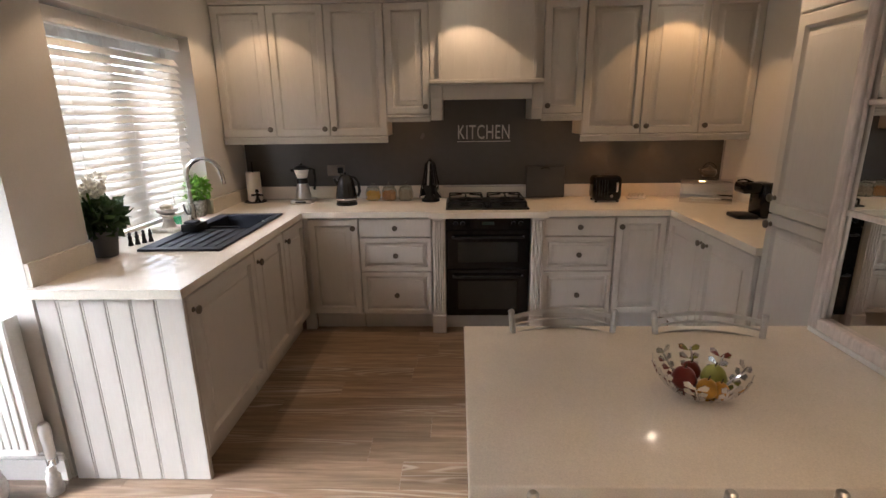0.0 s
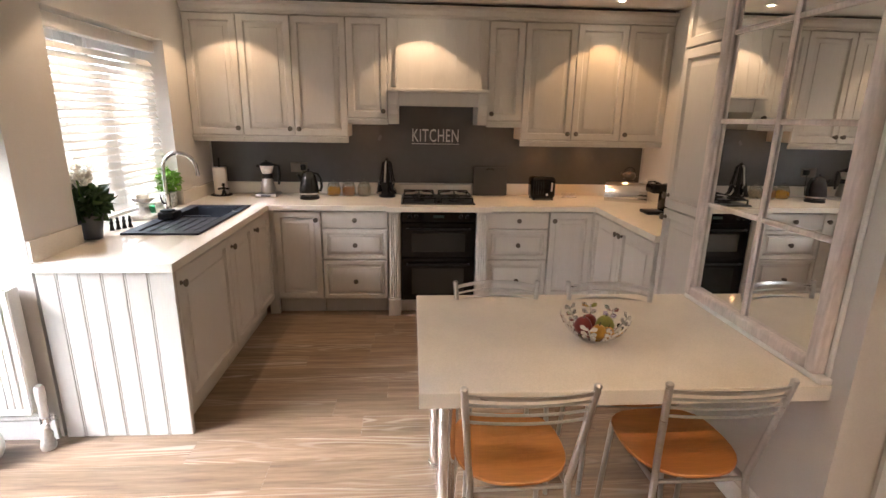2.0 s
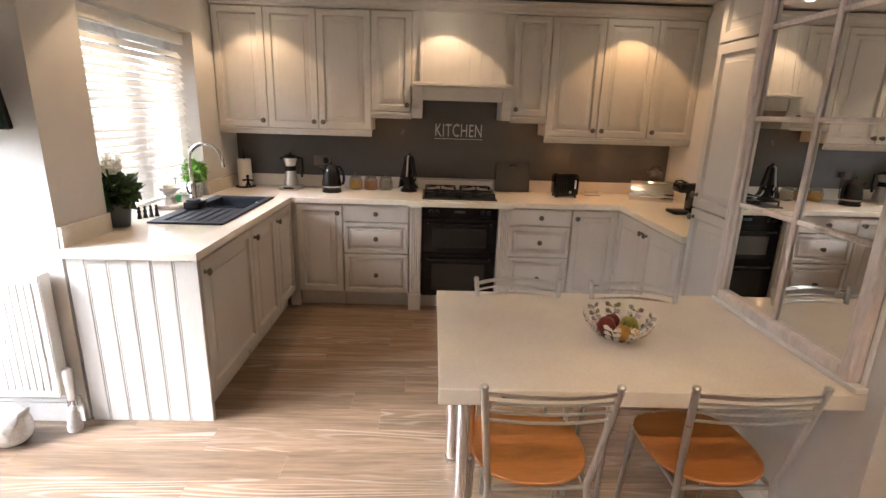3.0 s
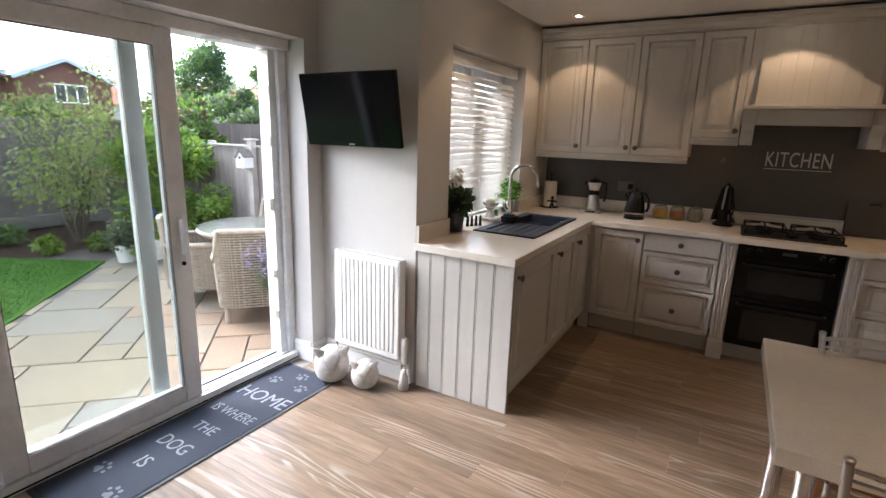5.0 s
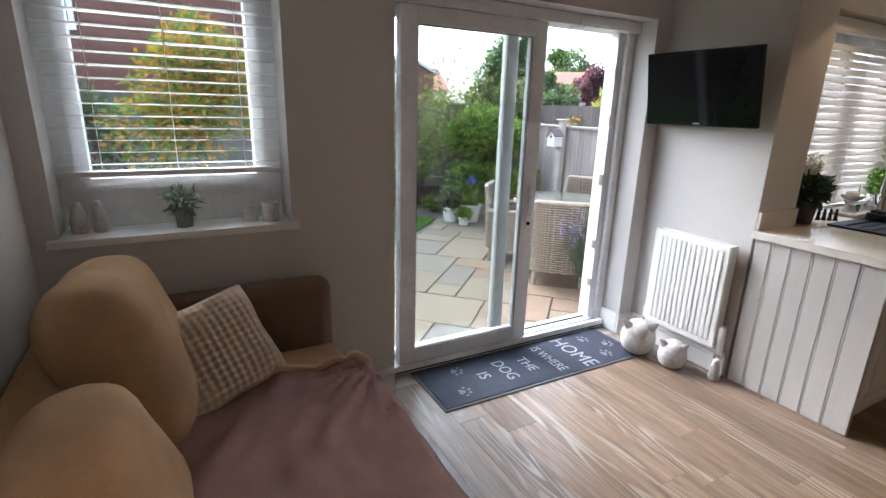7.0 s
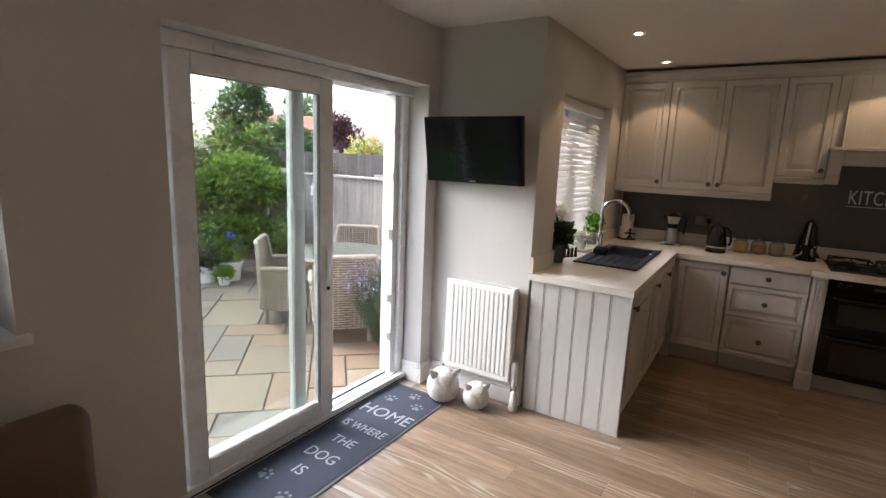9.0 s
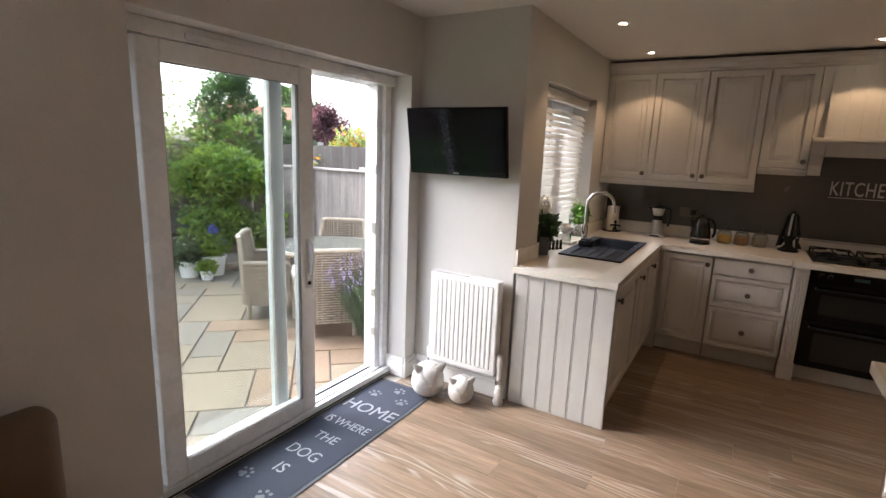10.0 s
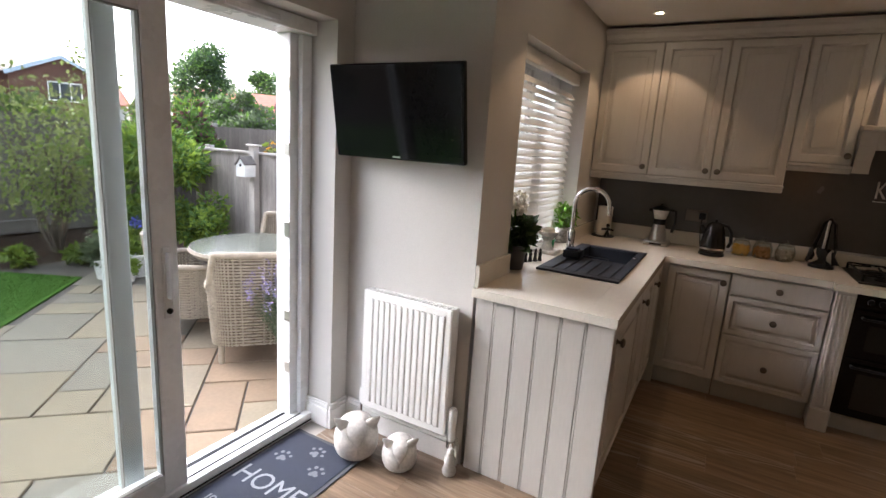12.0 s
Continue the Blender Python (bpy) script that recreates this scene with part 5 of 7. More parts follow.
toa = thing("toaster", (1.19, 3.80, TOP), "black ribbed two-slice toaster", "toaster")
part("body", boxes((1.085, 1.295, 3.73, 3.89, TOP + 0.008, TOP + 0.195), bev=0.035, seg=4), BLACK, toa)
for k in range(5):
    part("groove_band", boxes((1.10 + 0.021 * k, 1.106 + 0.021 * k, 3.7265, 3.731, TOP + 0.05, TOP + 0.165), bev=0.001), SATIN, toa)
part("lever", boxes((1.245, 1.262, 3.715, 3.7295, TOP + 0.08, TOP + 0.15), bev=0.004), CHROME, toa, "chrome lever")
part("dial", lathe(bmesh.new(), [(0, 0), (0.012, 0), (0.011, 0.012), (0, 0.012)], m=Matrix.Translation((1.215, 3.7295, TOP + 0.05)) @ Matrix.Rotation(radians(90), 4, "X"), seg=14), CHROME, toa)
for y in (3.775, 3.825):
    part("slot", boxes((1.125, 1.255, y, y + 0.024, TOP + 0.1935, TOP + 0.1965)), IRON, toa, smooth=False)
for fx, fy in ((1.11, 3.75), (1.27, 3.75), (1.11, 3.87), (1.27, 3.87)):
    part("foot", lathe(bmesh.new(), [(0, TOP), (0.010, TOP), (0.010, TOP + 0.012), (0, TOP + 0.012)], at=(fx, fy, 0), seg=10), SATIN, toa)

rk = thing("toast_rack", (1.46, 3.90, TOP), "small cream ceramic toast rack", "toast rack")
part("tray", boxes((1.39, 1.53, 3.865, 3.935, TOP, TOP + 0.012), bev=0.005), CERAMIC, rk)
for k in range(5):
    x = 1.41 + 0.026 * k
    part("divider", tube(bmesh.new(), arc((x, 3.90, TOP + 0.012), 0.028, 0, 180, 8, "x"), 0.0045, 8), CERAMIC, rk)

bb = thing("bread_bin", (1.97, 3.83, TOP), "roll-top bread bin in brushed steel", "bread bin")
bm = bmesh.new()
prof = [(0.0, 0.0)] + [(-0.13 + 0.13 * math.cos(radians(a)), 0.035 + 0.13 * math.sin(radians(a))) for a in range(0, 181, 10)] + [(-0.26, 0.0)]
BM = Matrix.Translation((1.97, 3.90, TOP + 0.001)) @ Matrix.Rotation(radians(-22), 4, "Z")
la = [bm.verts.new(BM @ Vector((-0.17, y, z))) for y, z in prof]
lb = [bm.verts.new(BM @ Vector((0.17, y, z))) for y, z in prof]
for i in range(len(prof)):
    j = (i + 1) % len(prof)
    bm.faces.new((la[i], la[j], lb[j], lb[i]))
bm.faces.new(la)
bm.faces.new(lb[::-1])
part("body", bm, CHROME, bb)
bm = boxes((-0.10, 0.10, -0.272, -0.255, 0.035, 0.05), bev=0.004)
bm.transform(BM)
part("handle", bm, CHROME, bb)
tp = thing("teapot", (1.98, 3.87, TOP + 0.166), "small pewter teapot standing on the bread bin", "teapot")
z = TOP + 0.168
part("pot", lathe(bmesh.new(), [(0, z), (0.04, z), (0.055, z + 0.025), (0.052, z + 0.05), (0.025, z + 0.066), (0.008, z + 0.07), (0.010, z + 0.08), (0, z + 0.082)], at=(1.98, 3.87, 0), seg=20), PEWTER, tp)
part("handle", tube(bmesh.new(), arc((1.98, 3.87, z + 0.055), 0.05, 15, 165, 10), 0.004, 8), SATIN, tp)
part("spout", tube(bmesh.new(), [(1.93, 3.86, z + 0.025), (1.905, 3.855, z + 0.045), (1.898, 3.853, z + 0.06)], 0.011, 8, r_end=0.006), PEWTER, tp)

cm = thing("coffee_machine", (1.93, 3.18, TOP), "compact black capsule coffee machine beside the larder", "coffee machine")
part("column", boxes((1.93, 2.03, 3.08, 3.24, TOP, TOP + 0.22), bev=0.03, seg=3), BLACK, cm)
part("head", boxes((1.82, 1.935, 3.095, 3.225, TOP + 0.155, TOP + 0.225), bev=0.02, seg=3), BLACK, cm)
part("drip_tray", boxes((1.80, 1.9295, 3.09, 3.23, TOP, TOP + 0.025), bev=0.008, seg=2), SATIN, cm)
part("lever", tube(bmesh.new(), [(1.90, 3.16, TOP + 0.226), (1.85, 3.16, TOP + 0.245), (1.80, 3.16, TOP + 0.24)], 0.012, 8), CHROME, cm)

# socket behind the kettle
so = thing("wall_socket", (-0.90, 4.04, 1.13), "steel double wall socket with a black plug", "socket")
part("plate", boxes((-0.975, -0.830, YB - 0.019, YB - 0.0105, 1.085, 1.170), bev=0.003), PEWTER, so, smooth=False)
part("plug", boxes((-0.885, -0.840, YB - 0.055, YB - 0.0195, 1.105, 1.155), bev=0.008, seg=2), SATIN, so)
part("cable", tube(bmesh.new(), [(-0.862, YB - 0.05, 1.106), (-0.862, YB - 0.055, 1.03), (-0.85, YB - 0.08, 0.93), (-0.82, YB - 0.15, 0.906), (-0.79, 3.82, 0.906)], 0.0035, 6), SATIN, so)

# KITCHEN letters on a wire
sg = thing("wall_sign", (0.28, 4.03, 1.35), "pale metal letters spelling kitchen, on a thin bar", "sign")
SIGN = material("pale_metal_sign", (0.58, 0.56, 0.52), 0.35, 0.4, vary=0.08, bump=0.05)
lettering("KITCHEN", 0.155, Matrix.Translation((0.282, YB - 0.020, 1.408)) @ Matrix.Rotation(radians(90), 4, "X"), SIGN, sg, depth=0.004, stretch=0.60, spacing=1.08)
part("bar", boxes((0.075, 0.492, YB - 0.024, YB - 0.012, 1.340, 1.3445)), SIGN, sg, smooth=False)


# ---- plants and ornaments on the window ledge ----
def leaves(name, parent, mat, n, size, place, rng, label="", bend=0.25, ratio=0.6, droop=0.0):
    """Many small bent leaves in one mesh; place(rng) gives a point and its outward way."""
    vs, fs = [], []
    for k in range(n):
        p, out = place(rng)
        p = Vector(p)
        d = (Vector(out).normalized() * 0.7 + Vector((rng.gauss(0, 0.6), rng.gauss(0, 0.6), rng.gauss(0, 0.5) - droop))).normalized()
        side = d.cross(Vector((rng.gauss(0, 1), rng.gauss(0, 1), rng.gauss(0, 1)))).normalized()
        up = side.cross(d)
        s = size * rng.uniform(0.6, 1.3)
        i = len(vs)
        w = s * ratio / 2
        vs += [p, p + d * s * 0.45 + side * w + up * s * bend * 0.3, p + d * s, p + d * s * 0.45 - side * w + up * s * bend * 0.3]
        fs += [(i, i + 1, i + 2), (i, i + 2, i + 3)]
    me = bpy.data.meshes.new(name)
    off = ORIGIN[parent]
    me.from_pydata([tuple(v - off) for v in vs], [], fs)
    me.materials.append(mat)
    ob = new(name, me)
    ob.parent = parent
    ORIGIN[ob] = off
    ob["kind"] = "stuff"
    if label:
        ob["label"] = label
    return ob


def ball(c, r, flat=1.0):
    def place(rng):
        v = Vector((rng.gauss(0, 1), rng.gauss(0, 1), rng.gauss(0, 1))).normalized()
        q = rng.uniform(0.45, 1.0)
        return (c[0] + v.x * r * q, c[1] + v.y * r * q, c[2] + v.z * r * q * flat), v
    return place


rng = random.Random(5)
TERR = material("dark_grey_pot", (0.07, 0.07, 0.072), 0.6, vary=0.15, bump=0.2)
hy = thing("potted_hydrangea", (-1.655, 2.35, TOP), "white hydrangea in a dark grey pot on the worktop", "plant")
part("pot", lathe(bmesh.new(), [(0, TOP), (0.048, TOP), (0.062, TOP + 0.115), (0.066, TOP + 0.118), (0.066, TOP + 0.13), (0.058, TOP + 0.13), (0.054, TOP + 0.11), (0, TOP + 0.108)], at=(-1.655, 2.35, 0), seg=24), TERR, hy)
leaves("foliage", hy, LEAF["dark"], 330, 0.058, ball((-1.655, 2.35, TOP + 0.20), 0.10, 0.8), rng, ratio=0.75)
for dx, dy, dz in ((0.01, -0.02, 0.335), (-0.03, 0.05, 0.36), (-0.04, -0.03, 0.30)):
    leaves("flower_head", hy, PETAL, 120, 0.022, ball((-1.655 + dx, 2.35 + dy, TOP + dz), 0.042), rng, "cream flower head", ratio=0.9)
part("stem", tube(bmesh.new(), [(-1.655, 2.35, TOP + 0.10), (-1.65, 2.30, TOP + 0.22), (-1.65, 2.29, TOP + 0.32)], 0.005, 6), LEAF["mid"], hy)

bz = thing("potted_basil", (-1.70, 3.36, TOP), "bright green basil in a patterned black and white pot", "plant")
SPOT = material("speckled_pot", (0.32, 0.31, 0.30), 0.4, vary=0.95, scale=55, fine=20, bump=0)
part("pot", lathe(bmesh.new(), [(0, TOP), (0.042, TOP), (0.054, TOP + 0.03), (0.056, TOP + 0.09), (0.048, TOP + 0.11), (0.044, TOP + 0.11), (0.046, TOP + 0.09), (0, TOP + 0.088)], at=(-1.70, 3.34, 0), seg=24), SPOT, bz)
leaves("foliage", bz, material("basil_leaves", (0.16, 0.36, 0.03), 0.45, vary=0.3, bump=0), 240, 0.042, ball((-1.70, 3.34, TOP + 0.19), 0.085, 0.95), rng, ratio=0.7)
for k in range(5):
    part("stem", tube(bmesh.new(), [(-1.70, 3.34, TOP + 0.085), (-1.70 + 0.05 * math.cos(k * 1.25), 3.34 + 0.05 * math.sin(k * 1.25), TOP + 0.22)], 0.003, 6), LEAF["lime"], bz)

bo = thing("bird_bath_ornament", (-1.655, 2.90, TOP), "white pedestal dish ornament on a square block", "ornament")
part("block", boxes((-1.725, -1.585, 2.83, 2.97, TOP, TOP + 0.022), bev=0.004), CERAMIC, bo)
part("pedestal", lathe(bmesh.new(), [(0, TOP + 0.0225), (0.042, TOP + 0.0225), (0.030, TOP + 0.05), (0.026, TOP + 0.075), (0.045, TOP + 0.10), (0, TOP + 0.10)], at=(-1.655, 2.90, 0), seg=22), CERAMIC, bo)
part("dish", lathe(bmesh.new(), [(0, TOP + 0.1005), (0.03, TOP + 0.1005), (0.058, TOP + 0.115), (0.062, TOP + 0.135), (0.055, TOP + 0.135), (0.04, TOP + 0.118), (0, TOP + 0.114)], at=(-1.655, 2.90, 0), seg=22), CERAMIC, bo)
part("candle", lathe(bmesh.new(), [(0, TOP + 0.115), (0.036, TOP + 0.118), (0.036, TOP + 0.150), (0.02, TOP + 0.158), (0, TOP + 0.156)], at=(-1.655, 2.90, 0), seg=18), PETAL, bo)
ir = thing("iron_figure", (-1.64, 2.58, TOP), "small black cast iron row of figures", "ornament")
for k in range(4):
    x, y = -1.66 + 0.018 * k, 2.54 + 0.03 * k
    part("figure", lathe(bmesh.new(), [(0, TOP), (0.014, TOP), (0.008, TOP + 0.03), (0.011, TOP + 0.045), (0.006, TOP + 0.055), (0.009, TOP + 0.066), (0, TOP + 0.076)], at=(x, y, 0), seg=10), IRON, ir)
bt = thing("soap_bottle", (-1.66, 3.05, TOP), "clear pump bottle with green washing-up liquid", "bottle")
part("bottle", lathe(bmesh.new(), [(0, TOP), (0.028, TOP), (0.030, TOP + 0.01), (0.030, TOP + 0.11), (0.012, TOP + 0.13), (0.012, TOP + 0.14), (0, TOP + 0.14)], at=(-1.68, 3.03, 0), seg=18), JARGLASS, bt)
part("liquid", lathe(bmesh.new(), [(0, TOP + 0.004), (0.026, TOP + 0.004), (0.027, TOP + 0.06), (0, TOP + 0.06)], at=(-1.68, 3.03, 0), seg=16), material("green_liquid", (0.05, 0.35, 0.16), 0.2, bump=0), bt)
part("pump", tube(bmesh.new(), [(-1.68, 3.03, TOP + 0.1405), (-1.68, 3.03, TOP + 0.185), (-1.64, 3.03, TOP + 0.185), (-1.635, 3.03, TOP + 0.175)], 0.005, 8), CHROME, bt)

# ---- bowl of fruit on the table ----
bw = thing("fruit_bowl", (0.79, 1.385, 0.741), "openwork silver leaf bowl holding fruit", "bowl")
BC = Vector((0.79, 1.385, 0.7412))
part("foot", lathe(bmesh.new(), [(0, 0), (0.055, 0), (0.06, 0.004), (0.05, 0.008), (0, 0.008)], at=tuple(BC), seg=24), CHROME, bw)


def on_bowl(a, e):
    """A point of the bowl: a round its axis, e up its side in 0 to 1."""
    r = 0.055 + 0.085 * math.sin(min(e, 1.3) * 1.25)
    return BC + Vector((r * math.cos(a), r * math.sin(a), 0.006 + 0.085 * e ** 1.6))


for k in range(9):
    a0 = 2 * math.pi * k / 9
    bm = bmesh.new()
    tube(bm, [on_bowl(a0 + 0.08 * math.sin(e * 4 + k), e) for e in (0, 0.25, 0.5, 0.75, 0.95)], 0.005, 6, r_end=0.003)
    for e in (0.25, 0.45, 0.65, 0.85):
        for s in (-1, 1):
            p, q = on_bowl(a0, e), on_bowl(a0 + s * 0.24, e + 0.14)
            mid = (p + q) / 2
            d = (q - p)
            n = (mid - BC - Vector((0, 0, 0.09))).normalized()
            side = d.cross(n).normalized() * 0.010
            vs = [bm.verts.new(v + o) for o in (n * 0.001, -n * 0.001) for v in (p, p + d * 0.35 + side * 0.6, p + d * 0.75 + side, q, p + d * 0.75 - side, p + d * 0.35 - side * 0.6)]
            bm.faces.new(vs[:6])
            bm.faces.new(vs[6:][::-1])
            for i in range(6):
                j = (i + 1) % 6
                bm.faces.new((vs[i], vs[j], vs[6 + j], vs[6 + i]))
    part("sprig", bm, CHROME, bw)["kind"] = "stuff"
for nm, dx, dy, r, c, lab in (("apple", -0.045, 0.0, 0.036, (0.22, 0.025, 0.02), "red apple lying in a silver bowl"), ("pear", 0.045, 0.005, 0.037, (0.30, 0.30, 0.05), "yellow-green pear lying in a silver bowl"), ("lemon", 0.0, -0.050, 0.030, (0.62, 0.32, 0.04), "small orange fruit lying in a silver bowl"), ("lemon", 0.035, -0.055, 0.026, (0.60, 0.30, 0.04), "small orange fruit lying in a silver bowl"), ("apple", 0.0, 0.055, 0.030, (0.20, 0.03, 0.02), "red apple lying in a silver bowl")):
    t = thing(nm, (BC.x + dx, BC.y + dy, BC.z + 0.010), lab, "fruit", "fruit in the bowl")
    z = BC.z + 0.010
    part("flesh", lathe(bmesh.new(), [(0, z)] + [(r * math.sin(radians(a)) * (1.0 if a < 100 else 0.93), z + r * (1 - math.cos(radians(a)))) for a in range(15, 166, 15)] + [(0.004, z + 1.93 * r), (0, z + 1.88 * r)], at=(BC.x + dx, BC.y + dy, 0), seg=18), material(nm + "_skin", c, 0.35, vary=0.25, scale=18, bump=0.05), t)
    part("stalk", tube(bmesh.new(), [(BC.x + dx, BC.y + dy, z + 1.88 * r), (BC.x + dx + 0.004, BC.y + dy, z + 1.88 * r + 0.014)], 0.0018, 6), BARK, t)

# ---- chairs ----
def chair(m, label):
    c = thing("dining_chair", (0, 0, 0), label, "chair", "chairs round the table", m=m)
    bm = bmesh.new()
    n = 28
    rim = []
    for ring, (s, z) in enumerate(((0.0, 0.441), (0.55, 0.443), (0.9, 0.449), (0.985, 0.4525), (1.0, 0.450), (1.0, 0.443), (0.985, 0.4405), (0.55, 0.432), (0.0, 0.430))):
        row = []
        for k in range(n):
            a = 2 * math.pi * k / n
            ca, sa = math.cos(a), math.sin(a)
            ex = 0.62 if sa > 0 else 0.85
            row.append(bm.verts.new((0.195 * s * math.copysign(abs(ca) ** ex, ca), 0.195 * s * math.copysign(abs(sa) ** ex, sa), z)))
            if s == 0:
                row = row * n
                break
        rim.append(row)
    for a, b in zip(rim, rim[1:]):
        for k in range(n):
            j = (k + 1) % n
            vs = [a[k], a[j], b[j], b[k]]
            vs = [v for i, v in enumerate(vs) if v not in vs[:i]]
            if len(vs) > 2:
                bm.faces.new(vs)
    part("seat", bm, SEATWOOD, c, "orange-stained plywood seat")
    for s in (-1, 1):
        part("back_post", tube(bmesh.new(), [(s * 0.185, -0.235, 0.001), (s * 0.172, -0.205, 0.25), (s * 0.160, -0.180, 0.40), (s * 0.158, -0.178, 0.44), (s * 0.168, -0.192, 0.52), (s * 0.196, -0.245, 0.815)], 0.0115, 12), STEEL, c)
        part("post_cap", lathe(bmesh.new(), [(0, 0.8155), (0.0125, 0.8155), (0.0125, 0.822), (0.008, 0.827), (0, 0.828)], at=(s * 0.196, -0.245, 0), seg=12), STEEL, c)
        part("front_leg", tube(bmesh.new(), [(s * 0.175, 0.185, 0.001), (s * 0.160, 0.150, 0.425)], 0.0105, 12), STEEL, c)
        part("side_rail", tube(bmesh.new(), [(s * 0.157, -0.175, 0.418), (s * 0.157, 0.15, 0.418)], 0.009, 8), STEEL, c)
    part("front_rail", tube(bmesh.new(), [(-0.157, 0.148, 0.417), (0.157, 0.148, 0.417)], 0.008, 8), STEEL, c)
    part("rear_rail", tube(bmesh.new(), [(-0.157, -0.172, 0.417), (0.157, -0.172, 0.417)], 0.008, 8), STEEL, c)

    def bow(z, dip):
        f = (z - 0.52) / 0.295
        x, y = 0.168 + 0.028 * f, -0.192 - 0.053 * f
        return [(x * u, y - dip * (1 - u * u), z + 0.012 * (1 - u * u)) for u in (-1, -0.75, -0.5, -0.25, 0, 0.25, 0.5, 0.75, 1)]
    bm = bmesh.new()
    lo, hi = bow(0.789, 0.043), bow(0.803, 0.045)
    vs = [[bm.verts.new(Vector(p) + Vector((0, o, 0))) for p in row] for row in (lo, hi) for o in (-0.003, 0.003)]
    for a, b in ((0, 2), (2, 3), (3, 1), (1, 0)):
        for k in range(8):
            bm.faces.new((vs[a][k], vs[a][k + 1], vs[b][k + 1], vs[b][k]))
    part("top_rail", bm, STEEL, c)
    for z in (0.766, 0.734, 0.702):
        part("back_rod", tube(bmesh.new(), bow(z, 0.038), 0.0048, 8), STEEL, c)
    return c


ch = chair(pose(0.414, 1.12, 0, 0, 0, 1), "tubular steel dining chair with orange-stained plywood seat, pushed under the table")
copy_thing(ch, pose(1.023, 1.13, 0, 0, 0, 1))
copy_thing(ch, pose(0.475, 1.575, 0, 0, 0, 180))
copy_thing(ch, pose(0.985, 1.545, 0, 0, 0, 174))

# ---- stoneware cats by the radiator ----
def cat(x, y, r, turn, label):
    """A round cat: an egg with a wedge-shaped face pressed out of its front and two small ears."""
    bm = bmesh.new()
    seg, n = 72, 44
    prof = [(0.0, 0.42), (0.06, 0.62), (0.25, 0.86), (0.5, 0.97), (0.8, 1.0), (1.1, 0.95), (1.35, 0.84), (1.55, 0.66), (1.70, 0.42), (1.77, 0.16), (1.78, 0.0)]
    rows = []
    for k in range(n + 1):
        h = 1.78 * (1 - math.cos(math.pi * k / n)) / 2
        rad = float(np.interp(h, [p[0] for p in prof], [p[1] for p in prof]))
        row = []
        for j in range(seg):
            a = 2 * math.pi * j / seg
            d = abs((a - 1.5 * math.pi + math.pi) % (2 * math.pi) - math.pi)
            width = 0.72 * max(0.0, min(1.0, (h - 0.78) / 0.75))
            face = max(0.0, min(1.0, (width - d) / 0.07)) if h < 1.72 else 0.0
            lip = max(0.0, 1 - abs(d - width) / 0.06) if 0.8 < h < 1.6 else 0.0
            seam = max(0.0, 1 - d / 0.05) if 0.45 < h < 0.80 else 0.0
            q = rad + 0.11 * face - 0.10 * lip - 0.06 * seam
            row.append(bm.verts.new((q * r * math.cos(a), q * r * math.sin(a), h * r + 0.001)))
        rows.append(row)
    for a, b in zip(rows, rows[1:]):
        for j in range(seg):
            k = (j + 1) % seg
            bm.faces.new((a[j], a[k], b[k], b[j]))
    bm.faces.new(rows[0][::-1])
    for s in (-1, 1):
        em = Matrix.Translation((s * 0.58 * r, -0.42 * r, 1.50 * r)) @ Matrix.Rotation(radians(s * 48), 4, "Y") @ Matrix.Rotation(radians(8), 4, "X")
        lathe(bm, [(0.27 * r, -0.12 * r), (0.25 * r, 0.12 * r), (0.06 * r, 0.52 * r), (0, 0.54 * r)], seg=12, m=em @ Matrix.Diagonal((1, 0.5, 1, 1)))
    me = finish(bm, "cat_ornament", CERAMIC)
    mend_smooth(me, 60)
    o = new("cat_ornament", me)
    o.matrix_basis = Matrix.Translation((x, y, 0)) @ Matrix.Rotation(radians(turn), 4, "Z") @ Matrix.Diagonal((1, 1, 1.16, 1))
    return tagged(o, label, "ornament", "stoneware cats")


cat(-2.110, 1.645, 0.108, 42, "large round mottled white stoneware cat beside the radiator")
cat(-1.880, 1.685, 0.084, 36, "small round mottled white stoneware cat beside the radiator")
# turned shape added in place of the white pipe foot below the valve
fg = thing("stone_ornament", (-1.665, 1.80, 0), "small pale turned foot standing under the radiator valve", "ornament")
part("figure", lathe(bmesh.new(), [(0, 0.001), (0.030, 0.001), (0.034, 0.02), (0.026, 0.05), (0.028, 0.08), (0.018, 0.10), (0.020, 0.118), (0.010, 0.132), (0, 0.134)], at=(-1.662, 1.785, 0), seg=14), CERAMIC, fg)

# ---- soft things on the sofa ----
kp = thing("scatter_cushion", (-1.95, -0.80, 0.5), "beige knitted square scatter cushion leaning on the sofa back", "cushion")
KNIT = material("beige_knit", (0.58, 0.46, 0.35), 0.95, vary=0.08, bump=0.4, fine=200)
KM = Matrix(((-0.40, -0.55, 0.733, -1.965), (0.916, -0.24, 0.32, -0.845), (0.0, 0.80, 0.60, 0.622), (0, 0, 0, 1))) @ Matrix.Rotation(radians(7), 4, "Z")
part("cover", cushion(bmesh.new(), 0.45, 0.395, 0.15, KM, 96, knit=0.0055, weld=0.0012), KNIT, kp)

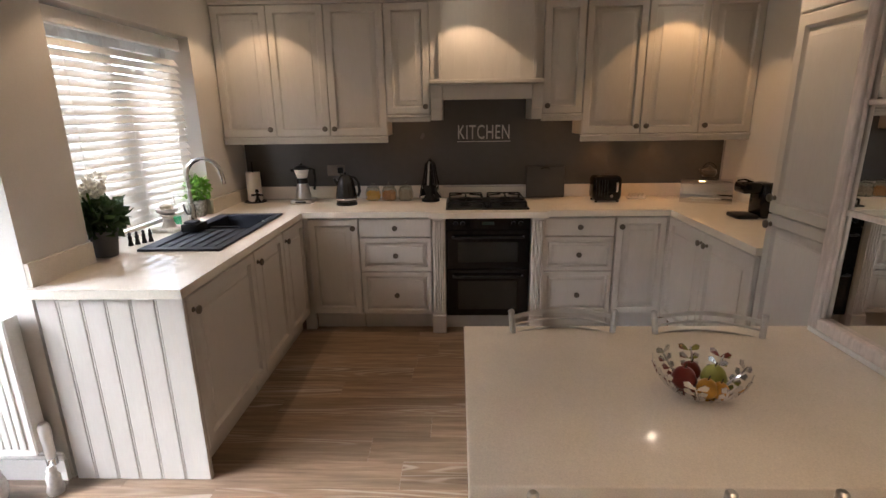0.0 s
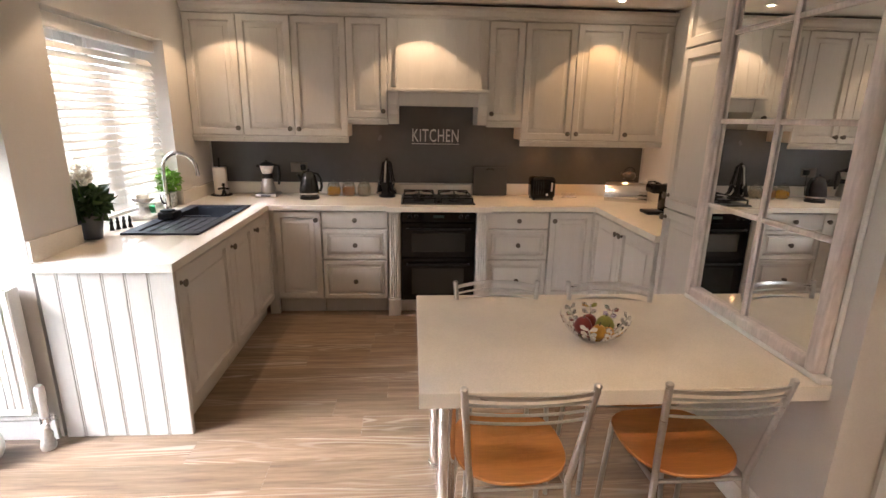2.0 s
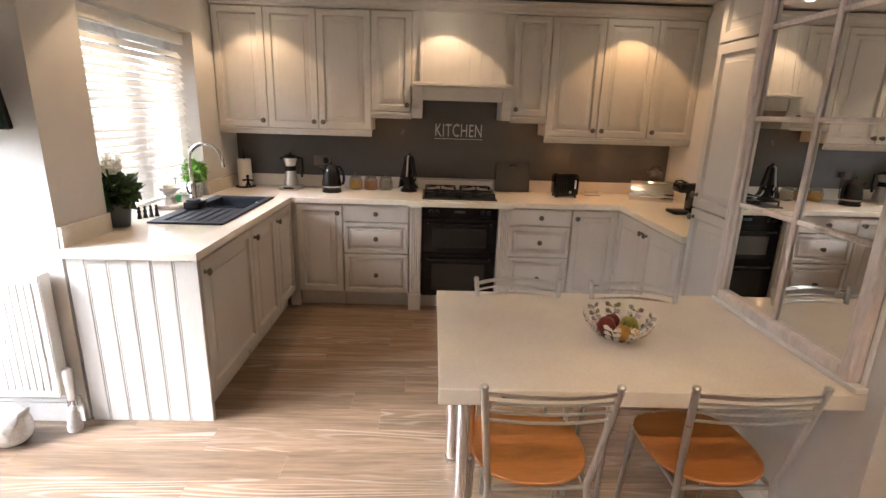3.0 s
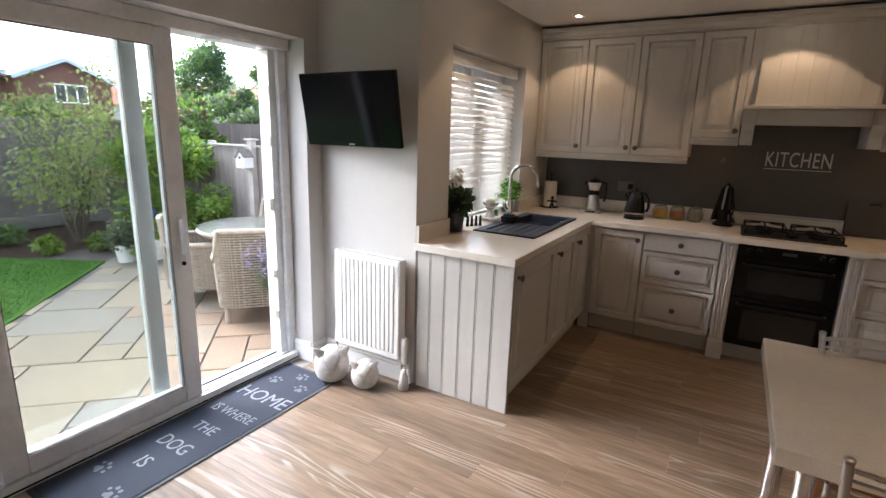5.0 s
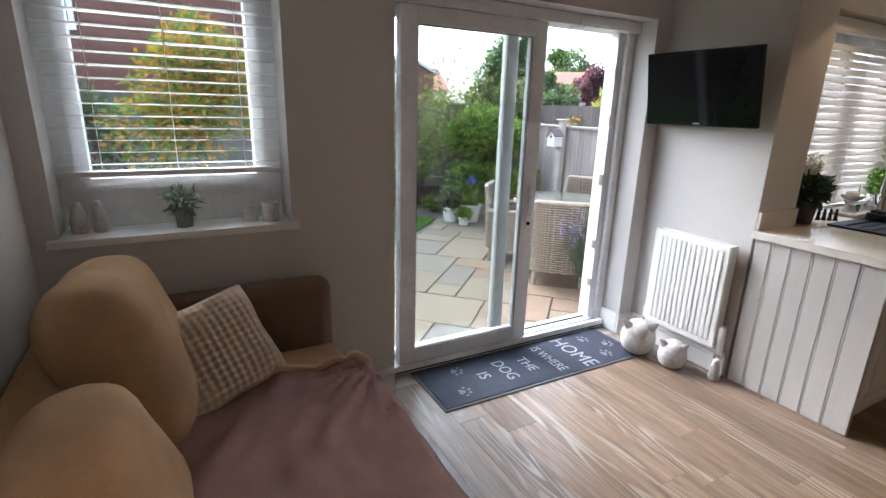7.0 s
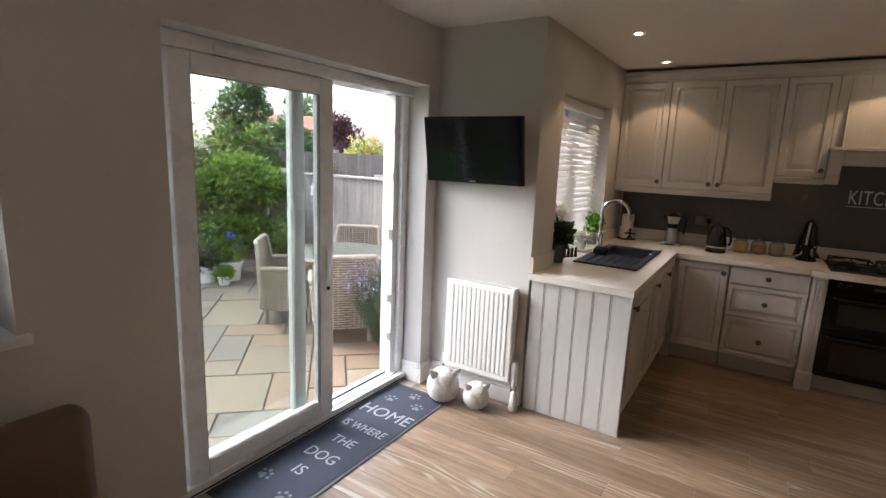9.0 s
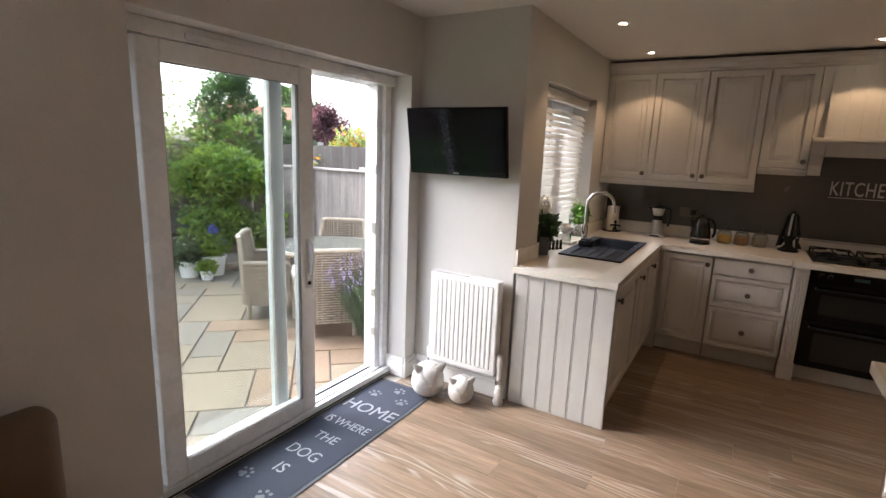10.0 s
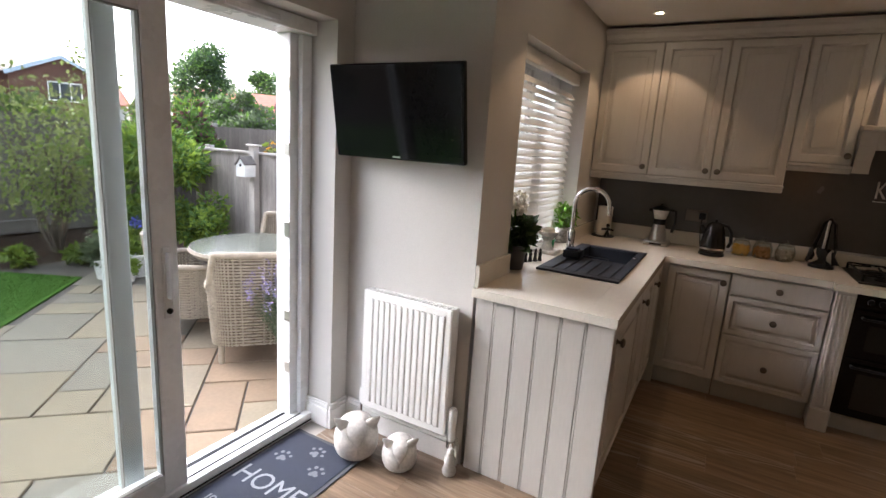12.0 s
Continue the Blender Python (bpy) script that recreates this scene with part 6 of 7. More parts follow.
th = thing("throw_blanket", (-1.55, -0.6, 0.456), "mauve fleece throw with peach binding spread over the seat", "throw")
bm = bmesh.new()
nx, ny = 80, 70
rows = []
for i in range(nx + 1):
    x = -1.93 + 0.99 * i / nx
    row = []
    for j in range(ny + 1):
        s = j / ny * 1.18
        y0 = -1.04 + s
        if y0 <= -0.31:
            y, z = y0, 0.468
        else:
            q = y0 + 0.31
            y, z = -0.31 + 0.035 + 0.02 * min(1, q / 0.1), 0.468 - max(0.0, q - 0.02)
            y = -0.31 + 0.04 * math.sin(min(1.57, q / 0.03))
        f = 0.024 * noise.noise(Vector((x * 3.0 + y0 * 2.2, y0 * 1.2 - x * 0.9, 0.3))) + 0.013 * math.sin(46 * (x * 0.30 + y0) + 7 * noise.noise(Vector((x * 3, y0 * 3, 5)))) * max(0.0, noise.noise(Vector((x * 2.2, y0 * 2.2, 8))) + 0.3) + 0.010 * math.sin(18 * (x * 0.55 + y0) + 3 * noise.noise(Vector((x * 2, y0 * 2, 1))))
        fx, fy = x + 1.88, y0 + 0.24
        f += 0.030 * math.exp(-math.hypot(fx, fy) / 0.55) * (0.5 + 0.5 * math.sin(26 * math.atan2(fy, fx) + 2 * noise.noise(Vector((x * 4, y0 * 4, 3)))))
        over = max(0.0, min(1.0, (y0 + 0.31) / 0.10))
        z += (0.014 + f) * (1 - over)
        y += (0.020 + 0.4 * f) * over
        row.append(bm.verts.new((x, y, max(0.02, z))))
    rows.append(row)
for i in range(nx):
    for j in range(ny):
        bm.faces.new((rows[i][j], rows[i + 1][j], rows[i + 1][j + 1], rows[i][j + 1]))
edge = [v.co.copy() for v in rows[0]] 
back = [r[0].co.copy() for r in rows]
bmesh.ops.solidify(bm, geom=bm.faces[:], thickness=0.006)
part("fleece", bm, THROW, th)
part("binding", tube(bmesh.new(), [p + Vector((0, 0, 0.008)) for p in edge], 0.019, 8), TRIMFAB, th, "peach satin binding")
part("binding", tube(bmesh.new(), [p + Vector((0, 0, 0.008)) for p in back], 0.019, 8), TRIMFAB, th, "peach satin binding")

# ---- on the sofa window's sill ----
SLZ = VZ0 + 0.0295
pp = thing("potted_plant", (-2.44, -0.885, SLZ), "small grey-green lavender plant in a pale pot on the sill", "plant")
part("pot", lathe(bmesh.new(), [(0, SLZ), (0.030, SLZ), (0.038, SLZ + 0.075), (0.034, SLZ + 0.075), (0.030, SLZ + 0.06), (0, SLZ + 0.058)], at=(-2.44, -0.875, 0), seg=20), POST, pp)
leaves("foliage", pp, LEAF["sage"], 160, 0.045, ball((-2.44, -0.875, SLZ + 0.11), 0.055), rng, ratio=0.25)
part("stem", tube(bmesh.new(), [(-2.44, -0.875, SLZ + 0.058), (-2.435, -0.87, SLZ + 0.12)], 0.004, 6), BARK, pp)
for x, y, r, h in ((-2.43, -0.53, 0.037, 0.085), (-2.46, -0.61, 0.030, 0.055)):
    t = thing("candle_jar", (x, y, SLZ), "cream glazed candle jar on the window sill", "candle", "candle jars")
    part("jar", lathe(bmesh.new(), [(0, SLZ), (r, SLZ), (r, SLZ + h), (r - 0.004, SLZ + h), (r - 0.004, SLZ + h - 0.02), (0, SLZ + h - 0.02)], at=(x, y, 0), seg=22), CERAMIC, t)
    part("wick", tube(bmesh.new(), [(x, y, SLZ + h - 0.02), (x + 0.001, y, SLZ + h - 0.008)], 0.0012, 5), IRON, t)
for y in (-1.24, -1.17):
    t = thing("sill_ornament", (-2.47, y, SLZ), "white ceramic ornament at the end of the sill", "ornament", "sill ornaments")
    part("body", lathe(bmesh.new(), [(0, SLZ), (0.028, SLZ), (0.032, SLZ + 0.05), (0.02, SLZ + 0.10), (0.012, SLZ + 0.12), (0, SLZ + 0.125)], at=(-2.47, y, 0), seg=16), CERAMIC, t)

# ---- garden ----
GZ = -0.13
solid("ground", boxes((-80, 60, -60, 60, GZ - 0.5, GZ - 0.035)), SOIL, "dark soil and bare ground of the garden", "ground")
# the lawn's edge runs diagonally: x + y = EDGE
EDGE = -4.12
lawn = bmesh.new()
pl = [(-6.62, 2.50), (EDGE + 1.6, -1.6), (-3.2, -3.5), (-12.0, -3.5), (-9.6, 0.75)]
top = [lawn.verts.new((x, y, GZ + 0.004)) for x, y in pl]
bot = [lawn.verts.new((x, y, GZ - 0.03)) for x, y in pl]
lawn.faces.new(top)
lawn.faces.new(bot[::-1])
for k in range(len(pl)):
    j = (k + 1) % len(pl)
    lawn.faces.new((top[k], top[j], bot[j], bot[k]))
lawn_ob = solid("lawn", lawn, LAWN, "bright green short artificial lawn edged in stone", "lawn", kind="structure")
# blades of the turf, nearest stretch
rng = random.Random(11)
vs, fs = [], []
while len(fs) < 60000:
    x, y = rng.uniform(-8.6, -3.6), rng.uniform(-1.4, 2.5)
    if x + y > EDGE - 0.05 or y - 2.50 > (x + 6.62) * 0.587:
        continue
    a, h = rng.uniform(0, 6.28), rng.uniform(0.006, 0.013)
    i = len(vs)
    dx, dy = 0.004 * math.cos(a), 0.004 * math.sin(a)
    vs += [(x - dx, y - dy, GZ + 0.003), (x + dx, y + dy, GZ + 0.003), (x + rng.gauss(0, 0.008), y + rng.gauss(0, 0.008), GZ + 0.004 + h)]
    fs.append((i, i + 1, i + 2))
me = bpy.data.meshes.new("grass")
me.from_pydata(vs, [], fs)
me.materials.append(LAWN)
tagged(new("grass", me), "short green turf blades of the lawn", "grass", kind="stuff")

# bark-strewn bed
bed = bmesh.new()
bmesh.ops.create_grid(bed, x_segments=60, y_segments=60, size=1, matrix=Matrix.Translation((-8.3, 1.6, GZ - 0.02)) @ Matrix.Diagonal((2.2, 6.0, 1, 1)))
for v in bed.verts:
    v.co.z += 0.035 * noise.noise(v.co * 3.0) + 0.02 * noise.noise(v.co * 9.0) - 0.01
    if v.co.x + v.co.y > EDGE - 0.3 and v.co.y < 3.0:
        v.co.z = GZ - 0.06
    if v.co.y - 2.50 < (v.co.x + 6.62) * 0.587 - 0.1:
        v.co.z = GZ - 0.08
solid("flower_bed", bed, SOIL, "dark bark-mulched flower bed behind the lawn", "flower bed", kind="structure", smooth=True)

# patio: sandstone slabs in courses laid at 45 degrees
patio = thing("patio", (-4.5, 2.0, GZ - 0.03), "patio of mixed buff, grey and pink sandstone slabs", "patio", kind="structure")
part("bedding", boxes((-7.5, XD - 0.31, -3.4, 3.9, GZ - 0.034, GZ - 0.012)), MORTAR, patio, smooth=False)
rng = random.Random(23)


def clip(poly, a, b, c):
    """Keep the part of a polygon where a x + b y <= c."""
    out = []
    for (p, q) in zip(poly, poly[1:] + poly[:1]):
        dp, dq = a * p[0] + b * p[1] - c, a * q[0] + b * q[1] - c
        if dp <= 0:
            out.append(p)
        if dp * dq < 0:
            t = dp / (dp - dq)
            out.append((p[0] + t * (q[0] - p[0]), p[1] + t * (q[1] - p[1])))
    return out


def slab(poly, mat, parent, name="slab"):
    bm = bmesh.new()
    z = GZ + rng.uniform(-0.002, 0.002)
    cx = sum(p[0] for p in poly) / len(poly)
    cy = sum(p[1] for p in poly) / len(poly)
    lo = [bm.verts.new((x, y, GZ - 0.03)) for x, y in poly]
    mid = [bm.verts.new((x, y, z - 0.005)) for x, y in poly]
    hi = []
    for x, y in poly:
        d = math.hypot(x - cx, y - cy) or 1
        hi.append(bm.verts.new((x + (cx - x) * 0.006 / d, y + (cy - y) * 0.006 / d, z)))
    n = len(poly)
    for a, b in ((lo, mid), (mid, hi)):
        for k in range(n):
            j = (k + 1) % n
            bm.faces.new((a[k], a[j], b[j], b[k]))
    bm.faces.new(hi)
    return part(name, bm, mat, parent, smooth=False)


S2 = math.sqrt(0.5)
U0, V0P, MU, MV = 2.90, -2.62, 0.294, 0.279
# slabs before the door, in modules across and along the courses: across, along, size across, size along
LAID = ((2, 0, 2, 2), (0, 1, 2, 3), (2, 2, 1, 1), (3, 2, 2, 1), (5, 2, 1, 2), (4, -1, 2, 3), (6, -1, 2, 2), (6, 1, 3, 2), (1, 5, 2, 1), (2, 6, 1, 2), (0, 6, 2, 2), (2, 3, 2, 2), (4, 3, 1, 2), (-2, 0, 2, 3), (0, 4, 2, 1), (3, 5, 1, 3), (8, -1, 1, 2), (4, 5, 2, 2), (-1, 3, 1, 2))
taken = {}


def lay(i, j, n, m):
    for p in range(i, i + n):
        for q in range(j, j + m):
            taken[p, q] = True
    g = 0.006
    # across runs along (-1, 1), along runs along (1, 1)
    poly = [(-a * S2 + b * S2, a * S2 + b * S2) for a, b in ((U0 + i * MU + g, V0P + j * MV + g), (U0 + i * MU + g, V0P + (j + m) * MV - g), (U0 + (i + n) * MU - g, V0P + (j + m) * MV - g), (U0 + (i + n) * MU - g, V0P + j * MV + g))]
    poly = clip(poly, 1, 0, XD - 0.312) if poly[0][1] < 2.17 else clip(poly, 1, 0, XW - 0.312)
    if poly:
        poly = clip(poly, -1, -1, -(EDGE + 0.12)) if sum(p[1] for p in poly) / len(poly) < 2.62 else clip(poly, -1, 0, 6.75)
    for a, b, c in ((0, 1, 3.88), (0, -1, 1.6)):
        if poly:
            poly = clip(poly, a, b, c)
    if len(poly) > 2 and abs(sum(p[0] * q[1] - p[1] * q[0] for p, q in zip(poly, poly[1:] + poly[:1]))) > 0.008:
        warm = i < 5 and j > 3
        slab(poly, SLABS[rng.choice((0, 0, 2, 2) if warm else (0, 0, 0, 1, 1, 2))], patio)


for row in LAID:
    lay(*row)
for i in range(-24, 15):
    for j in range(-16, 22):
        if (i, j) in taken:
            continue
        for n, m in rng.sample(((2, 3), (2, 2), (2, 2), (1, 2), (2, 1), (3, 2)), 6) + [(1, 2), (2, 1), (1, 1)]:
            if not any((p, q) in taken for p in range(i, i + n) for q in range(j, j + m)):
                lay(i, j, n, m)
                break
for k in range(13):
    a = 0.6 + 0.42 * k - 2.4
    poly = [(EDGE / 2 + 0.055 - aa + s, EDGE / 2 + 0.055 + aa + s) for aa, s in ((a + 0.004, -0.05), (a + 0.293, -0.05), (a + 0.293, 0.0), (a + 0.004, 0.0))]
    if max(p[1] for p in poly) < 2.9 and min(p[1] for p in poly) > -1.35:
        slab(poly, SLABS[0], patio, "edging_stone")

# fences: overlapping upright boards
def fence(p0, p1, z1, mat, label, cap=True, post_every=1.85, w=0.125):
    a, b = Vector((*p0, 0)), Vector((*p1, 0))
    L = (b - a).length
    ang = math.atan2(b.y - a.y, b.x - a.x)
    M = Matrix.Translation((a.x, a.y, GZ)) @ Matrix.Rotation(ang, 4, "Z")
    f = thing("fence", (0, 0, 0), label, "fence", m=M)
    H0 = z1 - GZ
    bm = bmesh.new()
    vs = [(0, -0.006), (w, -0.002), (w, 0.008), (0, 0.002)]
    l = [[bm.verts.new((x, y, z)) for x, y in vs] for z in (0.03, H0 - 0.03)]
    for k in range(4):
        j = (k + 1) % 4
        bm.faces.new((l[0][k], l[0][j], l[1][j], l[1][k]))
    bm.faces.new(l[0][::-1])
    bm.faces.new(l[1])
    me = finish(bm, "board", mat)
    n = int(L / (w * 0.84))
    for k in range(n):
        o = new("board", me)
        o.parent = f
        o.matrix_basis = Matrix.Translation((k * w * 0.84, -0.006 * (k % 2), random.uniform(-0.01, 0.005)))
        ORIGIN[o] = Vector((0, 0, 0))
    for z in (0.25, H0 - 0.25):
        part("rail", boxes((0, L, -0.052, -0.016, z, z + 0.06)), mat, f, smooth=False)
    if cap:
        part("capping", boxes((0, L, -0.030, 0.045, H0 - 0.028, H0), bev=0.003), FENCECAP, f, smooth=False)
    for k in range(int(L / post_every) + 1):
        part("post", boxes((k * post_every, k * post_every + 0.09, -0.14, -0.055, 0.0, H0 + 0.03), bev=0.006), POST if not cap else FENCECAP, f, smooth=False)
    return f


FENCECAP = material("pale_timber_capping", (0.33, 0.305, 0.275), 0.85, vary=0.15, fine=60, bump=0.2)
fence((XD - 0.45, 3.95), (-6.75, 3.95), 1.30, FENCE, "weathered grey-brown close-board garden fence with pale capping")
fence((-4.0, 6.2), (-9.75, 6.2), 1.62, FENCEDARK, "dark grey close-board fence of the next garden", cap=False)
fence((-9.75, 6.2), (-9.75, -3.5), 1.62, FENCEDARK, "dark grey close-board fence along the end of the garden", cap=False)
slp = thing("sleeper_edging", (-9.3, 2.5, GZ), "weathered timber rail along the back of the bed", "edging")
part("rail", boxes((-9.55, -9.47, -1.5, 4.6, GZ, GZ + 0.20), bev=0.01), FENCEDARK, slp, smooth=False)

bp = thing("fence_post", (-5.53, 3.86, GZ), "pale square timber post beside the fence", "post")
part("shaft", boxes((-5.575, -5.485, 3.835, 3.915, GZ, 1.36), bev=0.006), FENCECAP, bp, smooth=False)
part("cap", boxes((-5.60, -5.46, 3.81, 3.94, 1.3605, 1.385), bev=0.008), FENCECAP, bp, smooth=False)
bh = thing("bird_box", (-5.53, 3.74, 1.05), "small white bird box with a grey ridged roof on a post", "bird box")
bm = bmesh.new()
prof = [(-0.075, 1.02), (0.075, 1.02), (0.075, 1.16), (0, 1.24), (-0.075, 1.16)]
la = [bm.verts.new((-5.53 + x, 3.69, z)) for x, z in prof]
lb = [bm.verts.new((-5.53 + x, 3.834, z)) for x, z in prof]
for i in range(5):
    j = (i + 1) % 5
    bm.faces.new((la[i], la[j], lb[j], lb[i]))
bm.faces.new(la[::-1])
bm.faces.new(lb)
part("body", bm, RENDERW, bh, smooth=False)
for s in (-1, 1):
    bm = boxes((0, 0.125, 3.67, 3.834, 0, 0.012))
    bm.transform(Matrix.Translation((-5.53, 0, 1.245)) @ Matrix.Rotation(radians(47 if s > 0 else 133), 4, "Y"))
    part("roof", bm, FENCEDARK, bh, smooth=False)
part("hole", lathe(bmesh.new(), [(0, 0), (0.018, 0), (0.018, 0.003), (0, 0.003)], m=Matrix.Translation((-5.53, 3.6895, 1.15)) @ Matrix.Rotation(radians(90), 4, "X"), seg=14), IRON, bh)


# wicker dining set
def wicker_panel(bm, f, nu, nv, r):
    """Woven strands over a surface f(u, v), u and v in 0 to 1, each bobbing over and under."""
    for j in range(nv):
        v = (j + 0.5) / nv
        pts = []
        for i in range(nu * 2 + 1):
            uu = i / (nu * 2)
            p, n = f(uu, v)
            pts.append(p + n * (r * 0.9 if (i + j) % 2 else -r * 0.5))
        tube(bm, pts, r, 4)
    for i in range(nu):
        uu = (i + 0.5) / nu
        p0 = [f(uu, v)[0] for v in (0, 0.25, 0.5, 0.75, 1)]
        tube(bm, p0, r * 0.8, 4)


def surf(f, e=0.01):
    def g(u, v):
        p = f(u, v)
        a, b = f(min(1, u + e), v) - f(max(0, u - e), v), f(u, min(1, v + e)) - f(u, max(0, v - e))
        return p, a.cross(b).normalized()
    return g


def sheet(bm, f, nu, nv, off):
    rows = [[bm.verts.new(f(i / nu, j / nv)[0] + f(i / nu, j / nv)[1] * off) for j in range(nv + 1)] for i in range(nu + 1)]
    for i in range(nu):
        for j in range(nv):
            bm.faces.new((rows[i][j], rows[i + 1][j], rows[i + 1][j + 1], rows[i][j + 1]))


# dark sheet behind the weave: shade between strands put into its colour
WEAVESHADE = material("rattan_shade_backing", (0.10, 0.075, 0.05), 0.8, vary=0.1, bump=0.1)


def wicker_chair(m):
    c = thing("garden_chair", (0, 0, 0), "cream woven rattan garden armchair at the patio table", "garden chair", "chairs round the patio table", m=m)

    def shell(u, v):
        a = radians(-205 + 230 * u)
        q = max(0.0, min(1.0, (58 - abs(-205 + 230 * u + 90)) / 20))
        top = 0.58 + 0.24 * q * q * (3 - 2 * q)
        fl = 1.0 + 0.10 * v
        ca, sa = math.cos(a), math.sin(a)
        return Vector((0.28 * fl * math.copysign(abs(ca) ** 0.45, ca), 0.27 * fl * math.copysign(abs(sa) ** 0.45, sa), 0.15 + (top - 0.15) * v))
    f = surf(shell)
    bm = bmesh.new()
    wicker_panel(bm, f, 44, 30, 0.0075)
    part("woven_shell", bm, WICKER, c)["kind"] = "stuff"
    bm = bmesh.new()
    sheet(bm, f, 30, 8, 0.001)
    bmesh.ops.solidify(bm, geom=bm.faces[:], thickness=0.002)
    part("frame_lining", bm, WEAVESHADE, c)
    part("rolled_rim", tube(bmesh.new(), [f(k / 30, 1.0)[0] for k in range(31)], 0.024, 10), WICKER, c)
    part("seat_cushion", boxes((-0.24, 0.24, -0.20, 0.26, 0.40, 0.455), bev=0.022, seg=3), material("grey_cushion", (0.38, 0.37, 0.36), 0.95, vary=0.08, bump=0.2), c, "grey seat cushion")
    part("seat_apron", boxes((-0.27, 0.27, 0.22, 0.27, 0.17, 0.395), bev=0.012), WICKER, c)
    for x, y in ((-0.24, 0.23), (0.24, 0.23), (-0.22, -0.20), (0.22, -0.20)):
        part("leg", tube(bmesh.new(), [(x, y, 0.001), (x * 0.98, y * 0.98, 0.40)], 0.022, 8), WICKER, c)
    return c


TC = Vector((-4.14, 2.75))


def at_table(x, y):
    """A chair at x, y facing the table."""
    return pose(x, y, GZ + 0.002, 0, 0, math.degrees(math.atan2(TC.y - y, TC.x - x)) - 90)


wc = wicker_chair(at_table(-3.70, 2.36))
copy_thing(wc, at_table(-4.52, 2.40))
copy_thing(wc, at_table(-4.56, 3.42))
gt = thing("garden_table", (TC.x, TC.y, GZ), "round cream rattan patio table with a patterned glass top", "table")
zt = GZ + 0.70
part("top_rim", lathe(bmesh.new(), [(0.47, zt - 0.03), (0.515, zt - 0.035), (0.53, zt - 0.01), (0.52, zt + 0.012), (0.495, zt + 0.012), (0.47, zt - 0.005), (0.47, zt - 0.03)], at=(TC.x, TC.y, 0), seg=40), WICKER, gt)
part("top_board", lathe(bmesh.new(), [(0, zt - 0.02), (0.47, zt - 0.02), (0.47, zt - 0.003), (0, zt - 0.003)], at=(TC.x, TC.y, 0), seg=36), WICKER, gt)
part("glass_top", lathe(bmesh.new(), [(0, zt + 0.0125), (0.515, zt + 0.0125), (0.518, zt + 0.016), (0.515, zt + 0.0195), (0, zt + 0.0195)], at=(TC.x, TC.y, 0), seg=40), FROST, gt, "patterned tempered glass top")
for k in range(4):
    a = radians(45 + 90 * k)
    part("leg", tube(bmesh.new(), [(TC.x + 0.30 * math.cos(a), TC.y + 0.30 * math.sin(a), GZ + 0.002), (TC.x + 0.36 * math.cos(a), TC.y + 0.36 * math.sin(a), zt - 0.03)], 0.028, 10), WICKER, gt)


# planting
def twig_tree(name, x, y, h, r, stems, leaf, n, size, label, seed, z0=GZ - 0.03, low=0.35, spread=1.0, category="tree"):
    rg = random.Random(seed)
    t = thing(name, (x, y, z0), label, category)
    ends = []
    for s in range(stems):
        a = 2 * math.pi * (s + rg.random() * 0.6) / stems
        lean = r * spread * rg.uniform(0.35, 0.95)
        hh = h * rg.uniform(0.72, 0.98)
        pts = [Vector((x + 0.02 * math.cos(a), y + 0.02 * math.sin(a), z0))]
        for q in (0.2, 0.4, 0.6, 0.8, 1.0):
            pts.append(Vector((x + lean * q ** 1.3 * math.cos(a) + rg.gauss(0, 0.02 * h), y + lean * q ** 1.3 * math.sin(a) + rg.gauss(0, 0.02 * h), z0 + hh * q)))
        part("trunk" if s == 0 else "limb", tube(bmesh.new(), pts, 0.010 * h + 0.006, 6, r_end=0.004), BARK, t)
        for q in range(2, 6):
            for k in range(4):
                d = Vector((rg.gauss(0, 1), rg.gauss(0, 1), rg.gauss(0.25, 0.6))).normalized() * r * rg.uniform(0.2, 0.6)
                e = pts[q] + d
                if e.z < z0 + low * h:
                    e.z = z0 + low * h + rg.random() * 0.1 * h
                ends.append(e)
    c = Vector((x, y, z0 + h * 0.6))

    def place(g):
        e = g.choice(ends)
        v = Vector((g.gauss(0, 1), g.gauss(0, 1), g.gauss(0, 0.8)))
        p = e + v * r * 0.14
        return p, (p - c)
    for nm, mt, share in leaf:
        leaves(nm, t, mt, int(n * share), size, place, rg, droop=0.2)
    return t


def shrub(name, x, y, z0, rx, rz, mats, n, size, label, seed, ratio=0.5, category="shrub", droop=0.1, lobes=9, lr=(0.3, 0.55), foot=None):
    rg = random.Random(seed)
    t = thing(name, (x, y, z0), label, category)
    part("stem", tube(bmesh.new(), [(x, y, z0 if foot is None else foot), (x + 0.02, y, z0 + rz), (x, y + 0.03, z0 + 1.4 * rz)], 0.02, 6, r_end=0.006), BARK, t)
    blobs = []
    for k in range(lobes):
        a, e = rg.uniform(0, 6.28), rg.uniform(-0.2, 1.0)
        q = rx * rg.uniform(0.35, 0.75)
        blobs.append((Vector((x + q * math.cos(a) * (1 - 0.4 * max(0, e)), y + q * math.sin(a) * (1 - 0.4 * max(0, e)), z0 + rz * (1.0 + 0.75 * e))), rx * rg.uniform(*lr)))

    def place(g):
        c, r = g.choice(blobs)
        v = Vector((g.gauss(0, 1), g.gauss(0, 1), g.gauss(0.2, 0.9))).normalized()
        p = c + v * r * g.uniform(0.55, 1.0) * (1 + 0.25 * noise.noise(v * 3 + c))
        p.z = max(p.z, z0 + 0.02)
        return p, v
    for nm, mt, share in mats:
        leaves(nm, t, mt, int(n * share), size, place, rg, ratio=ratio, droop=droop)
    return t


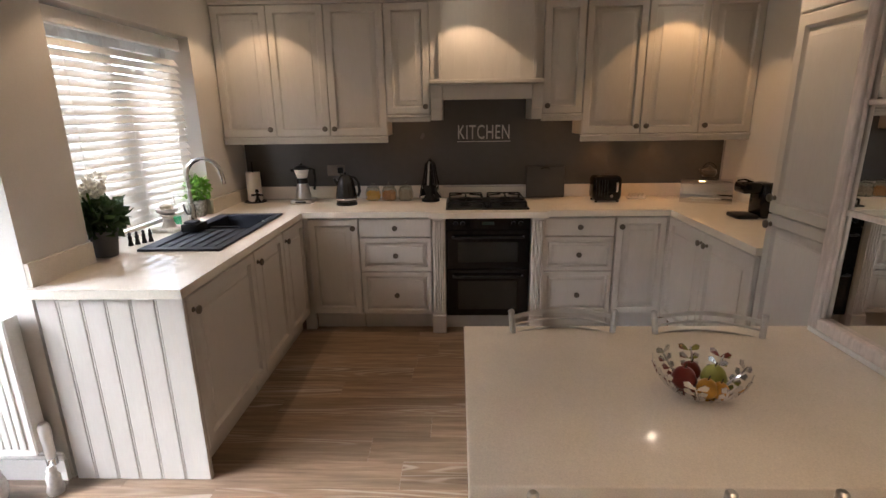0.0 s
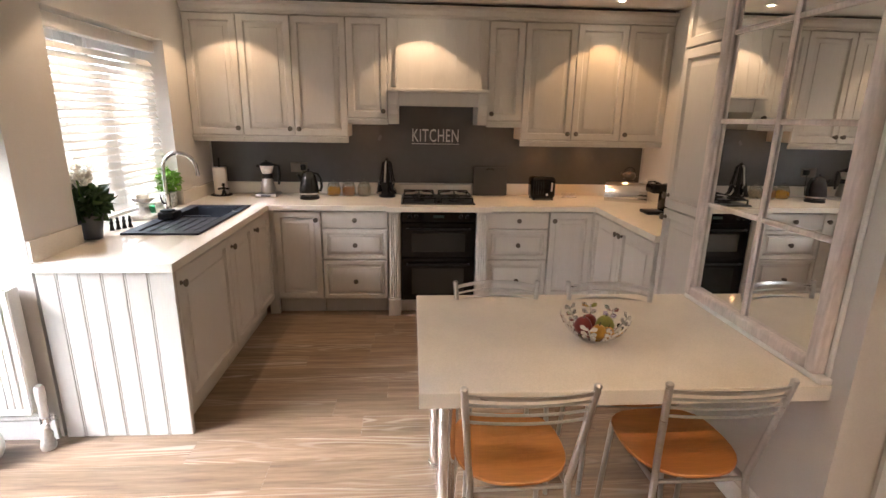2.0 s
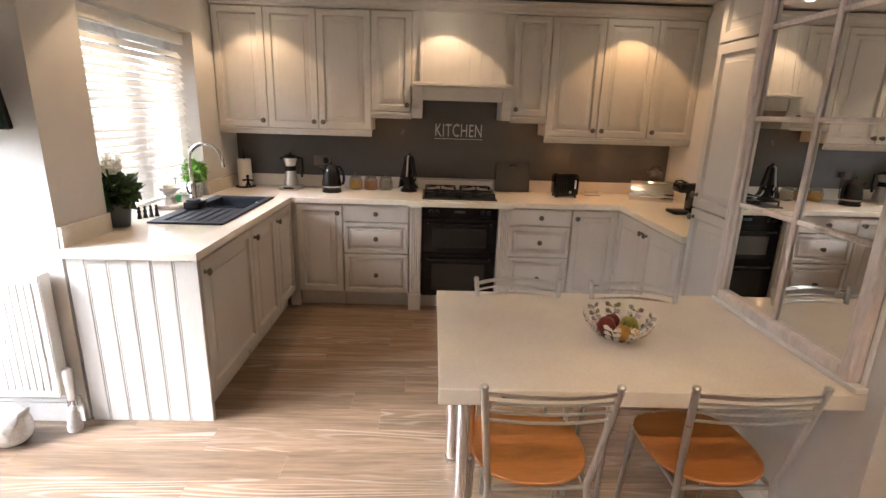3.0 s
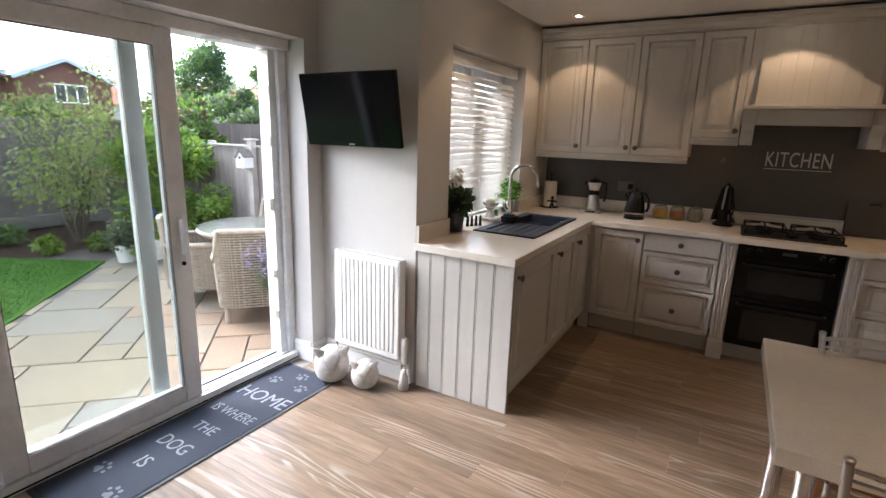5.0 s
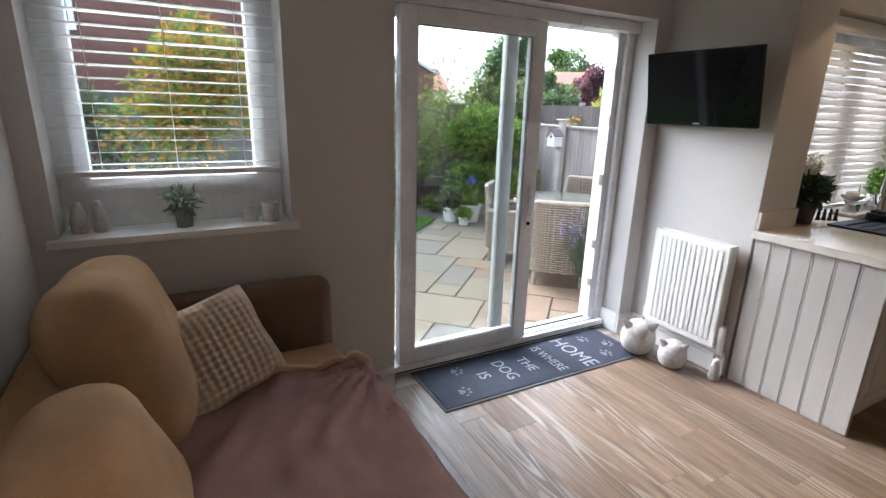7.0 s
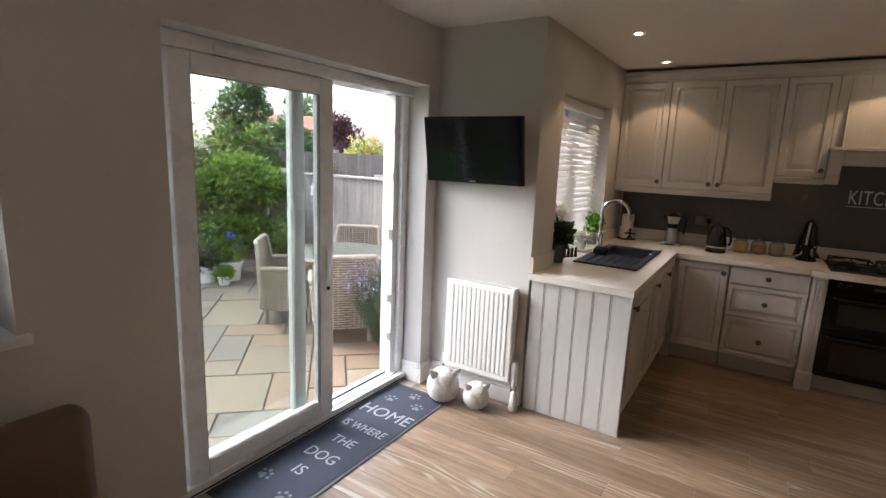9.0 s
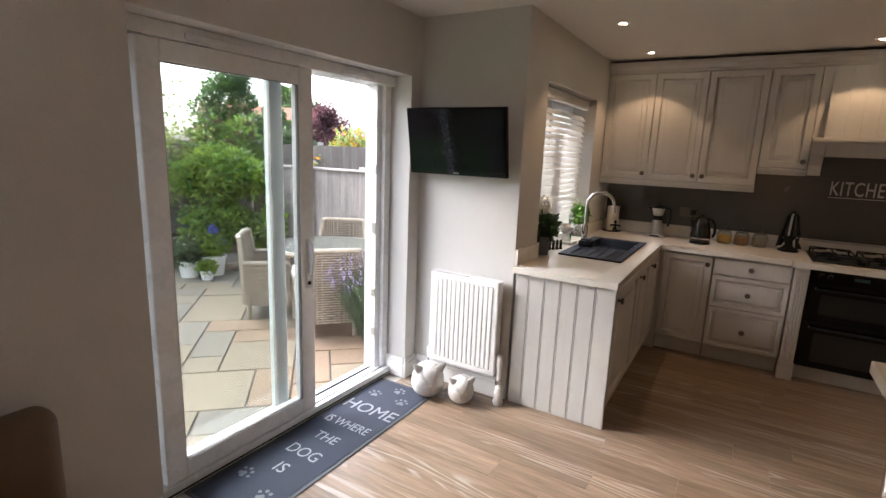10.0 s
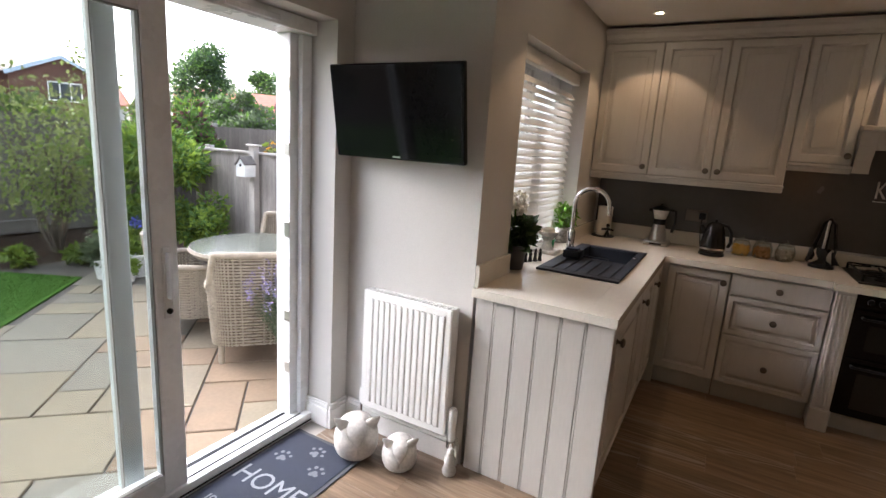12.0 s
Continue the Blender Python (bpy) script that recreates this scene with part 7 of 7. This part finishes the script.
twig_tree("acer_tree", -8.0, 2.86, 2.2, 0.85, 8, [("foliage", LEAF["pale"], 0.7), ("foliage", LEAF["lime"], 0.3)], 3400, 0.066, "pale green multi-stemmed ornamental maple in the bed", 3, low=0.30)
shrub("choisya_shrub", -6.85, 3.42, 0.60, 0.82, 0.42, [("foliage", LEAF["lime"], 0.55), ("foliage", LEAF["mid"], 0.45)], 7000, 0.11, "bright lime green leafy evergreen shrub by the fence", 4, ratio=0.36, lobes=34, lr=(0.14, 0.32), foot=GZ)
shrub("flowering_shrub", -6.50, 3.18, GZ, 0.58, 0.46, [("foliage", LEAF["lime"], 0.40), ("foliage", LEAF["mid"], 0.60)], 3200, 0.085, "leafy green shrub behind blue agapanthus flowers", 6, ratio=0.45, lobes=18, lr=(0.18, 0.4))
shrub("low_shrub", -5.98, 3.55, GZ, 0.36, 0.42, [("foliage", LEAF["lime"], 0.6), ("foliage", LEAF["mid"], 0.4)], 2000, 0.07, "low yellow-green shrub against the fence", 61, ratio=0.5)
for k, (x, y, r) in enumerate(((-8.1, 1.55, 0.22), (-7.5, 2.25, 0.17), (-8.6, 2.2, 0.25), (-7.2, 2.75, 0.20), (-8.9, 1.2, 0.2))):
    shrub("bedding_plant", x, y, GZ - 0.02, r, 0.10, [("foliage", LEAF["lime"] if k % 2 else LEAF["mid"], 1.0)], 260, 0.09, "low leafy perennial plant in the bark bed", 70 + k, ratio=0.5, category="plant", lobes=5)
rg = random.Random(52)
ag = thing("agapanthus", (-6.55, 2.98, GZ), "blue agapanthus flower heads on thin green stems", "plant")
for k in range(8):
    ax, ay, az = -6.55 + rg.uniform(-0.42, 0.36), 2.95 + rg.uniform(-0.08, 0.12), rg.uniform(0.30, 0.56)
    part("stem", tube(bmesh.new(), [(-6.55 + 0.3 * (ax + 6.55), 2.99, GZ - 0.02), (ax, ay, az)], 0.005, 5), LEAF["mid"], ag)
    leaves("flower_head", ag, BLUEFL, 70, 0.045, ball((ax, ay, az), 0.055), rg, "round blue flower head", ratio=0.35)
POTW = material("white_glazed_pot", (0.72, 0.71, 0.68), 0.4, vary=0.05, bump=0.05)
for k, (x, y, r, h, mt, hh) in enumerate(((-6.42, 2.66, 0.13, 0.22, "sage", 0.22), (-6.30, 2.92, 0.16, 0.26, "lime", 0.34), (-6.14, 2.72, 0.085, 0.12, "lime", 0.09))):
    t = thing("potted_plant", (x, y, GZ), "white glazed patio pot of trailing green leaves" if k == 0 else "white glazed patio pot of grassy green leaves", "plant", "patio pots")
    z = GZ + 0.003
    part("pot", lathe(bmesh.new(), [(0, z), (r * 0.75, z), (r, z + h), (r * 1.06, z + h), (r * 1.06, z + h - 0.03), (r * 0.9, z + h - 0.03), (0, z + h - 0.04)], at=(x, y, 0), seg=24), POTW, t)
    leaves("foliage", t, LEAF[mt], 420, 0.12 if k < 2 else 0.06, ball((x, y, z + h + hh * 0.45), r * 1.25, 0.9), random.Random(90 + k), ratio=0.16 if k == 1 else 0.4, droop=0.1)
    if k == 0:
        leaves("blossom", t, PETAL, 90, 0.03, ball((x - 0.03, y, z + h + 0.20), 0.20, 0.7), random.Random(95), "small white blossom")
    part("stem", tube(bmesh.new(), [(x, y, z + h - 0.04), (x, y, z + h + 0.05)], 0.006, 5), LEAF["mid"], t)
# lavender by the door
lv = thing("lavender_bush", (-3.20, 2.30, GZ), "sprawling lavender bush with purple flower spikes", "plant")
rg = random.Random(31)
vsl, fsl, vsf, fsf = [], [], [], []
for k in range(1100):
    a, q = rg.uniform(0, 6.28), rg.random() ** 0.5
    tip = Vector((-3.16 + 0.47 * q * math.cos(a), 2.40 + 0.47 * q * math.sin(a), GZ + 0.50 + 0.34 * (1 - q * 0.7) + rg.uniform(-0.08, 0.08)))
    root = Vector((-3.16 + 0.10 * q * math.cos(a), 2.40 + 0.10 * q * math.sin(a), GZ - 0.01))
    side = Vector((math.sin(a), -math.cos(a), 0)) * 0.0048
    i = len(vsl)
    mid = root.lerp(tip, 0.5) + Vector((0, 0, 0.05))
    vsl += [root - side, root + side, mid + side, mid - side, tip]
    fsl += [(i, i + 1, i + 2, i + 3), (i + 3, i + 2, i + 4)]
    for j in range(5):
        p = root.lerp(tip, rg.uniform(0.15, 0.8))
        d = Vector((rg.gauss(0, 1), rg.gauss(0, 1), 0.8)).normalized() * 0.05
        i = len(vsl)
        vsl += [p, p + d * 0.5 + side, p + d, p + d * 0.5 - side]
        fsl += [(i, i + 1, i + 2, i + 3)]
    if rg.random() < 0.26:
        for j in range(7):
            p = tip + Vector((rg.gauss(0, 0.005), rg.gauss(0, 0.005), -0.05 + 0.014 * j))
            i = len(vsf)
            d, e = Vector((rg.gauss(0, 1), rg.gauss(0, 1), 0.5)).normalized() * 0.016, Vector((rg.gauss(0, 1), rg.gauss(0, 1), 0)).normalized() * 0.010
            vsf += [p - e, p + e, p + d]
            fsf += [(i, i + 1, i + 2)]
for nm, vv, ff, mt in (("foliage", vsl, fsl, LEAF["sage"]), ("blossom", vsf, fsf, LILAC)):
    me = bpy.data.meshes.new(nm)
    me.from_pydata([tuple(v - Vector((-3.20, 2.30, GZ))) for v in vv], [], ff)
    me.materials.append(mt)
    o = new(nm, me)
    o.parent = lv
    o["kind"] = "stuff"

# beyond the fences
shrub("garden_shrub", -7.55, 6.75, GZ, 0.85, 0.98, [("foliage", LEAF["pale"], 0.5), ("foliage", LEAF["lime"], 0.3), ("foliage", LEAF["gold"], 0.2)], 3600, 0.12, "yellow-green shrub rising behind the far fence", 8)
shrub("garden_hedge", -8.95, 5.05, GZ, 1.05, 1.12, [("foliage", LEAF["mid"], 0.6), ("foliage", LEAF["lime"], 0.15), ("foliage", LEAF["purple"], 0.25)], 6500, 0.11, "mixed green and bronze hedge before the end fence", 9, lobes=30, lr=(0.14, 0.34))
shrub("garden_hedge", -11.6, 3.9, GZ, 1.2, 0.95, [("foliage", LEAF["mid"], 0.6), ("foliage", LEAF["sage"], 0.4)], 4200, 0.14, "green hedge behind the end fence", 10)
shrub("garden_shrub", -12.5, 9.2, GZ, 1.2, 0.98, [("foliage", LEAF["sage"], 0.6), ("foliage", LEAF["mid"], 0.4)], 4500, 0.15, "grey-green bushy shrub in the next garden", 12)


def broad_tree(name, x, y, h, r, mats, n, size, label, seed):
    rg = random.Random(seed)
    t = thing(name, (x, y, GZ), label, "tree")
    part("trunk", tube(bmesh.new(), [(x, y, GZ), (x + 0.1, y, GZ + h * 0.3), (x, y + 0.1, GZ + h * 0.55), (x, y, GZ + h * 0.85)], 0.035 * h, 8, r_end=0.01 * h), BARK, t)
    blobs = []
    for k in range(26):
        a, e = rg.uniform(0, 6.28), rg.uniform(0, 1)
        q = r * math.sin(math.pi * (0.15 + 0.8 * e)) * rg.uniform(0.25, 0.9)
        c = Vector((x + q * math.cos(a), y + q * math.sin(a), GZ + h * (0.32 + 0.62 * e)))
        blobs.append((c, r * rg.uniform(0.18, 0.36)))
        if k % 3 == 0:
            part("limb", tube(bmesh.new(), [(x, y, GZ + h * (0.25 + 0.4 * e)), tuple(c)], 0.012 * h, 6, r_end=0.004 * h), BARK, t)

    def place(g):
        c, rr = g.choice(blobs)
        v = Vector((g.gauss(0, 1), g.gauss(0, 1), g.gauss(0.15, 0.8))).normalized()
        return c + v * rr * g.uniform(0.5, 1.05), v
    for nm, mt, share in mats:
        leaves(nm, t, mt, int(n * share), size, place, rg, ratio=0.7)
    return t


broad_tree("oak_tree", -27.0, 18.7, 5.9, 2.9, [("foliage", LEAF["dark"], 0.7), ("foliage", LEAF["mid"], 0.3)], 16000, 0.17, "tall dark green broadleaf tree beyond the gardens", 15)
broad_tree("oak_tree", -40.0, 34.0, 7.2, 4.0, [("foliage", LEAF["dark"], 0.6), ("foliage", LEAF["mid"], 0.4)], 9000, 0.28, "distant dark green broadleaf tree behind the roofs", 16)
broad_tree("plum_tree", -15.8, 14.6, 3.15, 1.55, [("foliage", LEAF["purple"], 1.0)], 11000, 0.11, "purple-leaved plum tree beyond the fence", 17)
broad_tree("birch_tree", -13.2, 9.7, 2.7, 1.2, [("foliage", LEAF["sage"], 0.6), ("foliage", LEAF["mid"], 0.4)], 4000, 0.15, "grey-green small tree in the next garden", 18)


# houses: gable end faces the garden (+x)
def house(x, y, w, d, eave, ridge, wallm, roofm, label, windows=(), turn=0.0, brick=True):
    M = Matrix.Translation((x, y, GZ)) @ Matrix.Rotation(radians(turn), 4, "Z")
    h = thing("house", (0, 0, 0), label, "house", m=M)
    bm = bmesh.new()
    prof = [(-w / 2, 0), (w / 2, 0), (w / 2, eave), (0, ridge), (-w / 2, eave)]
    la = [bm.verts.new((0, yy, z)) for yy, z in prof]
    lb = [bm.verts.new((-d, yy, z)) for yy, z in prof]
    for i in range(5):
        j = (i + 1) % 5
        bm.faces.new((la[i], la[j], lb[j], lb[i]))
    bm.faces.new(la)
    bm.faces.new(lb[::-1])
    part("wall", bm, wallm, h, smooth=False)
    slope = math.atan2(ridge - eave, w / 2)
    ln = math.hypot(ridge - eave, w / 2) + 0.35
    for s in (-1, 1):
        bm = boxes((-d - 0.3, 0.32, 0, ln, 0.0, 0.14))
        bm.transform(Matrix.Translation((0, 0, ridge + 0.02)) @ (Matrix.Rotation(-slope, 4, "X") if s > 0 else Matrix.Rotation(math.pi, 4, "Z") @ Matrix.Rotation(-slope, 4, "X") @ Matrix.Translation((d - 0.02, 0, 0))))
        part("roof", bm, roofm, h, smooth=False)
        bm = boxes((0.325, 0.36, 0, ln, -0.10, 0.16))
        if s < 0:
            bm = boxes((-0.36, -0.325, 0, ln, -0.10, 0.16))
        bm.transform(Matrix.Translation((0, 0, ridge + 0.02)) @ (Matrix.Rotation(-slope, 4, "X") if s > 0 else Matrix.Rotation(math.pi, 4, "Z") @ Matrix.Rotation(-slope, 4, "X")))
        part("bargeboard", bm, BARGE, h, "pale blue-white bargeboard", smooth=False)
    for (yc, zc, ww, hh) in windows:
        wn = part("window", boxes((-0.05, 0.03, yc - ww / 2, yc + ww / 2, zc - hh / 2, zc + hh / 2)), material("dark_window_glass", (0.05, 0.06, 0.07), 0.1, bump=0), h, smooth=False)
        n = 3
        part("window_frame", boxes((0.031, 0.07, yc - ww / 2 - 0.06, yc + ww / 2 + 0.06, zc - hh / 2 - 0.06, zc - hh / 2 + 0.04), (0.031, 0.07, yc - ww / 2 - 0.06, yc + ww / 2 + 0.06, zc + hh / 2 - 0.04, zc + hh / 2 + 0.06), *[(0.031, 0.07, yc - ww / 2 + ww * k / n - 0.05, yc - ww / 2 + ww * k / n + 0.05, zc - hh / 2 + 0.041, zc + hh / 2 - 0.041) for k in range(n + 1)]), UPVC, wn, smooth=False)
    return h


BARGE = material("blue_white_bargeboard", (0.55, 0.66, 0.78), 0.5, vary=0.04, bump=0.02)
house(-45.5, 19.2, 6.4, 9.0, 4.75, 6.2, BRICK, ROOF, "two-storey red brick house with pale bargeboards beyond the gardens", [(0.25, 3.75, 2.2, 1.3)])
house(-47.5, 13.5, 5.0, 9.0, 4.9, 6.4, BRICK, ROOF, "red brick house wing with a brown tiled roof")
house(-58.0, 29.0, 12.0, 10.0, 3.4, 6.0, RENDERW, ROOFRED, "distant bungalow with a red tiled roof", turn=75)
house(-34.0, 33.0, 9.0, 10.0, 2.6, 4.7, RENDERW, ROOFRED, "distant bungalow with a red tiled roof", turn=60)
house(-62.0, 24.0, 16.0, 9.0, 3.2, 5.0, BRICK, ROOF, "distant brick bungalow with a brown tiled roof", turn=90)
house(-13.5, -1.2, 10.4, 8.0, 5.2, 7.6, BRICK, ROOF, "red brick neighbouring house beyond the end fence", [(-2.0, 3.6, 1.6, 1.2)])
shrub("golden_shrub", -6.4, -0.62, GZ, 0.85, 1.38, [("foliage", LEAF["gold"], 0.45), ("foliage", LEAF["lime"], 0.25), ("foliage", LEAF["mid"], 0.30)], 6500, 0.075, "golden and green leafy shrub outside the sofa window", 40)
shrub("garden_hedge", -6.7, -1.95, GZ, 0.95, 0.86, [("foliage", LEAF["dark"], 0.8), ("foliage", LEAF["purple"], 0.2)], 4600, 0.10, "dark green clipped hedge outside the sofa window", 41)

# ---- floor planks, last ----
floor_ob = bpy.data.objects["floor"]
rng = random.Random(77)
PW, PL = 0.178, 1.22
plank_me = {}


def plank(x0, x1, y0, y1):
    key = (round(x1 - x0, 3), round(y1 - y0, 3))
    if key not in plank_me:
        bm = bmesh.new()
        w, d = key
        box(bm, -w / 2 + 0.0003, w / 2 - 0.0003, -d / 2 + 0.0003, d / 2 - 0.0003, -0.0075, 0.0, bev=0.0007)
        plank_me[key] = finish(bm, "plank", OAK)
    o = new("plank", plank_me[key])
    o.location = ((x0 + x1) / 2, (y0 + y1) / 2, 0)
    o.parent = floor_ob


y = YS
while y < YB - 0.01:
    y1 = min(y + PW, YB)
    x = XD - 0.02 - rng.uniform(0, PL)
    while x < 1.62:
        a, b = max(x, XD if not (D0 < y < D1 - PW) else XD - 0.12), min(x + PL, XR)
        if b - a > 0.03:
            plank(a, b, y, y1)
        x += PL
    y = y1
